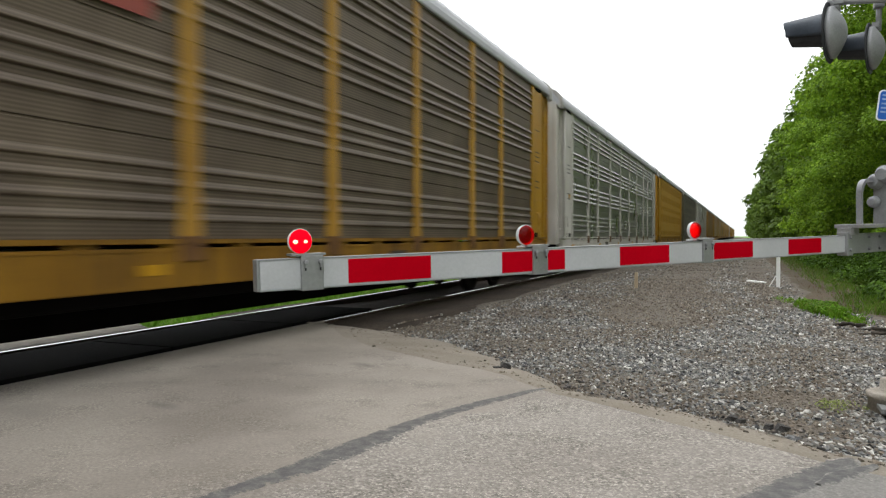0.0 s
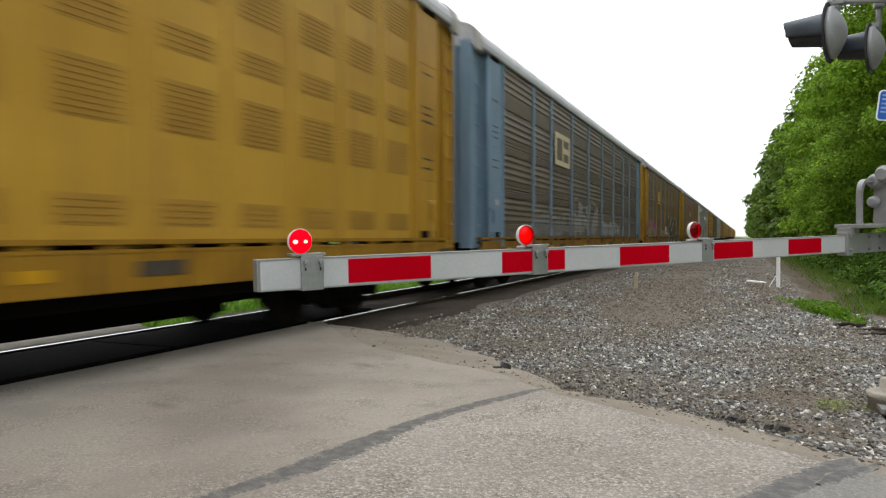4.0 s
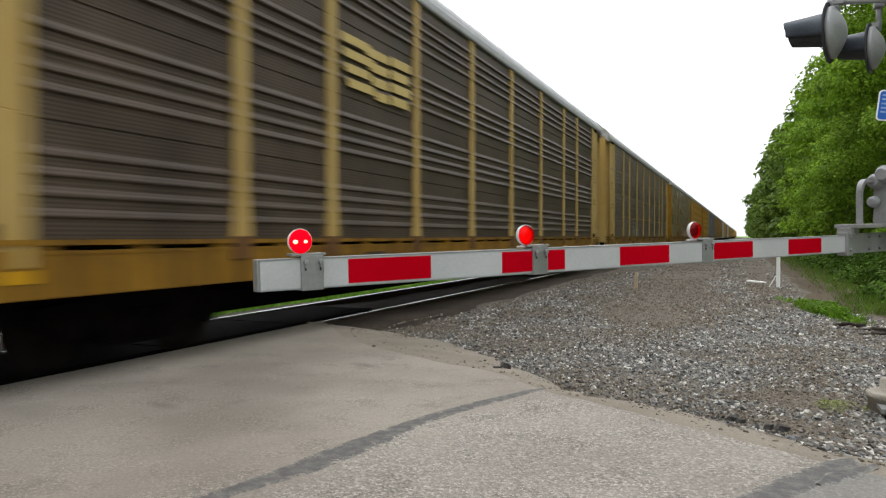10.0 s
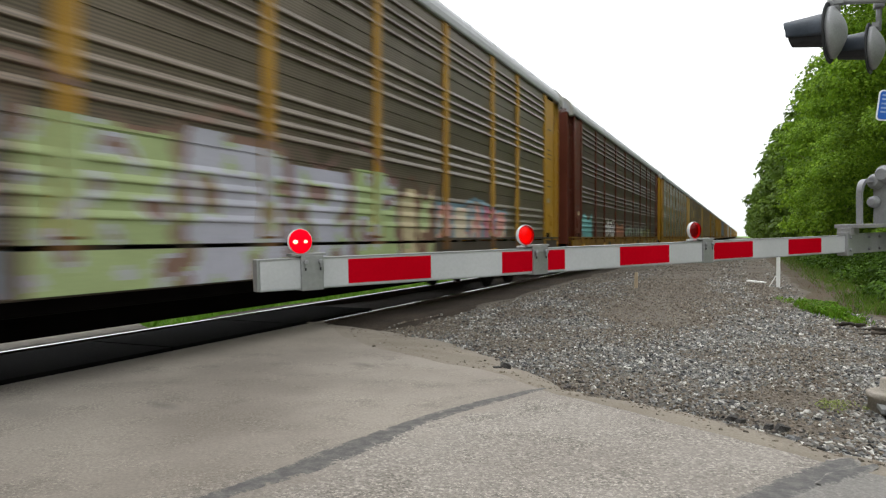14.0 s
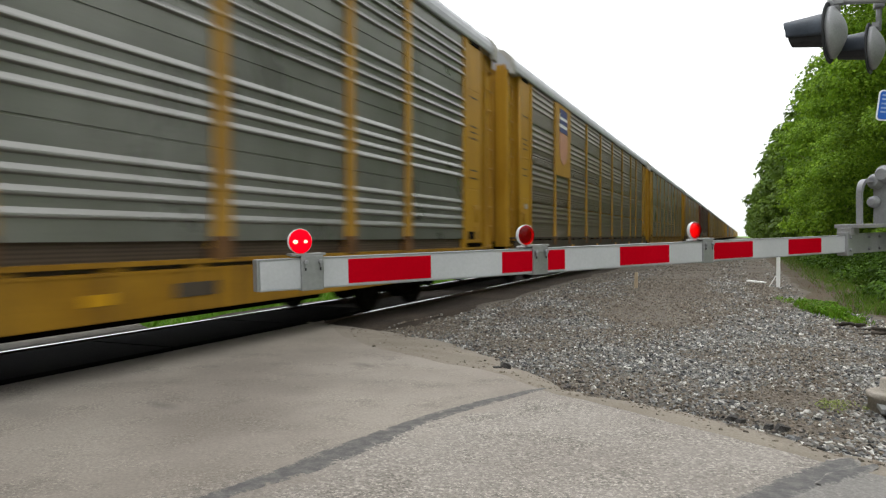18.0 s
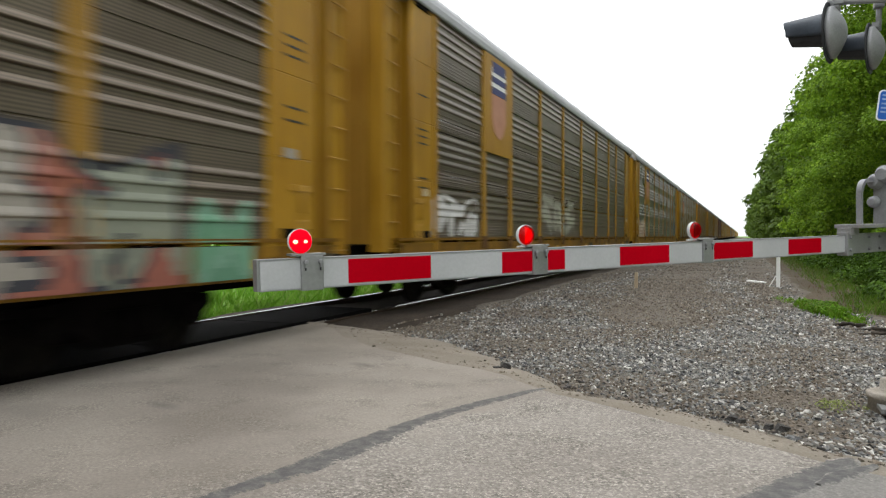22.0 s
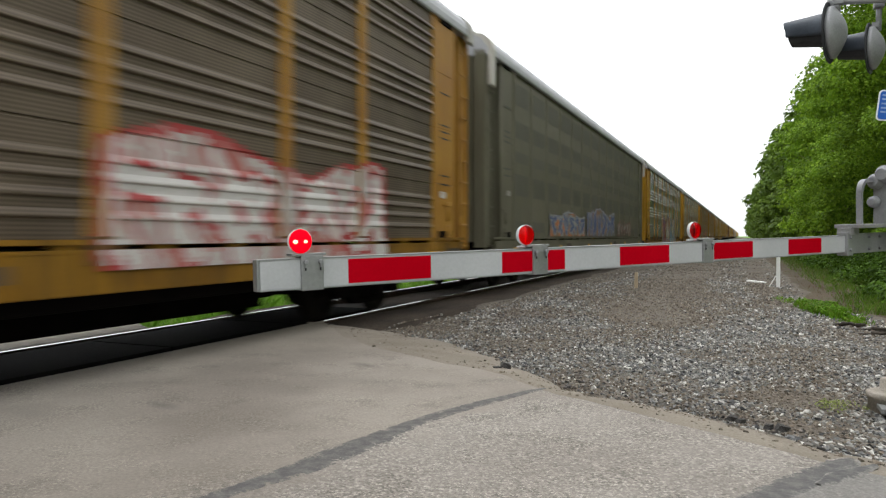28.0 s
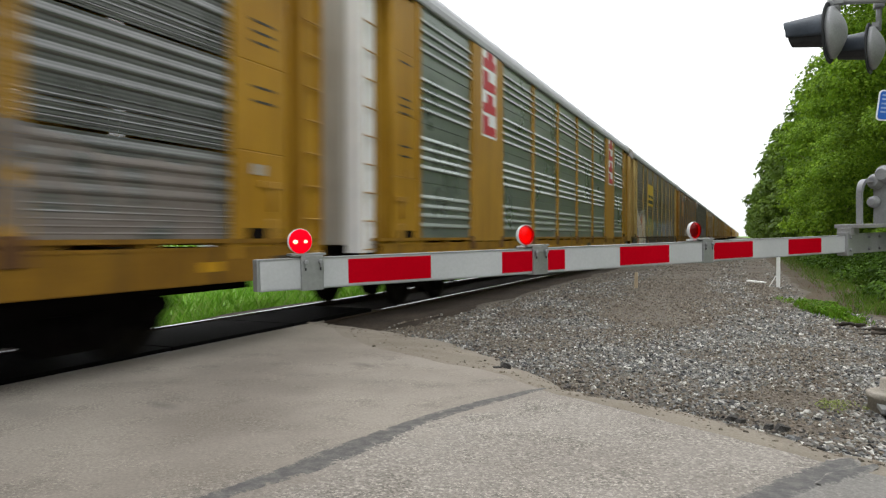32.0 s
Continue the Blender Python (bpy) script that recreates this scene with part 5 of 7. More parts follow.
# ---- the train: one entry for each car, from the rearmost to those far ahead ----
WHITE, TEAL, PINK = (0.62, 0.61, 0.60), (0.14, 0.38, 0.38), (0.46, 0.16, 0.30)
MINT, LILAC, CREAM, BLUE, ORANGE, GREY = (0.42, 0.54, 0.30), (0.44, 0.44, 0.54), (0.56, 0.48, 0.36), (0.16, 0.32, 0.48), (0.42, 0.15, 0.06), (0.26, 0.27, 0.27)
SALMON, GREEN, YELLOW, NAVY = (0.50, 0.24, 0.21), (0.14, 0.34, 0.14), (0.55, 0.44, 0.10), (0.06, 0.09, 0.20)
SPECS = {
    -23: dict(style="A", side="silver", trim="yellow", label="grey corrugated car carrier with yellow ends"),
    -22: dict(style="B", side="silver_rows", trim="yellow", label="grey-brown four-row car carrier with yellow posts and faded graffiti", graffiti=[(4.0, 11.6, 1.22, 2.1, 91, "tag", [(0.17, 0.145, 0.13), (0.20, 0.175, 0.16)])]),
    -21: dict(style="A", side="clean", trim="yellow", sill="bright", rear_end="off_white", rear_column="print_white", label="clean green-grey corrugated car carrier with broad yellow plates", marks=[("red_column", 8.125, 4.3), ("red_column", -8.125, 4.3)]),
    -20: dict(style="B", side="mid", trim="pale_yellow", sill="mid", label="dusty four-row car carrier with faded yellow ends and long graffiti", marks=[("black_on_yellow", -5.7, 3.5)],
              graffiti=[(-11.6, -8.0, 0.78, 2.5, 21, "full", [CREAM, GREY, WHITE, ORANGE]), (-7.9, -3.6, 1.22, 2.3, 22, "full", [(0.40, 0.34, 0.13), (0.33, 0.29, 0.11), (0.13, 0.19, 0.07), (0.14, 0.18, 0.24)]), (-3.3, 1.6, 1.22, 2.3, 23, "tag", [(0.20, 0.24, 0.30), GREY, (0.16, 0.22, 0.12)]), (1.8, 6.2, 1.22, 2.2, 24, "tag", [(0.30, 0.32, 0.37), (0.20, 0.24, 0.30), GREY]), (6.4, 10.5, 1.22, 2.4, 25, "tag", [(0.30, 0.30, 0.29), GREY, (0.30, 0.30, 0.29)])]),
    -19: dict(style="A", side="umber", trim="orange", label="brown corrugated car carrier with rusty orange ends and white graffiti", marks=[("shield", -8.125, 4.2)],
              graffiti=[(4.2, 9.9, 0.95, 2.2, 31, "full", [(0.55, 0.53, 0.51), (0.44, 0.40, 0.38), (0.34, 0.05, 0.05), (0.40, 0.16, 0.14)]), (-5.0, -2.4, 1.25, 1.9, 32, "full", [WHITE, GREY, WHITE]), (-2.0, 1.0, 1.22, 1.7, 33, "tag", [SALMON, GREY])]),
    -18: dict(style="C", side="olive", trim="olive", cap=4.5, label="olive-grey smooth-sided car carrier with rusty graffiti", graffiti=[(-8.2, -3.0, 1.24, 1.95, 41, "full", [NAVY, (0.22, 0.13, 0.07), GREY, ORANGE]), (-2.6, 3.6, 1.24, 2.2, 42, "full", [NAVY, (0.13, 0.125, 0.12), (0.24, 0.24, 0.28), (0.24, 0.13, 0.07)]), (4.5, 8.8, 1.24, 1.9, 43, "tag", [(0.24, 0.23, 0.21), GREY, (0.18, 0.09, 0.07)])]),
    -17: dict(style="A", side="silver", trim="yellow", low=True, label="grey corrugated low-deck car carrier with bright graffiti", graffiti=[(-4.2, 1.2, 0.55, 2.5, 51, "full", [(0.42, 0.39, 0.33), (0.30, 0.15, 0.08), (0.08, 0.12, 0.26), (0.30, 0.36, 0.38), (0.24, 0.09, 0.10), (0.16, 0.07, 0.15)]), (1.3, 6.9, 0.55, 2.35, 52, "full", [(0.20, 0.31, 0.35), (0.36, 0.33, 0.27), (0.06, 0.10, 0.24), (0.28, 0.15, 0.09), (0.34, 0.29, 0.16), (0.19, 0.06, 0.06)]), (7.0, 8.3, 1.3, 1.95, 53, "tag", [(0.40, 0.31, 0.08), (0.30, 0.24, 0.10)]), (9.5, 10.5, 1.3, 1.9, 54, "tag", [(0.36, 0.36, 0.36), (0.26, 0.26, 0.26)])]),
    -16: dict(style="A", side="silver", trim="yellow", label="grey corrugated car carrier with yellow posts and patches of graffiti", feet=True, marks=[], graffiti=[(-7.0, -2.1, 1.2, 1.9, 61, "full", [WHITE, WHITE, GREY, LILAC]), (1.3, 3.5, 1.2, 1.75, 62, "full", [TEAL, MINT, GREEN, TEAL]), (4.0, 6.3, 1.2, 1.85, 63, "tag", [NAVY, BLUE, NAVY]), (8.0, 10.3, 1.2, 1.6, 64, "tag", [GREY, TEAL])]),
    -15: dict(style="A", side="mid", trim="yellow", label="grey-brown corrugated car carrier with red and green graffiti", marks=[("shield", -8.125, 4.2)], graffiti=[(-8.8, -4.8, 1.35, 1.95, 71, "full", [(0.29, 0.33, 0.20), (0.22, 0.26, 0.14), (0.29, 0.33, 0.20)]), (-4.5, 1.6, 1.2, 2.1, 72, "tag", [(0.30, 0.13, 0.11), (0.24, 0.05, 0.05), (0.34, 0.17, 0.14)]), (1.8, 7.4, 1.2, 2.0, 73, "tag", [SALMON, PINK, SALMON]), (7.4, 10.4, 0.78, 2.05, 74, "full", [(0.34, 0.31, 0.27), (0.30, 0.11, 0.08), (0.05, 0.05, 0.06), (0.36, 0.17, 0.13), (0.26, 0.28, 0.22)]), (10.5, 11.5, 0.78, 1.55, 75, "full", [(0.15, 0.33, 0.21), (0.12, 0.26, 0.17), (0.20, 0.36, 0.26)])]),
    -14: dict(style="B", side="mid", trim="yellow", label="grey-brown four-row car carrier with rust-streaked yellow posts", feet=True, marks=[("shield", -8.125, 4.2)], graffiti=[(-12.0, -9.5, 1.24, 1.95, 81, "tag", [WHITE, GREY, WHITE]), (-4.2, 0.4, 1.24, 2.4, 82, "tag", [(0.34, 0.34, 0.27), (0.26, 0.25, 0.2)])]),
    -13: dict(style="A", side="silver", trim="yellow", sill="bright", label="grey corrugated car carrier with yellow and blue graffiti", feet=True, marks=[("shield", -8.125, 4.2)], graffiti=[(-12.0, -8.9, 1.2, 2.1, 83, "full", [CREAM, SALMON, CREAM]), (4.2, 5.4, 1.2, 1.7, 84, "full", [YELLOW, TEAL]), (8.6, 11.6, 1.2, 2.5, 85, "full", [(0.09, 0.15, 0.19), (0.13, 0.20, 0.24), (0.05, 0.085, 0.11), (0.30, 0.25, 0.07)])]),
    -12: dict(style="A", side="silver", trim="yellow", sill="bright", low=True, label="grey corrugated low-deck car carrier with deep yellow sill", marks=[("shield", -8.125, 4.2)]),
    -11: dict(style="B", side="mid", trim="yellow", low=False, sill="mid", label="dusty four-row car carrier with yellow posts and an emblem plate", marks=[("shield", -8.125, 4.2)]),
    -10: dict(style="B", side="silver_rows", trim="yellow", label="grey four-row car carrier with slim yellow posts"),
    -9: dict(style="A", side="mid", trim="yellow", sill="mid", label="grey-brown corrugated car carrier with a long pastel mural", marks=[("yellow_bars", -5.7, 3.75)], graffiti=[(-8.5, -4.9, 0.78, 2.3, 101, "full", [(0.50, 0.42, 0.33), (0.40, 0.26, 0.20), (0.17, 0.20, 0.20), (0.24, 0.26, 0.34)]),
              (-4.8, -1.0, 0.77, 2.45, 102, "bars", [(0.34, 0.41, 0.20), (0.43, 0.43, 0.50), (0.21, 0.13, 0.10)]), (-1.0, 2.2, 0.77, 2.4, 103, "bars", [(0.43, 0.43, 0.51), (0.34, 0.42, 0.20), (0.20, 0.12, 0.11)]),
              (2.2, 3.7, 0.77, 2.1, 105, "bars", [(0.50, 0.42, 0.26), (0.34, 0.40, 0.20), (0.18, 0.10, 0.07)]), (3.8, 8.2, 1.2, 1.95, 104, "bars", [SALMON, CREAM, (0.16, 0.25, 0.30), (0.40, 0.13, 0.19)])]),
    -8: dict(style="A", side="dark", trim="red_brown", sill="yellow", label="sooty corrugated car carrier with oxide-red posts and graffiti", graffiti=[(5.6, 9.2, 1.2, 1.80, 111, "full", [(0.23, 0.25, 0.07), (0.28, 0.27, 0.08), (0.05, 0.038, 0.028), (0.14, 0.20, 0.21)]), (5.6, 10.6, 0.78, 1.02, 118, "bits", [(0.27, 0.25, 0.06), (0.13, 0.17, 0.15)]), (9.6, 11.2, 1.3, 2.4, 117, "bits", [(0.025, 0.022, 0.02), (0.05, 0.045, 0.04)]), (-11.8, -9.8, 1.2, 1.95, 112, "full", [TEAL, TEAL, (0.10, 0.28, 0.29)]), (-7.0, -4.5, 1.2, 1.9, 113, "tag", [GREY, LILAC, WHITE]), (-4.1, -1.8, 1.2, 1.75, 114, "full", [ORANGE, (0.28, 0.12, 0.07)]), (-1.5, 2.0, 1.2, 1.7, 115, "tag", [GREEN, GREY]), (2.5, 5.6, 1.2, 1.7, 116, "tag", [MINT, GREY])]),
    -7: dict(style="A", side="silver", trim="yellow", sill="bright", label="grey corrugated car carrier with rust-footed yellow posts", feet=True),
    -6: dict(style="A", side="dark", trim="pale_yellow", sill="yellow", label="dark brown corrugated car carrier with faded yellow posts", marks=[("slant_bars", -5.7, 3.62)]),
    -5: dict(style="B", side="brown", trim="pale_yellow", sill="yellow", label="brown four-row car carrier with faded yellow posts", graffiti=[(-6.0, -3.4, 1.24, 1.7, 121, "tag", [GREY, (0.18, 0.2, 0.2)])]),
    -4: dict(style="B", side="silver_rows", trim="yellow", label="grey four-row car carrier with purple and lime graffiti", graffiti=[(-7.2, -2.7, 1.2, 1.62, 131, "full", [(0.085, 0.03, 0.09), (0.065, 0.035, 0.075), (0.22, 0.09, 0.03), (0.12, 0.05, 0.11), (0.20, 0.15, 0.03)]), (-6.75, -5.6, 1.62, 2.35, 132, "full", [(0.27, 0.36, 0.05), (0.20, 0.27, 0.06), (0.34, 0.33, 0.06)]), (1.6, 5.4, 1.2, 1.65, 133, "full", [SALMON, PINK, CREAM])]),
    -3: dict(style="C", side="yellow_side", trim="yellow", sill="bright", len=SHORT, label="yellow smooth-sided car carrier with louvred panels and teal graffiti", graffiti=[(-8.0, -2.45, 1.22, 2.3, 141, "full", [(0.20, 0.21, 0.21), (0.15, 0.27, 0.28), (0.035, 0.04, 0.045), (0.11, 0.115, 0.12)])]),
    -2: dict(style="C", side="yellow_side", trim="yellow", sill="bright", len=SHORT, label="yellow smooth-sided car carrier with louvred panels"),
    -1: dict(style="B", side="brown", trim="sky_blue", sill="yellow", label="brown four-row car carrier with faded blue posts", marks=[("block_letters", -5.7, 3.8)], graffiti=[(-9.2, -4.0, 1.24, 1.9, 151, "tag", [(0.13, 0.13, 0.125), (0.17, 0.165, 0.155)]), (-3.8, 0.6, 1.24, 2.4, 152, "tag", [(0.20, 0.195, 0.185), (0.13, 0.125, 0.115), (0.26, 0.25, 0.23)]), (1.5, 6.0, 1.24, 1.8, 153, "tag", [(0.2, 0.21, 0.19), GREY])]),
    0: dict(style="A", side="umber", trim="yellow", sill="yellow", label="brown corrugated car carrier with a black and white mural", marks=[("yellow_bars", -5.7, 3.75)], graffiti=[(-12.5, -7.0, 1.2, 2.2, 161, "fringe", [(0.25, 0.215, 0.165), (0.17, 0.15, 0.12), (0.30, 0.06, 0.20), (0.10, 0.085, 0.08)]), (-4.6, -1.4, 1.2, 1.65, 162, "tag", [(0.19, 0.19, 0.19), GREY]), (-1.2, 0.8, 1.2, 2.1, 165, "tag", [WHITE, GREY, (0.02, 0.02, 0.02)]), (0.9, 10.0, 0.76, 2.58, 163, "blot", [(0.38, 0.38, 0.38), (0.010, 0.010, 0.011), (0.012, 0.010, 0.014), (0.075, 0.04, 0.10)]), (0.9, 9.5, 2.56, 2.76, 164, "bits", [(0.26, 0.34, 0.08), (0.11, 0.05, 0.14)]), (10.1, 12.1, 0.78, 1.6, 166, "bits", [(0.22, 0.27, 0.07), (0.20, 0.20, 0.19)])]),
    1: dict(style="A", side="umber", trim="yellow", sill="yellow", label="brown corrugated car carrier with yellow posts", marks=[("red_plate", -2.85, 3.7)], graffiti=[(-8.6, -8.0, 1.3, 1.9, 171, "tag", [WHITE, GREY])]),
    2: dict(style="A", side="silver", trim="off_white", sill="off_white", label="silver-grey corrugated car carrier with white ends and posts"),
    3: dict(style="C", side="yellow_side", trim="yellow", len=SHORT, label="yellow smooth-sided car carrier with louvred panels"),
    4: dict(style="C", side="olive", trim="olive", len=SHORT, label="olive-grey smooth-sided car carrier"),
}
FAR_STYLES = [-7, -5, -10, -6, -14, 2, 1, -12]


# middle of each car along the track at the start
START = {-22: -610.85, -21: -583.5, -20: -556.2, -19: -528.9, -18: -501.5, -17: -474.15, -16: -446.75, -15: -419.38, -14: -391.95, -13: -364.55, -12: -337.05,
         -11: -309.7, -10: -282.35, -9: -255.08, -8: -227.63, -7: -200.18, -6: -172.75, -5: -145.27, -4: -117.95, -3: -93.6, -2: -72.25, -1: -47.9, 0: -20.44, 1: 7.03, 2: 34.4, 3: 58.8, 4: 80.25}


def run(t):
    """Metres that the train has gone by t seconds: it gains a little speed."""
    return 18.72 * t + 0.00675 * t * t


def car_pose(n, t):
    mid = START[n] if n in START else START[4] + 24.4 + 27.4 * (n - 5) if n > 4 else START[-22] - 27.4
    return pose(TRACK_X, mid + run(t), 0)


TRAIN = {}


def build_train():
    for n, spec in SPECS.items():
        TRAIN[n] = make_car(spec)
        TRAIN[n].matrix_basis = car_pose(n, 0)
    for n in range(5, 21):
        spec = dict(SPECS[FAR_STYLES[n % len(FAR_STYLES)]])
        spec.pop("graffiti", None)
        spec.pop("marks", None)
        spec["label"] = spec["label"].split(" with ")[0] + " far along the train"
        TRAIN[n] = make_car(spec)
        TRAIN[n].matrix_basis = car_pose(n, 0)


# ---- crossing gate ----
ARM0, ARMU = Vector((-1.52, 2.62, 1.105)), Vector((0.2233, 0.3395, 0.009))   # first stripe edge, one stripe along


def arm_frame(k, up=0.0, out=0.0):
    """Pose on the arm k stripes from the first edge: x along the arm, -y towards the waiting traffic."""
    u = ARMU.normalized()
    side = Vector((u.y, -u.x, 0)).normalized()
    z = u.cross(-side).normalized()
    m = Matrix((u, -side, z)).transposed().to_4x4()
    return Matrix.Translation(ARM0 + ARMU * k + z * up + side * out) @ m


STEP = ARMU.length
FLASHERS = {}


def build_gate():
    gate = tagged(new("crossing_gate"), "lowered red and white striped crossing gate with three red lamps", "crossing gate")
    bm = bmesh.new()
    box(bm, -0.93 * STEP, 9.9 * STEP, -0.020, 0.020, -0.060, 0.060, 0.006)
    arm = part("arm", bm, M["white_sheet"], gate, "white hollow plastic gate arm", arm_frame(0))
    for z in (-0.060, 0.060):
        bm = bmesh.new()
        box(bm, -0.93 * STEP, 9.9 * STEP, -0.023, 0.023, z - 0.0025, z + 0.0025, 0.001)
        part("edge_strip", bm, M["galv"], gate, "grey edge strip", arm_frame(0))
    for k in range(0, 10, 2):
        bm = bmesh.new()
        for s in (-1, 1):
            box(bm, 0, STEP, min(s * 0.020, s * 0.0225), max(s * 0.020, s * 0.0225), -0.050, 0.050)
        part("red_stripe", bm, M["red_sheet"], gate, "red reflective stripe", arm_frame(k))
    bm = bmesh.new()
    box(bm, -0.012, 0.0, -0.022, 0.022, -0.062, 0.062, 0.003)
    part("end_cap", bm, M["galv"], gate, "grey end cap", arm_frame(-0.93))
    # joint sleeve of the telescoped arm
    bm = bmesh.new()
    box(bm, -0.02, 0.02, -0.028, 0.028, -0.066, 0.066, 0.004)
    part("sleeve", bm, M["white_sheet"], gate, m=arm_frame(5.95))
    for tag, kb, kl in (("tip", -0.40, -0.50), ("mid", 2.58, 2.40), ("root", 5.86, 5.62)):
        bm = bmesh.new()
        box(bm, -0.048, 0.048, -0.031, 0.031, -0.068, 0.072, 0.004)
        box(bm, -0.085, 0.06, -0.03, 0.03, 0.071, 0.080, 0.002)
        br = part("bracket", bm, M["galv"], gate, "bolted steel lamp bracket", arm_frame(kb))
        for dx in (-0.032, 0.032):
            bm = bmesh.new()
            lathe(bm, [(0.008, -0.046), (0.010, -0.044), (0.010, -0.034), (0.006, -0.033), (0.006, -0.028)], 10, "Y")
            box(bm, -0.004, 0.004, -0.042, -0.034, -0.022, -0.005)
            part("bolt", bm, M["cast"], br, m=pose(dx, 0, 0.045))
            bm = bmesh.new()
            rod(bm, (0, -0.036, -0.010), (0, -0.036, -0.034), 0.0045, 0.003, 8)
            part("bolt_tail", bm, M["black_paint"], br, "dark end of the bolt", pose(dx, 0, 0.045))
        # lamp body, its rim and lens; the lens looks at the traffic
        up = 0.128
        bm = bmesh.new()
        lathe(bm, [(0.030, 0.024), (0.047, 0.014), (0.0505, 0.0), (0.051, -0.008), (0.0475, -0.009), (0.0465, 0.0)], 28, "Y")
        rod(bm, (0, 0.01, -0.060), (0, 0.01, -0.040), 0.014, n=10)
        box(bm, -0.03, 0.03, -0.012, 0.03, -0.060, -0.052)
        lamp = part("lamp", bm, M["lamp_shell"], gate, "round crossing lamp in a pale rim", arm_frame(kl, up))
        bm = bmesh.new()
        lathe(bm, [(0.0485, -0.006), (0.0485, -0.011), (0.042, -0.022), (0.028, -0.031), (0.005, -0.035)], 28, "Y")
        if tag == "tip":
            part("lens", bm, M["lens_lit"], lamp, "lit red lens")
            for dx in (-0.029, 0.0095):
                b2 = bmesh.new()
                bmesh.ops.create_uvsphere(b2, u_segments=10, v_segments=6, radius=0.0085)
                for v in b2.verts:
                    v.co.x *= 1.4
                    v.co.y *= 0.6
                part("filament", b2, M["filament"], lamp, "bright spot behind the lens", pose(dx, -0.030 - 0.1 * max(0, dx), -0.001))
        else:
            part("lens", bm, M["lens_clear"], lamp, "red lens")
            # added disc that makes the flash: turns its glowing or dark face to the lens
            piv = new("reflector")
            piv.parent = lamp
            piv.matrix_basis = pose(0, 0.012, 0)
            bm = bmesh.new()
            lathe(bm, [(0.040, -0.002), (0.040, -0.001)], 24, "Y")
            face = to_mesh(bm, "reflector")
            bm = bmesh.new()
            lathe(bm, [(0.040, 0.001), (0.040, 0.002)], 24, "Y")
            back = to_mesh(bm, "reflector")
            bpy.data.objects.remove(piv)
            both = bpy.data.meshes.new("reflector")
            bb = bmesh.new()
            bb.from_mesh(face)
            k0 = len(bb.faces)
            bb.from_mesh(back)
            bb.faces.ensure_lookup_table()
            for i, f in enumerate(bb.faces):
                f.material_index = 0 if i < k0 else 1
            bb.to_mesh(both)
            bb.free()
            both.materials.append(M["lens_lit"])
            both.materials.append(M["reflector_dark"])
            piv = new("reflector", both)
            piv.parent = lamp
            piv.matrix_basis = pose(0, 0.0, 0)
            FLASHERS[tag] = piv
    # adapter, flange and mechanism at the pivot
    bm = bmesh.new()
    box(bm, 9.85 * STEP, 13.0 * STEP, -0.035, 0.035, -0.072, 0.072, 0.004)
    box(bm, 9.80 * STEP, 9.98 * STEP, -0.04, 0.04, -0.085, 0.085, 0.004)
    ad = part("arm_adapter", bm, M["galv"], gate, "bolted grey steel arm adapter", arm_frame(0))
    for k in (9.88, 10.55, 10.95, 11.6):
        for z in (-0.045, 0.045):
            bm = bmesh.new()
            lathe(bm, [(0.009, -0.054), (0.011, -0.050), (0.011, -0.036)], 8, "Y")
            part("bolt", bm, M["cast"], ad, m=pose(k * STEP, 0, z))
    bm = bmesh.new()
    box(bm, 9.95 * STEP, 13.2 * STEP, -0.12, 0.09, 0.112, 0.140, 0.004)
    box(bm, 9.85 * STEP, 10.15 * STEP, -0.05, 0.05, 0.06, 0.115, 0.004)
    part("flange", bm, M["galv_dark"], gate, "weathered flat steel mounting plate", arm_frame(0))
    # bent strap in front of the mechanism, rounded at its top
    bm = bmesh.new()
    x0, x1, top, r = 10.36 * STEP, 11.5 * STEP, 0.475, 0.10
    line = [(x0, 0.14)] + [(x0 + r - r * math.cos(a), top - r + r * math.sin(a)) for a in np.linspace(0, math.pi / 2, 10)] + [(x1, top)]
    inner = [(x + (0.022 if z < top - 0.02 else 0.0) + (0.008 if z >= top - 0.02 else 0), z - (0.022 if z > top - r else 0)) for x, z in line]
    ring = line + inner[::-1]
    a = [bm.verts.new((x, -0.025, z)) for x, z in ring]
    b = [bm.verts.new((x, 0.015, z)) for x, z in ring]
    for i in range(len(ring)):
        j = (i + 1) % len(ring)
        bm.faces.new((a[i], a[j], b[j], b[i]))
    bm.faces.new(a)
    bm.faces.new(b)
    part("strap", bm, M["cast"], gate, "grey bent steel strap with a rounded top", arm_frame(0))
    # cast plate with a round head across the arm, with its bolts, and the case behind it
    bm = bmesh.new()
    cy, cz, r = -0.125, 0.395, 0.14
    pts = [(0.015, 0.14)] + [(cy + r * math.cos(q), cz + r * math.sin(q)) for q in np.linspace(0, math.pi, 18)] + [(-0.265, 0.14)]
    a = [bm.verts.new((11.0 * STEP, y, z)) for y, z in pts]
    b = [bm.verts.new((11.1 * STEP, y, z)) for y, z in pts]
    for i in range(len(pts)):
        j = (i + 1) % len(pts)
        bm.faces.new((a[i], a[j], b[j], b[i]))
    bm.faces.new(a)
    bm.faces.new(b)
    part("side_plate", bm, M["cast"], gate, "grey cast mechanism plate with a round head", arm_frame(0))
    bm = bmesh.new()
    box(bm, 11.15 * STEP, 13.2 * STEP, -0.24, 0.0, 0.142, 0.46, 0.04)
    part("mechanism_case", bm, M["galv_dark"], gate, "grey cast gate mechanism case", arm_frame(0))
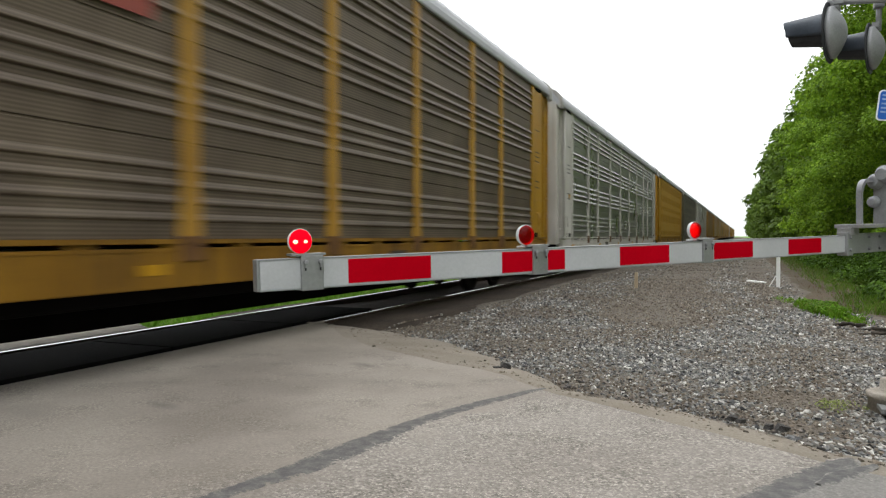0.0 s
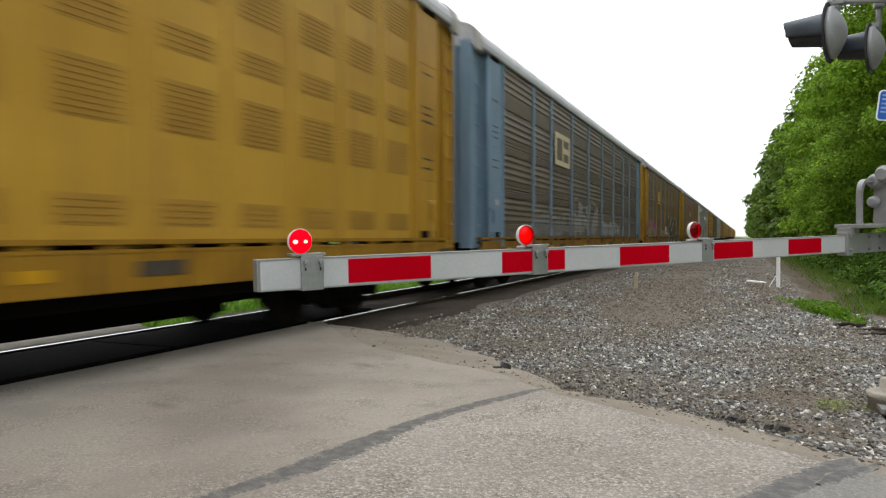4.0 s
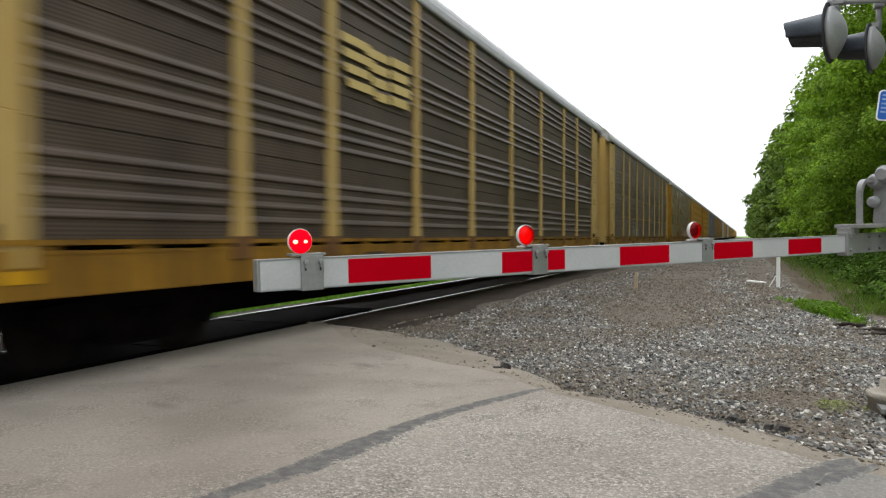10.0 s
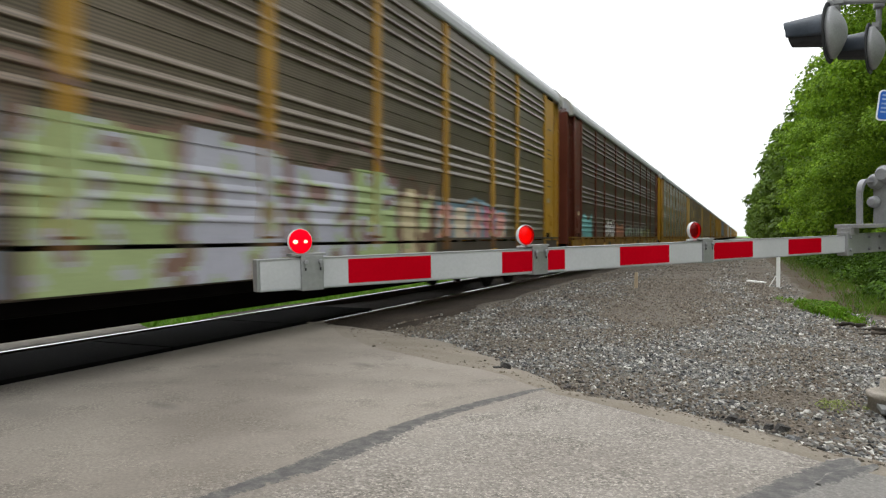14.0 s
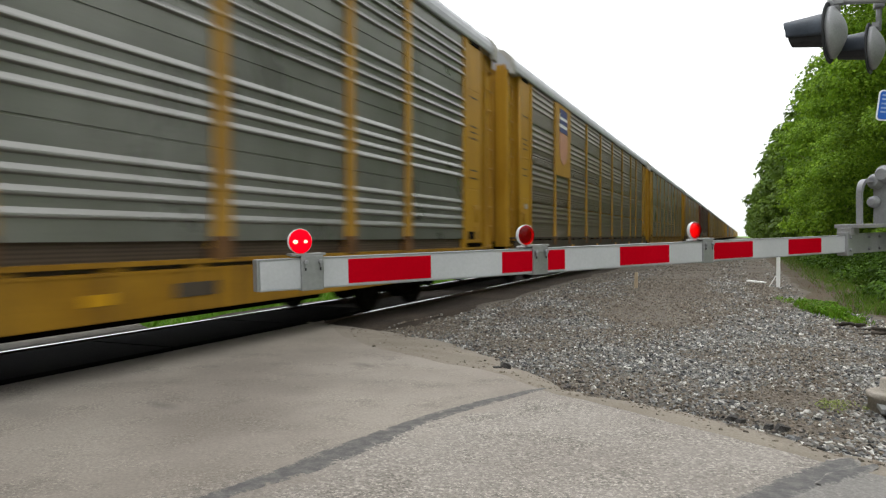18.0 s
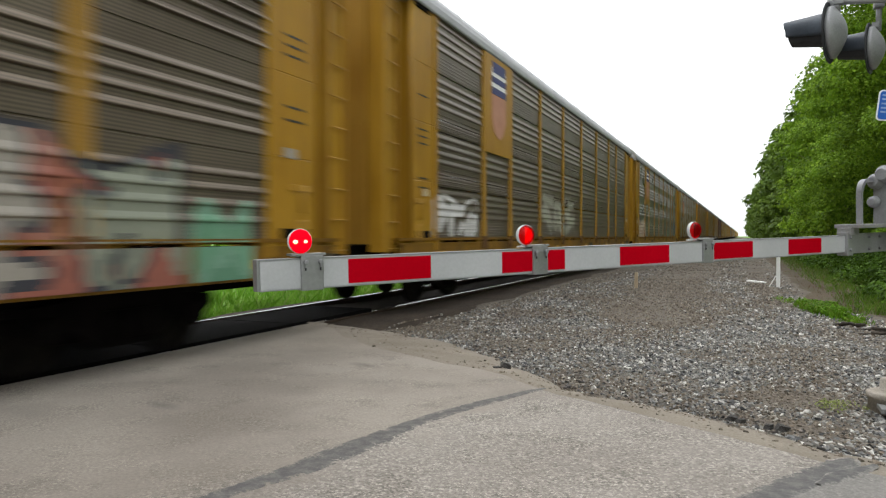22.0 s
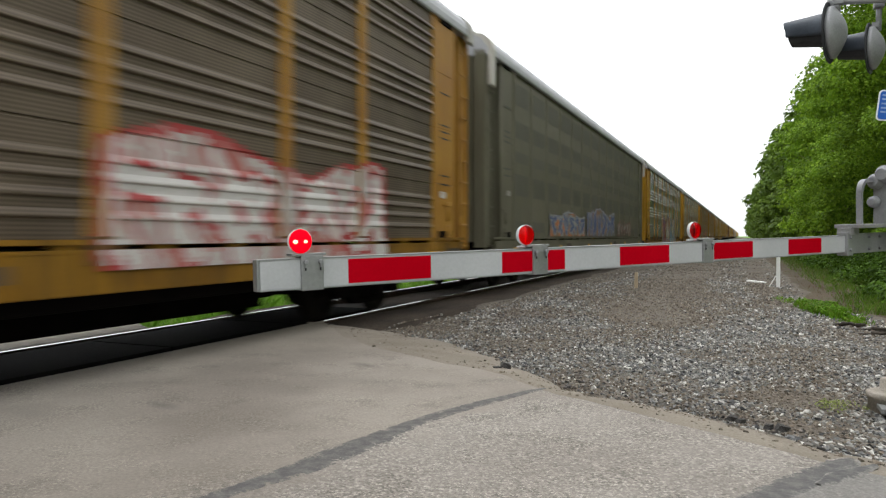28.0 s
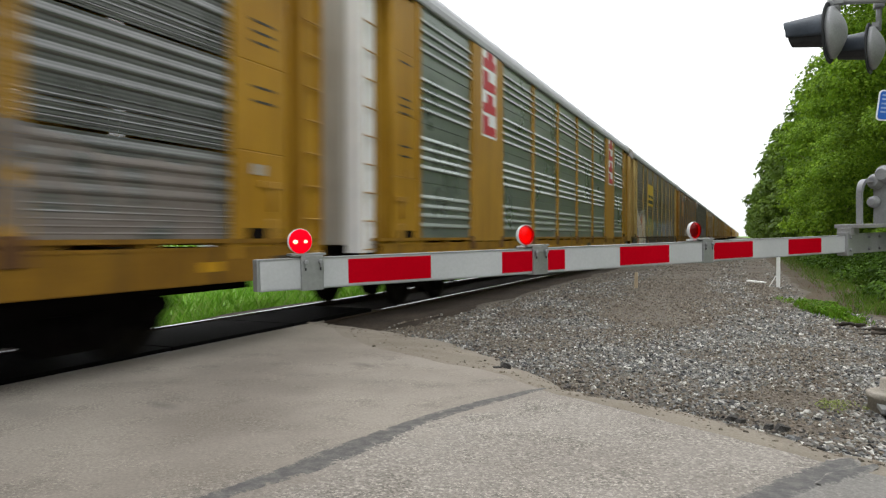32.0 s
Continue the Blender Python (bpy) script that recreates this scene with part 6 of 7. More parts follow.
    for y, z, r in ((0.0, 0.305, 0.033), (-0.01, 0.46, 0.044), (-0.075, 0.51, 0.05)):
        bm = bmesh.new()
        lathe(bm, [(r * 0.8, -0.075), (r, -0.065), (r, -0.035), (r * 1.35, -0.03), (r * 1.35, -0.012), (r * 0.7, -0.01), (r * 0.7, 0.05)], 18, "X")
        part("pivot_bolt", bm, M["cast"], gate, "large rounded pivot bolt", arm_frame(0) @ pose(11.0 * STEP, y, z))
    # stand
    foot = ARM0 + ARMU * 12.3
    bm = bmesh.new()
    rod(bm, (foot.x, foot.y, -0.15), (foot.x, foot.y, 1.25), 0.075, n=20)
    box(bm, foot.x - 0.2, foot.x + 0.2, foot.y - 0.2, foot.y + 0.2, -0.16, -0.12, 0.005)
    part("stand", bm, M["galv"], gate, "galvanised steel gate stand")


M["galv_dark"] = mat("weathered_steel_plate", (0.22, 0.22, 0.215), (0.32, 0.32, 0.31), 6, 0.6, 0.4, 80, 0.1, 0.12, dirt=(0.16, 0.10, 0.07), dirt_amt=0.7)
M["lamp_shell"] = mat("pale_lamp_shell", (0.55, 0.56, 0.57), (0.66, 0.67, 0.68), 10, 0.4, 0, 90, 0.03, 0.05)
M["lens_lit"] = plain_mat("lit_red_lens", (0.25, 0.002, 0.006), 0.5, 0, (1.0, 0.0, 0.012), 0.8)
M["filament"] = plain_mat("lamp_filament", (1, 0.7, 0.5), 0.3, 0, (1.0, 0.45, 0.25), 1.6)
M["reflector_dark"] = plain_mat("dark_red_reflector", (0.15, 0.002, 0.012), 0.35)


def lens_clear():
    """Thin red lens: tints what lies behind it, with a faint gloss."""
    m = bpy.data.materials.new("red_lens_glass")
    m.use_nodes = True
    nt = m.node_tree
    nt.nodes.remove(nt.nodes["Principled BSDF"])
    tint, gloss, mixs = nt.nodes.new("ShaderNodeBsdfTransparent"), nt.nodes.new("ShaderNodeBsdfGlossy"), nt.nodes.new("ShaderNodeMixShader")
    tint.inputs["Color"].default_value = (0.95, 0.05, 0.07, 1)
    gloss.inputs["Color"].default_value, gloss.inputs["Roughness"].default_value = (0.9, 0.5, 0.5, 1), 0.2
    mixs.inputs[0].default_value = 0.025
    nt.links.new(tint.outputs[0], mixs.inputs[1])
    nt.links.new(gloss.outputs[0], mixs.inputs[2])
    nt.links.new(mixs.outputs[0], nt.nodes["Material Output"].inputs["Surface"])
    return m


M["lens_clear"] = lens_clear()


M["print_faint"] = mat("worn_sign_print", (0.22, 0.32, 0.55), (0.32, 0.42, 0.62), 8, 0.4, 0, 80, 0.02, 0.1)


def rounded_plate(bm, hx, hz, r, y0, y1):
    """A thin upright plate with rounded corners."""
    pts = []
    for cx, cz, a0 in ((hx - r, hz - r, 0), (r - hx, hz - r, 90), (r - hx, r - hz, 180), (hx - r, r - hz, 270)):
        pts += [(cx + r * math.cos(radians(a0 + a)), cz + r * math.sin(radians(a0 + a))) for a in (0, 30, 60, 90)]
    a = [bm.verts.new((x, y0, z)) for x, z in pts]
    b = [bm.verts.new((x, y1, z)) for x, z in pts]
    n = len(pts)
    for i in range(n):
        bm.faces.new((a[i], a[(i + 1) % n], b[(i + 1) % n], b[i]))
    bm.faces.new(a)
    bm.faces.new(b)


def build_signal():
    mast = tagged(new("crossing_signal"), "grey crossing signal mast with hooded lamps and a blue notice", "crossing signal")
    mast.matrix_basis = pose(1.14, 6.42, -0.2)
    bm = bmesh.new()
    rod(bm, (0, 0, -0.2), (0, 0, 4.6), 0.062, n=20)
    part("mast", bm, M["galv"], mast, "galvanised steel mast")
    bm = bmesh.new()
    rod(bm, (-0.55, -0.14, 3.24), (0.5, 0.05, 3.22), 0.024, n=12)
    box(bm, -0.09, 0.09, -0.10, 0.09, 3.15, 3.30, 0.01)
    part("cross_arm", bm, M["galv"], mast, "horizontal lamp arm")
    # two hooded lamps, facing over the track
    ax = Vector((-0.955, 0.30, 0)).normalized()
    for x, y, z, s in ((-0.535, -0.16, 3.00, 0.95), (-0.235, 0.04, 2.90, 0.80)):
        mm = Matrix((Vector((0, 0, 1)).cross(ax) * -1, ax, Vector((0, 0, 1)))).transposed().to_4x4()
        at = Matrix.Translation((x, y, z)) @ mm
        bm = bmesh.new()
        lathe(bm, [(0.235 * s, 0.0), (0.245 * s, 0.006), (0.235 * s, 0.012)], 32, "Y")
        head = part("background_disc", bm, M["black_paint"], mast, "flat black lamp disc", at)
        bm = bmesh.new()
        prof = [(0.008, -0.125 * s), (0.05 * s, -0.120 * s), (0.10 * s, -0.102 * s), (0.16 * s, -0.068 * s), (0.198 * s, -0.040 * s), (0.205 * s, -0.03 * s), (0.205 * s, -0.002)]
        lathe(bm, prof, 32, "Y")
        lathe(bm, [(0.02 * s, -0.11 * s), (0.026 * s, -0.105 * s), (0.026 * s, -0.02)], 12, "Y")
        box(bm, -0.03, 0.03, -0.06, -0.01, 0.19 * s, 0.24 * s, 0.005)
        part("lamp_housing", bm, M["cast"], head, "domed grey cast lamp housing")
        # hood: an open tube cut away below
        bm = bmesh.new()
        n = 20
        inner, outer = [], []
        L0 = 0.34 * s
        for k in range(n + 1):
            a = radians(-25) + k * radians(230) / n
            drop = 0.10 * s * (1 - math.sin(max(a, 0) if a < math.pi else 0)) if a < math.pi else 0.10 * s
            for rr, lst in ((0.135 * s, inner), (0.145 * s, outer)):
                lst.append((bm.verts.new((rr * math.cos(a), 0.012, rr * math.sin(a) + 0.02)), bm.verts.new((rr * 0.78 * math.cos(a), L0 - drop * 0.35, rr * 0.72 * math.sin(a) + 0.035))))
        for k in range(n):
            for lst in (inner, outer):
                f = bm.faces.new((lst[k][0], lst[k + 1][0], lst[k + 1][1], lst[k][1]))
                f.smooth = True
            bm.faces.new((inner[k][1], inner[k + 1][1], outer[k + 1][1], outer[k][1]))
        for k in (0, n):
            bm.faces.new((inner[k][0], inner[k][1], outer[k][1], outer[k][0]))
        part("hood", bm, M["grey_hood"], head, "faded black lamp hood")
        # lower lip in a blacker coat than the hood, for its shaded underside
        bm = bmesh.new()
        ring0 = [bm.verts.new((0.132 * s * math.cos(a), 0.012, 0.132 * s * math.sin(a) + 0.02)) for a in np.linspace(math.pi, 2 * math.pi, 13)]
        ring1 = [bm.verts.new((0.100 * s * math.cos(a), L0 * (0.88 - 0.06 * math.sin(-a)), 0.10 * s * math.sin(a) + 0.03)) for a in np.linspace(math.pi, 2 * math.pi, 13)]
        for k in range(12):
            bm.faces.new((ring0[k], ring0[k + 1], ring1[k + 1], ring1[k]))
        part("hood_lip", bm, M["black_paint"], head, "black lower lip of the hood")
        bm = bmesh.new()
        lathe(bm, [(0.13 * s, 0.013), (0.12 * s, 0.022), (0.05 * s, 0.034)], 24, "Y")
        part("lens", bm, M["reflector_dark"], head, "dark red lens")
        bm = bmesh.new()
        rod(bm, (x + 0.05, y - 0.02, z + 0.16 * s), (x + 0.05, y - 0.02, 3.24), 0.020, n=10)
        box(bm, x + 0.015, x + 0.085, y - 0.055, y + 0.015, 3.20, 3.27, 0.006)
        part("hanger", bm, M["cast"], mast, "cast lamp hanger")
    # blue notice with lines of print that cannot be read
    view = Vector((0.15, -1.0, 0)).normalized()
    mm = Matrix((Vector((-view.y, view.x, 0)) * 1.0, -view, Vector((0, 0, 1)))).transposed().to_4x4()
    sg = Matrix.Translation((-0.06, -0.09, 2.42)) @ mm @ pose(0, 0, 0, 0, 7, 0)
    bm = bmesh.new()
    rounded_plate(bm, 0.15, 0.115, 0.025, -0.002, 0.004)
    sign = part("notice", bm, M["print_white"], mast, "blue notice with a white border", sg)
    bm = bmesh.new()
    rounded_plate(bm, 0.140, 0.105, 0.02, -0.005, -0.0021)
    part("field", bm, M["sign_blue"], sign, "blue sign field")
    for k, (z, w) in enumerate(((0.075, 0.11), (0.045, 0.09), (0.012, 0.11), (-0.02, 0.10), (-0.05, 0.08))):
        for j in range(4):
            bm = bmesh.new()
            box(bm, -0.125 + j * 0.062, -0.125 + j * 0.062 + w * 0.45, -0.007, -0.0052, z - 0.006, z + 0.006)
            part("print_bar", bm, M["print_faint"], sign, "white bar of print")
    bm = bmesh.new()
    lathe(bm, [(0.21, -0.3), (0.21, 0.24), (0.225, 0.25), (0.225, 0.29), (0.20, 0.30), (0.13, 0.31), (0.12, 0.40), (0.08, 0.41)], 28)
    part("footing", bm, M["concrete"], mast, "round weathered footing", pose(0.05, 0.53, -0.14))


M["tuft"] = leaf_mat("yellow_green_tuft", [(0.055, 0.13, 0.008), (0.085, 0.19, 0.012), (0.13, 0.26, 0.018), (0.15, 0.17, 0.04)], 0.3)
M["weed"] = leaf_mat("pale_weed_leaves", [(0.16, 0.20, 0.06), (0.22, 0.27, 0.08), (0.28, 0.31, 0.12)], 0.3)
M["verge_green"] = leaf_mat("verge_grass", [(0.05, 0.10, 0.012), (0.09, 0.17, 0.02), (0.13, 0.22, 0.03), (0.16, 0.14, 0.06)], 0.25)
M["bark_dark"] = mat("rotten_dark_wood", (0.025, 0.02, 0.016), (0.06, 0.05, 0.04), 6, 0.9, 0, 40, 0.6, 0.3)


# ---- things on the verge ----
def build_verge_things():
    p = tagged(new("marker_post"), "slim white marker post standing in gravel", "marker post")
    p.matrix_basis = pose(0.92, 22.0, -0.38)
    bm = bmesh.new()
    box(bm, -0.05, 0.05, -0.02, 0.02, 0, 1.16, 0.008)
    part("post", bm, M["post_white"], p)
    bm = bmesh.new()
    box(bm, -0.014, 0.014, -0.012, 0.012, -0.05, 0.55, 0.004)
    part("brace", bm, M["post_white"], p, "leaning pale brace", pose(-0.32, 0.02, 0.04, 0, 28, 0))
    b = new("fallen_board")
    b.matrix_basis = pose(0.40, 24.2, float(bed_z(0.40, 24.2)) + 0.03, 2, 4, -28)
    tagged(b, "weathered white board lying on the gravel", "board")
    bm = bmesh.new()
    box(bm, -0.28, 0.28, -0.07, 0.07, -0.02, 0.02, 0.006)
    part("board", bm, M["post_white"], b)
    s = tagged(new("survey_stake"), "bare wooden stake standing in the ballast", "stake")
    s.matrix_basis = pose(-2.55, 19.3, float(bed_z(-2.55, 19.3)) - 0.05)
    bm = bmesh.new()
    box(bm, -0.04, 0.04, -0.02, 0.02, 0, 0.46, 0.004)
    part("stake", bm, M["stake"], s)
    # old ties and branches thrown aside
    rg = random.Random(4)
    for k, (x, y, a, l) in enumerate(((1.75, 12.9, 12, 1.0), (2.05, 12.6, -25, 0.9), (1.95, 12.3, 5, 0.7), (2.3, 12.8, 30, 1.1), (1.6, 13.2, -40, 0.5))):
        o = tagged(new("discarded_timber"), "dark rotten timber thrown beside the gravel", "timber", "timber thrown beside the gravel")
        o.matrix_basis = pose(x, y, -0.24 + 0.015 * k, rg.uniform(-6, 6), rg.uniform(-8, 8), a)
        bm = bmesh.new()
        for j in range(4):
            x0, x1 = -l / 2 + j * l / 4, -l / 2 + (j + 1) * l / 4
            rod(bm, (x0, 0.02 * (-1) ** j, 0.012 * (j % 3)), (x1, -0.02 * (-1) ** j, 0.012 * ((j + 1) % 3)), 0.030 + 0.010 * (j % 2), 0.022, 5)
        part("timber", bm, M["bark_dark"], o)
    for k in range(5):
        o = tagged(new("fallen_branch"), "dark dead branch lying on the verge", "branch", "branches on the verge")
        bm = bmesh.new()
        pts = [Vector((0, 0, 0))]
        for j in range(6):
            pts.append(pts[-1] + Vector((0.35, rg.uniform(-0.08, 0.08), rg.uniform(-0.03, 0.05))))
        for j in range(6):
            rod(bm, pts[j], pts[j + 1], 0.035 * (1 - j / 7), 0.035 * (1 - (j + 1) / 7), 6)
        o.matrix_basis = pose(1.5 + 0.25 * k, 15.5 + 2.2 * k, -0.33, 0, 0, 110 + 18 * k)
        part("branch", bm, M["bark"], o)


# ---- plants ----
def leaf_cloud(name, centres, radii, per, size, material, seed, flat=0.7):
    """Leaves on the outside of many clumps; each leaf is a bent pair of triangles."""
    rg = np.random.default_rng(seed)
    many = np.maximum(6, (per * (radii / np.sqrt(np.mean(radii ** 2))) ** 2).astype(int))   # as dense on small clumps as on large ones
    C = np.repeat(centres, many, 0)
    R = np.repeat(radii, many)
    d = rg.normal(size=(len(C), 3))
    d /= np.linalg.norm(d, axis=1)[:, None]
    d[:, 2] = np.where(rg.random(len(d)) < 0.82, np.abs(d[:, 2]), d[:, 2]) * flat
    P = C + d * (R * np.where(rg.random(len(C)) < 0.12, rg.uniform(1.0, 1.12, len(C)), rg.uniform(0.72, 1.04, len(C))))[:, None]
    nrm = d + rg.normal(scale=0.5, size=d.shape) + np.array([0, 0, 0.55])
    nrm /= np.linalg.norm(nrm, axis=1)[:, None]
    t = np.cross(nrm, rg.normal(size=d.shape))
    t /= np.linalg.norm(t, axis=1)[:, None] + 1e-9
    b = np.cross(nrm, t)
    s = (size * rg.uniform(0.6, 1.35, len(C)))[:, None]
    V = np.stack([P - t * s * 0.5, P + b * s * 0.42 - nrm * s * 0.08, P + t * s * 0.5, P - b * s * 0.42 - nrm * s * 0.08], 1).reshape(-1, 3)
    i = 4 * np.arange(len(C))[:, None]
    F = np.concatenate([i + [[0, 1, 2]], i + [[0, 2, 3]]], 0)
    me = bpy.data.meshes.new(name)
    me.from_pydata(V.tolist(), [], F.tolist())
    me.materials.append(material)
    me.update()
    return me


def make_tree(seed, height, radius, clumps, per, size, material, label):
    rg = random.Random(seed)
    tree = tagged(new("tree"), label, "tree", "trees along the track")
    bm = bmesh.new()
    top = Vector((rg.uniform(-0.4, 0.4), rg.uniform(-0.4, 0.4), height * 0.8))
    pts = [Vector((0, 0, -0.3)), Vector((0.05, 0, 0.4)), top * 0.35, top * 0.7, top]
    rr = [0.26, 0.19, 0.15, 0.09, 0.03]
    for j in range(4):
        rod(bm, pts[j], pts[j + 1], rr[j], rr[j + 1], 8, False)
    cs, rs = [], []
    for k in range(clumps):
        u = rg.random()
        z = height * (0.06 + 0.9 * u)
        w = radius * (0.55 + 0.75 * math.sin(math.pi * min(1, 0.18 + 0.8 * u)) * 0.75) * (1.05 - 0.55 * max(0, u - 0.55) / 0.45)
        a = rg.uniform(0, 2 * math.pi)
        q = w * math.sqrt(rg.uniform(0.25, 1))
        cs.append((q * math.cos(a), q * math.sin(a), z))
        rs.append(rg.choice((0.6, 0.8, 1.0, 1.3, 1.7)) * rg.uniform(0.9, 1.1) * radius / 4.2)
        if k % 4 == 0:
            o = top * min(0.95, max(0.15, (z - 1.2) / height))
            rod(bm, o, Vector(cs[-1]), 0.06, 0.015, 5, False)
    part("trunk", bm, M["bark"], tree, "grey-brown trunk with limbs")
    me = leaf_cloud("crown", np.array(cs), np.array(rs), per, size, material, seed)
    c = new("crown", me)
    c.parent = tree
    c["label"] = "dense spring-green leaves"
    return tree


def build_trees():
    near = [make_tree(s, hh, r, 46, 1250, 0.125, M["leaf"], "leafy deciduous tree with bright spring-green crown") for s, hh, r in ((1, 15.0, 3.8), (2, 16.0, 4.1), (3, 14.6, 3.7), (4, 16.4, 4.1))]
    mid = [make_tree(s, hh, r, 78, 130, 0.26, M["leaf"], "leafy deciduous tree deep in the wood") for s, hh, r in ((7, 15.4, 3.9), (8, 16.2, 4.1))]
    far = [make_tree(s, hh, r, 90, 55, 0.55, M["leaf_far"], "leafy deciduous tree further along the track") for s, hh, r in ((11, 15.0, 4.2), (12, 16.5, 4.6), (13, 14.0, 4.0))]
    rg = random.Random(6)
    spots = []
    y = 27.0
    k = 0
    while y < 75:
        spots.append((7.7 + rg.uniform(-0.5, 0.6), y, "near" if y < 55 else "mid"))
        spots.append((12.2 + rg.uniform(-1, 1), y + 2.0, "mid"))
        y += rg.uniform(3.6, 5.0)
    y = 76
    while y < 520:
        spots.append((7.9 + rg.uniform(-0.6, 1.0), y, "far"))
        if y < 200:
            spots.append((13 + rg.uniform(-1, 1), y + 3, "far"))
        y += rg.uniform(5, 7) if y < 200 else rg.uniform(9, 14)
    # unseen trees, added beside and behind the viewer to shape light, off the road
    for y in np.arange(-44, 25, 5.2):
        for x in (17.0, 23.0):
            xx, yy = x + rg.uniform(-0.8, 0.8), y + rg.uniform(-1, 1)
            if abs(NX * xx + NY * yy) > 8.5:
                spots.append((xx, yy, "mid"))
    used = set()
    count = {"near": 0, "mid": 0, "far": 0}
    for x, y, kind in spots:
        bank = {"near": near, "mid": mid, "far": far}[kind]
        j = count[kind] % len(bank)
        count[kind] += 1
        s = rg.uniform(0.9, 1.12) * (1 + (0.10 if kind == "far" else 0))
        m = pose(x, y, -0.35, 0, 0, rg.uniform(0, 360))
        if (kind, j) not in used:
            used.add((kind, j))
            t = bank[j]
            t.matrix_basis = m
        else:
            t = copy_thing(bank[j], m)
        t.scale = (s, s, s)


def blades(name, P, h, w, material, seed, lean=0.35):
    rg = np.random.default_rng(seed)
    n = len(P)
    a = rg.uniform(0, 2 * np.pi, n)
    d = np.stack([np.cos(a), np.sin(a), np.zeros(n)], 1)
    e = np.stack([-np.sin(a), np.cos(a), np.zeros(n)], 1)
    hh = (h * rg.uniform(0.5, 1.3, n))[:, None]
    bend = rg.uniform(0.05, lean, n)[:, None] * hh
    z = np.array([[0, 0, 1.0]])
    V = np.stack([P - d * w / 2, P + d * w / 2, P + d * w * 0.35 + e * bend * 0.35 + z * hh * 0.6, P + e * bend + z * hh], 1).reshape(-1, 3)
    i = 4 * np.arange(n)[:, None]
    F = np.concatenate([i + [[0, 1, 2]], i + [[0, 2, 3]]], 0)
    return raw_mesh(name, V.tolist(), F.tolist(), material)


def verge_z(x):
    return np.interp(x, [0.7, 1.6, 2.6, 3.8, 9.5], [-0.40, -0.19, -0.2, -0.25, -0.2])


def build_undergrowth():
    rg = np.random.default_rng(21)
    # shrubs under the trees, in leaves coloured dark for the shade
    n = 420
    y = 17.5 + 90 * rg.random(n) ** 1.6
    x = np.where(rg.random(n) < 0.6, rg.uniform(3.0, 5.0, n), rg.uniform(4.5, 9, n)) + 0.004 * y
    z = verge_z(x) + rg.uniform(0.1, 0.9, n) * np.clip((x - 2.6) * 0.55, 0.25, 1.5)
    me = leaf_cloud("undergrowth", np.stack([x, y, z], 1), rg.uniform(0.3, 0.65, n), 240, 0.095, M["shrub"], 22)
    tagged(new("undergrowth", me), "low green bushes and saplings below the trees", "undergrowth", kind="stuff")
    # bright tuft along the gravel edge
    m = 3000
    t = np.clip(rg.choice([0.08, 0.36, 0.44, 0.50, 0.55, 0.60, 0.66, 0.72, 0.90], m) + rg.normal(0, 0.045, m), 0, 1)
    x = np.interp(t, [0, 0.4, 1], [0.80, 1.22, 1.86]) + rg.normal(0, 0.09, m)
    y = np.interp(t, [0, 0.4, 1], [18.0, 16.4, 14.0]) + rg.normal(0, 0.25, m)
    tall = np.interp(t, [0, 0.3, 0.45, 0.75, 0.85, 1], [0.06, 0.05, 0.15, 0.16, 0.05, 0.07])
    g = blades("grass_strip", np.stack([x, y, np.maximum(verge_z(x), bed_z(x, y)) - 0.03], 1), tall, 0.02, M["tuft"], 23, 0.7)
    tagged(g, "strip of bright green grass at the gravel edge", "grass", kind="stuff")
    pick = rg.integers(0, m, 70)
    me = leaf_cloud("grass_tufts", np.stack([x[pick], y[pick], np.maximum(verge_z(x[pick]), bed_z(x[pick], y[pick])) + 0.5 * tall[pick]], 1), 0.05 + 0.7 * tall[pick], 60, 0.045, M["tuft"], 29)
    tagged(new("grass_tufts", me), "leafy bright green tufts at the gravel edge", "grass", kind="stuff")
    m = 90000
    x, y = rg.uniform(1.9, 8.0, m), 15.5 + 60 * rg.random(m) ** 1.6
    keep = rg.random(m) < np.clip((x - 1.7) * 0.5, 0.1, 1)
    x, y = x[keep], y[keep]
    g = blades("verge_grass", np.stack([x, y, verge_z(x) - 0.03], 1), np.full(len(x), 0.17), 0.008, M["verge_green"], 24, 0.7)
    tagged(g, "patchy green grass on the verge", "grass", kind="stuff")
    m = 4000
    x, y = rg.uniform(1.6, 5.0, m), 16 + 45 * rg.random(m) ** 1.2
    g = blades("dry_stalks", np.stack([x, y, verge_z(x) - 0.03], 1), np.full(m, 0.11), 0.004, M["dry"], 25, 0.5)
    tagged(g, "dead brown stalks on the verge", "grass", kind="stuff")
    # sparse weeds in the gravel
    m = 34
    c = rg.integers(0, 5, m)
    cx, cy = rg.uniform(0.66, 0.86, 5), rg.uniform(6.55, 6.95, 5)
    x, y = cx[c] + rg.normal(0, 0.07, m), cy[c] + rg.normal(0, 0.07, m)
    ok = off_road(x, y) > 0.25
    x, y = x[ok], y[ok]
    me = leaf_cloud("gravel_weeds", np.stack([x, y, bed_z(x, y) + 0.035], 1), np.full(len(x), 0.045), 9, 0.017, M["weed"], 26)
    tagged(new("gravel_weeds", me), "small yellow-green weeds growing in the gravel", "weeds", kind="stuff")
    # meadow beyond the track
    m = 70000
    x, y = -8.6 - 22 * rg.random(m) ** 1.6, rg.uniform(-6, 75, m)
    s, nn = RX * x + RY * y, NX * x + NY * y
    ok = (nn > FAR_EDGE + 0.1) | (nn < -4.8)
    x, y = x[ok], y[ok]
    zz = np.interp(x, [-30, -12, -9.4, -9], [-0.05, -0.08, -0.18, -0.3])
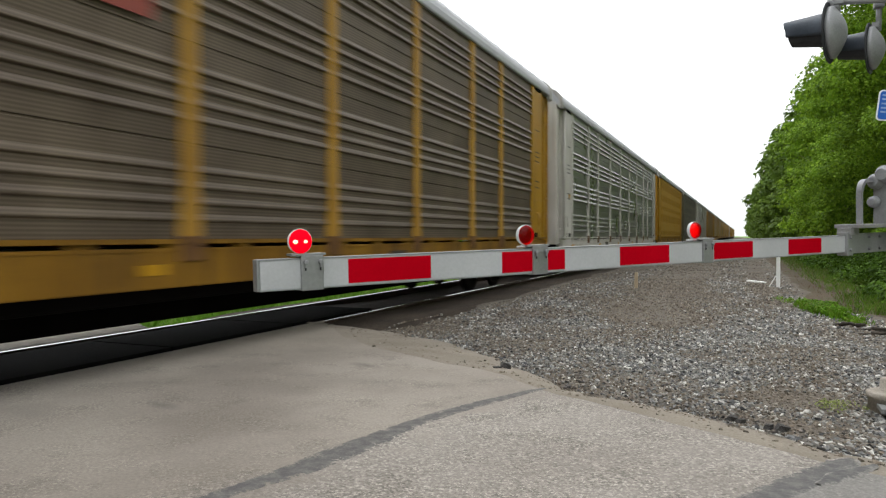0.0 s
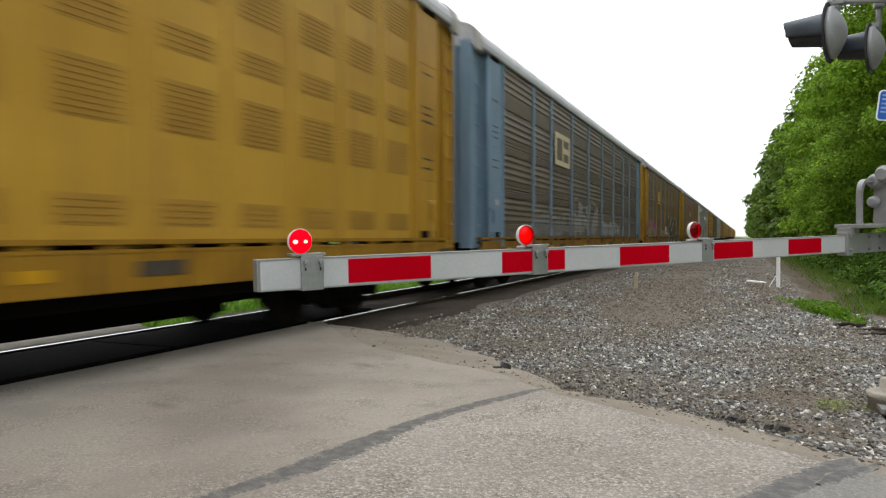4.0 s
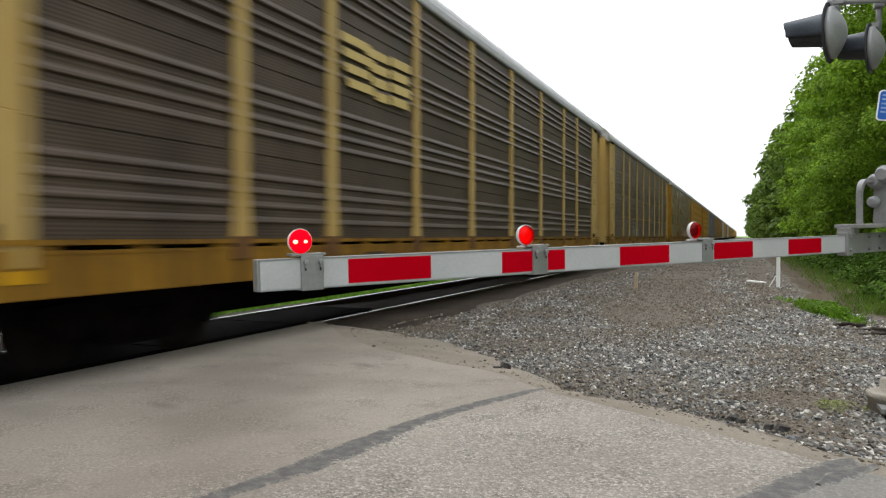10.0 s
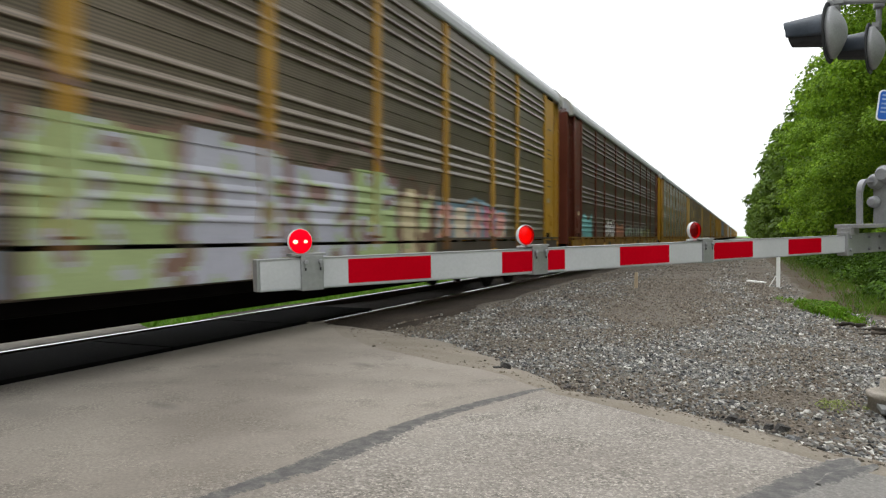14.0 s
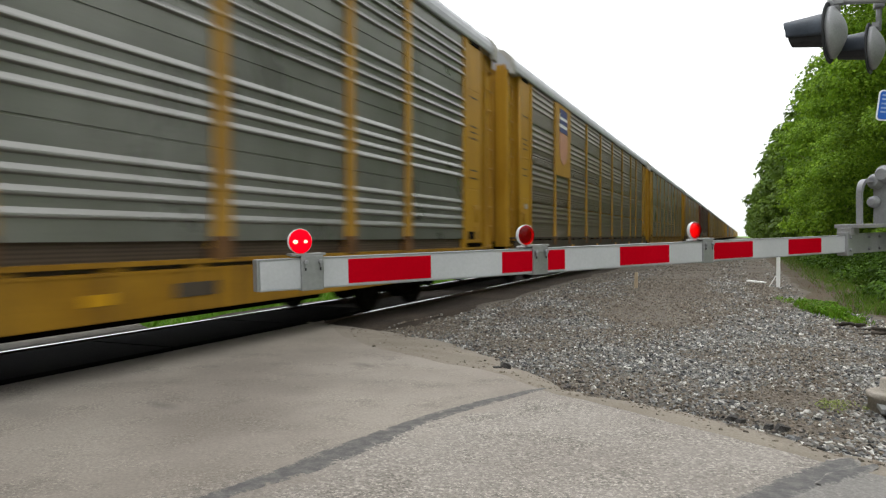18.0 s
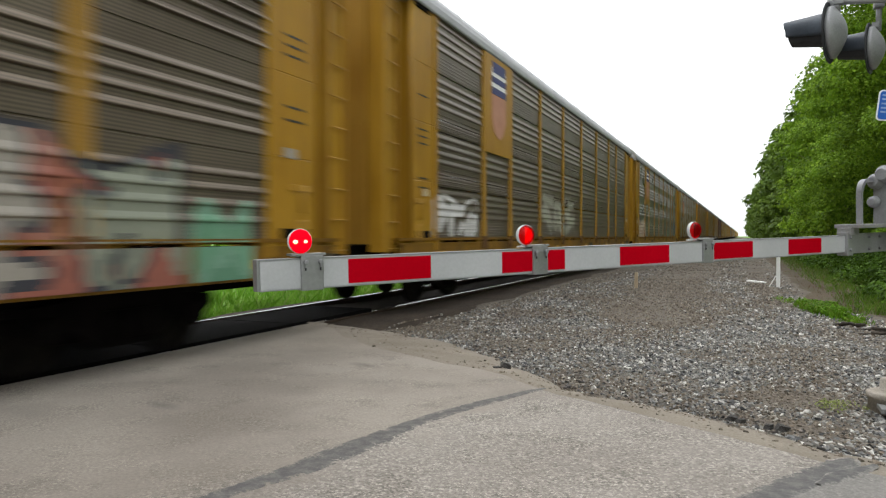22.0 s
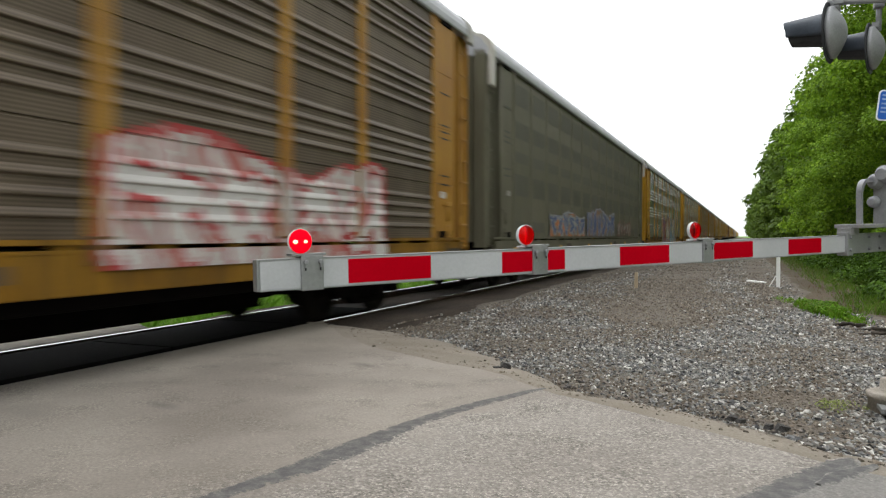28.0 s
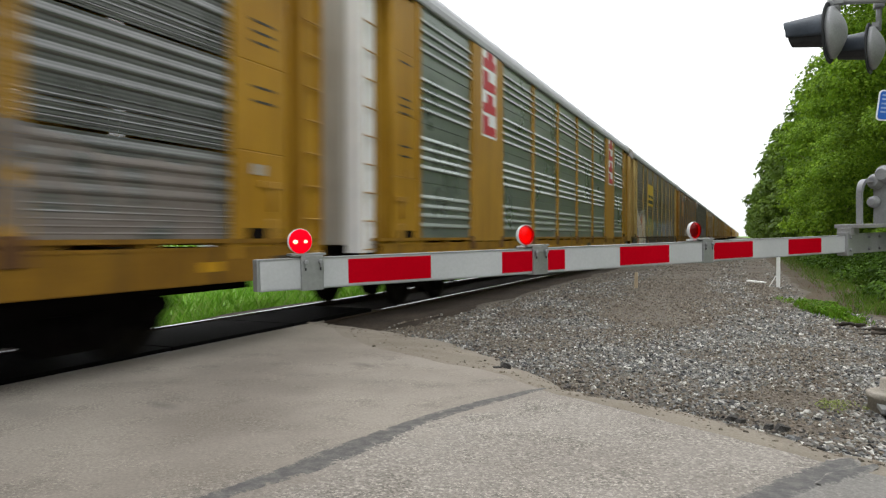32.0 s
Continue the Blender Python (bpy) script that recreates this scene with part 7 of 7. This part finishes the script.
    g = blades("meadow_grass", np.stack([x, y, zz], 1), np.full(len(x), 0.30), 0.016, M["grass"], 27, 0.9)
    tagged(g, "lush green grass beyond the track", "grass", kind="stuff")
    n = 240
    x, y = -16 - 14 * rg.random(n), rg.uniform(-10, 110, n)
    s, nn = RX * x + RY * y, NX * x + NY * y
    ok = (nn > 7) | (nn < -6.5)
    P = np.stack([x, y, rg.uniform(0.0, 1.4, n)], 1)[ok]
    me = leaf_cloud("far_bushes", P, rg.uniform(0.6, 1.2, len(P)), 60, 0.3, M["leaf"], 28)
    tagged(new("far_bushes", me), "green bushes beyond the track", "bushes", kind="stuff")


def far_wood():
    """Wooded horizon, far out on all sides, seen only as a low dark green band."""
    rg = np.random.default_rng(31)
    n = 900
    a = rg.uniform(0, 2 * np.pi, n)
    r = rg.uniform(420, 700, n)
    x, y = r * np.cos(a), r * np.sin(a)
    ok = (np.abs(x) > 30) & (np.abs(NX * x + NY * y) > 25)
    P = np.stack([x, y, rg.uniform(1, 9, n)], 1)[ok]
    me = leaf_cloud("far_wood", P, rg.uniform(4, 9, len(P)), 26, 3.2, M["leaf_far"], 32)
    tagged(new("far_wood", me), "distant green woodland on the horizon", "woodland", kind="stuff")


build_ground()
build_bed()
build_road()
build_track()
build_gate()
build_signal()
build_verge_things()
build_trees()
build_undergrowth()
far_wood()
build_train()
build_stones()


def motions():
    times = [0.0, 4.0, 8.0, 12.0, 16.0, 20.0, 24.0, 28.0, CLIP]
    for n, car in TRAIN.items():
        walk(car, [(t, car_pose(n, t)) for t in times])
    # wheels roll without slipping; all leading and all trailing axles turn alike
    for key, dy in (("lead", 0.88), ("trail", -0.88)):
        first = WHEELSETS[key][0]
        walk(first, [(k / FPS, pose(0, dy, 0.43, -math.degrees((run(k / FPS) - run(0)) / 0.43) % 360)) for k in range(int(CLIP * FPS) + 1)])
        for w in WHEELSETS[key][1:]:
            w.rotation_mode = "QUATERNION"
            w.animation_data_create()
            w.animation_data.action = first.animation_data.action
            w.animation_data.action_slot = first.animation_data.action_slot
    # the two inner gate lamps flash in turn, 0.6 s each, by turning discs
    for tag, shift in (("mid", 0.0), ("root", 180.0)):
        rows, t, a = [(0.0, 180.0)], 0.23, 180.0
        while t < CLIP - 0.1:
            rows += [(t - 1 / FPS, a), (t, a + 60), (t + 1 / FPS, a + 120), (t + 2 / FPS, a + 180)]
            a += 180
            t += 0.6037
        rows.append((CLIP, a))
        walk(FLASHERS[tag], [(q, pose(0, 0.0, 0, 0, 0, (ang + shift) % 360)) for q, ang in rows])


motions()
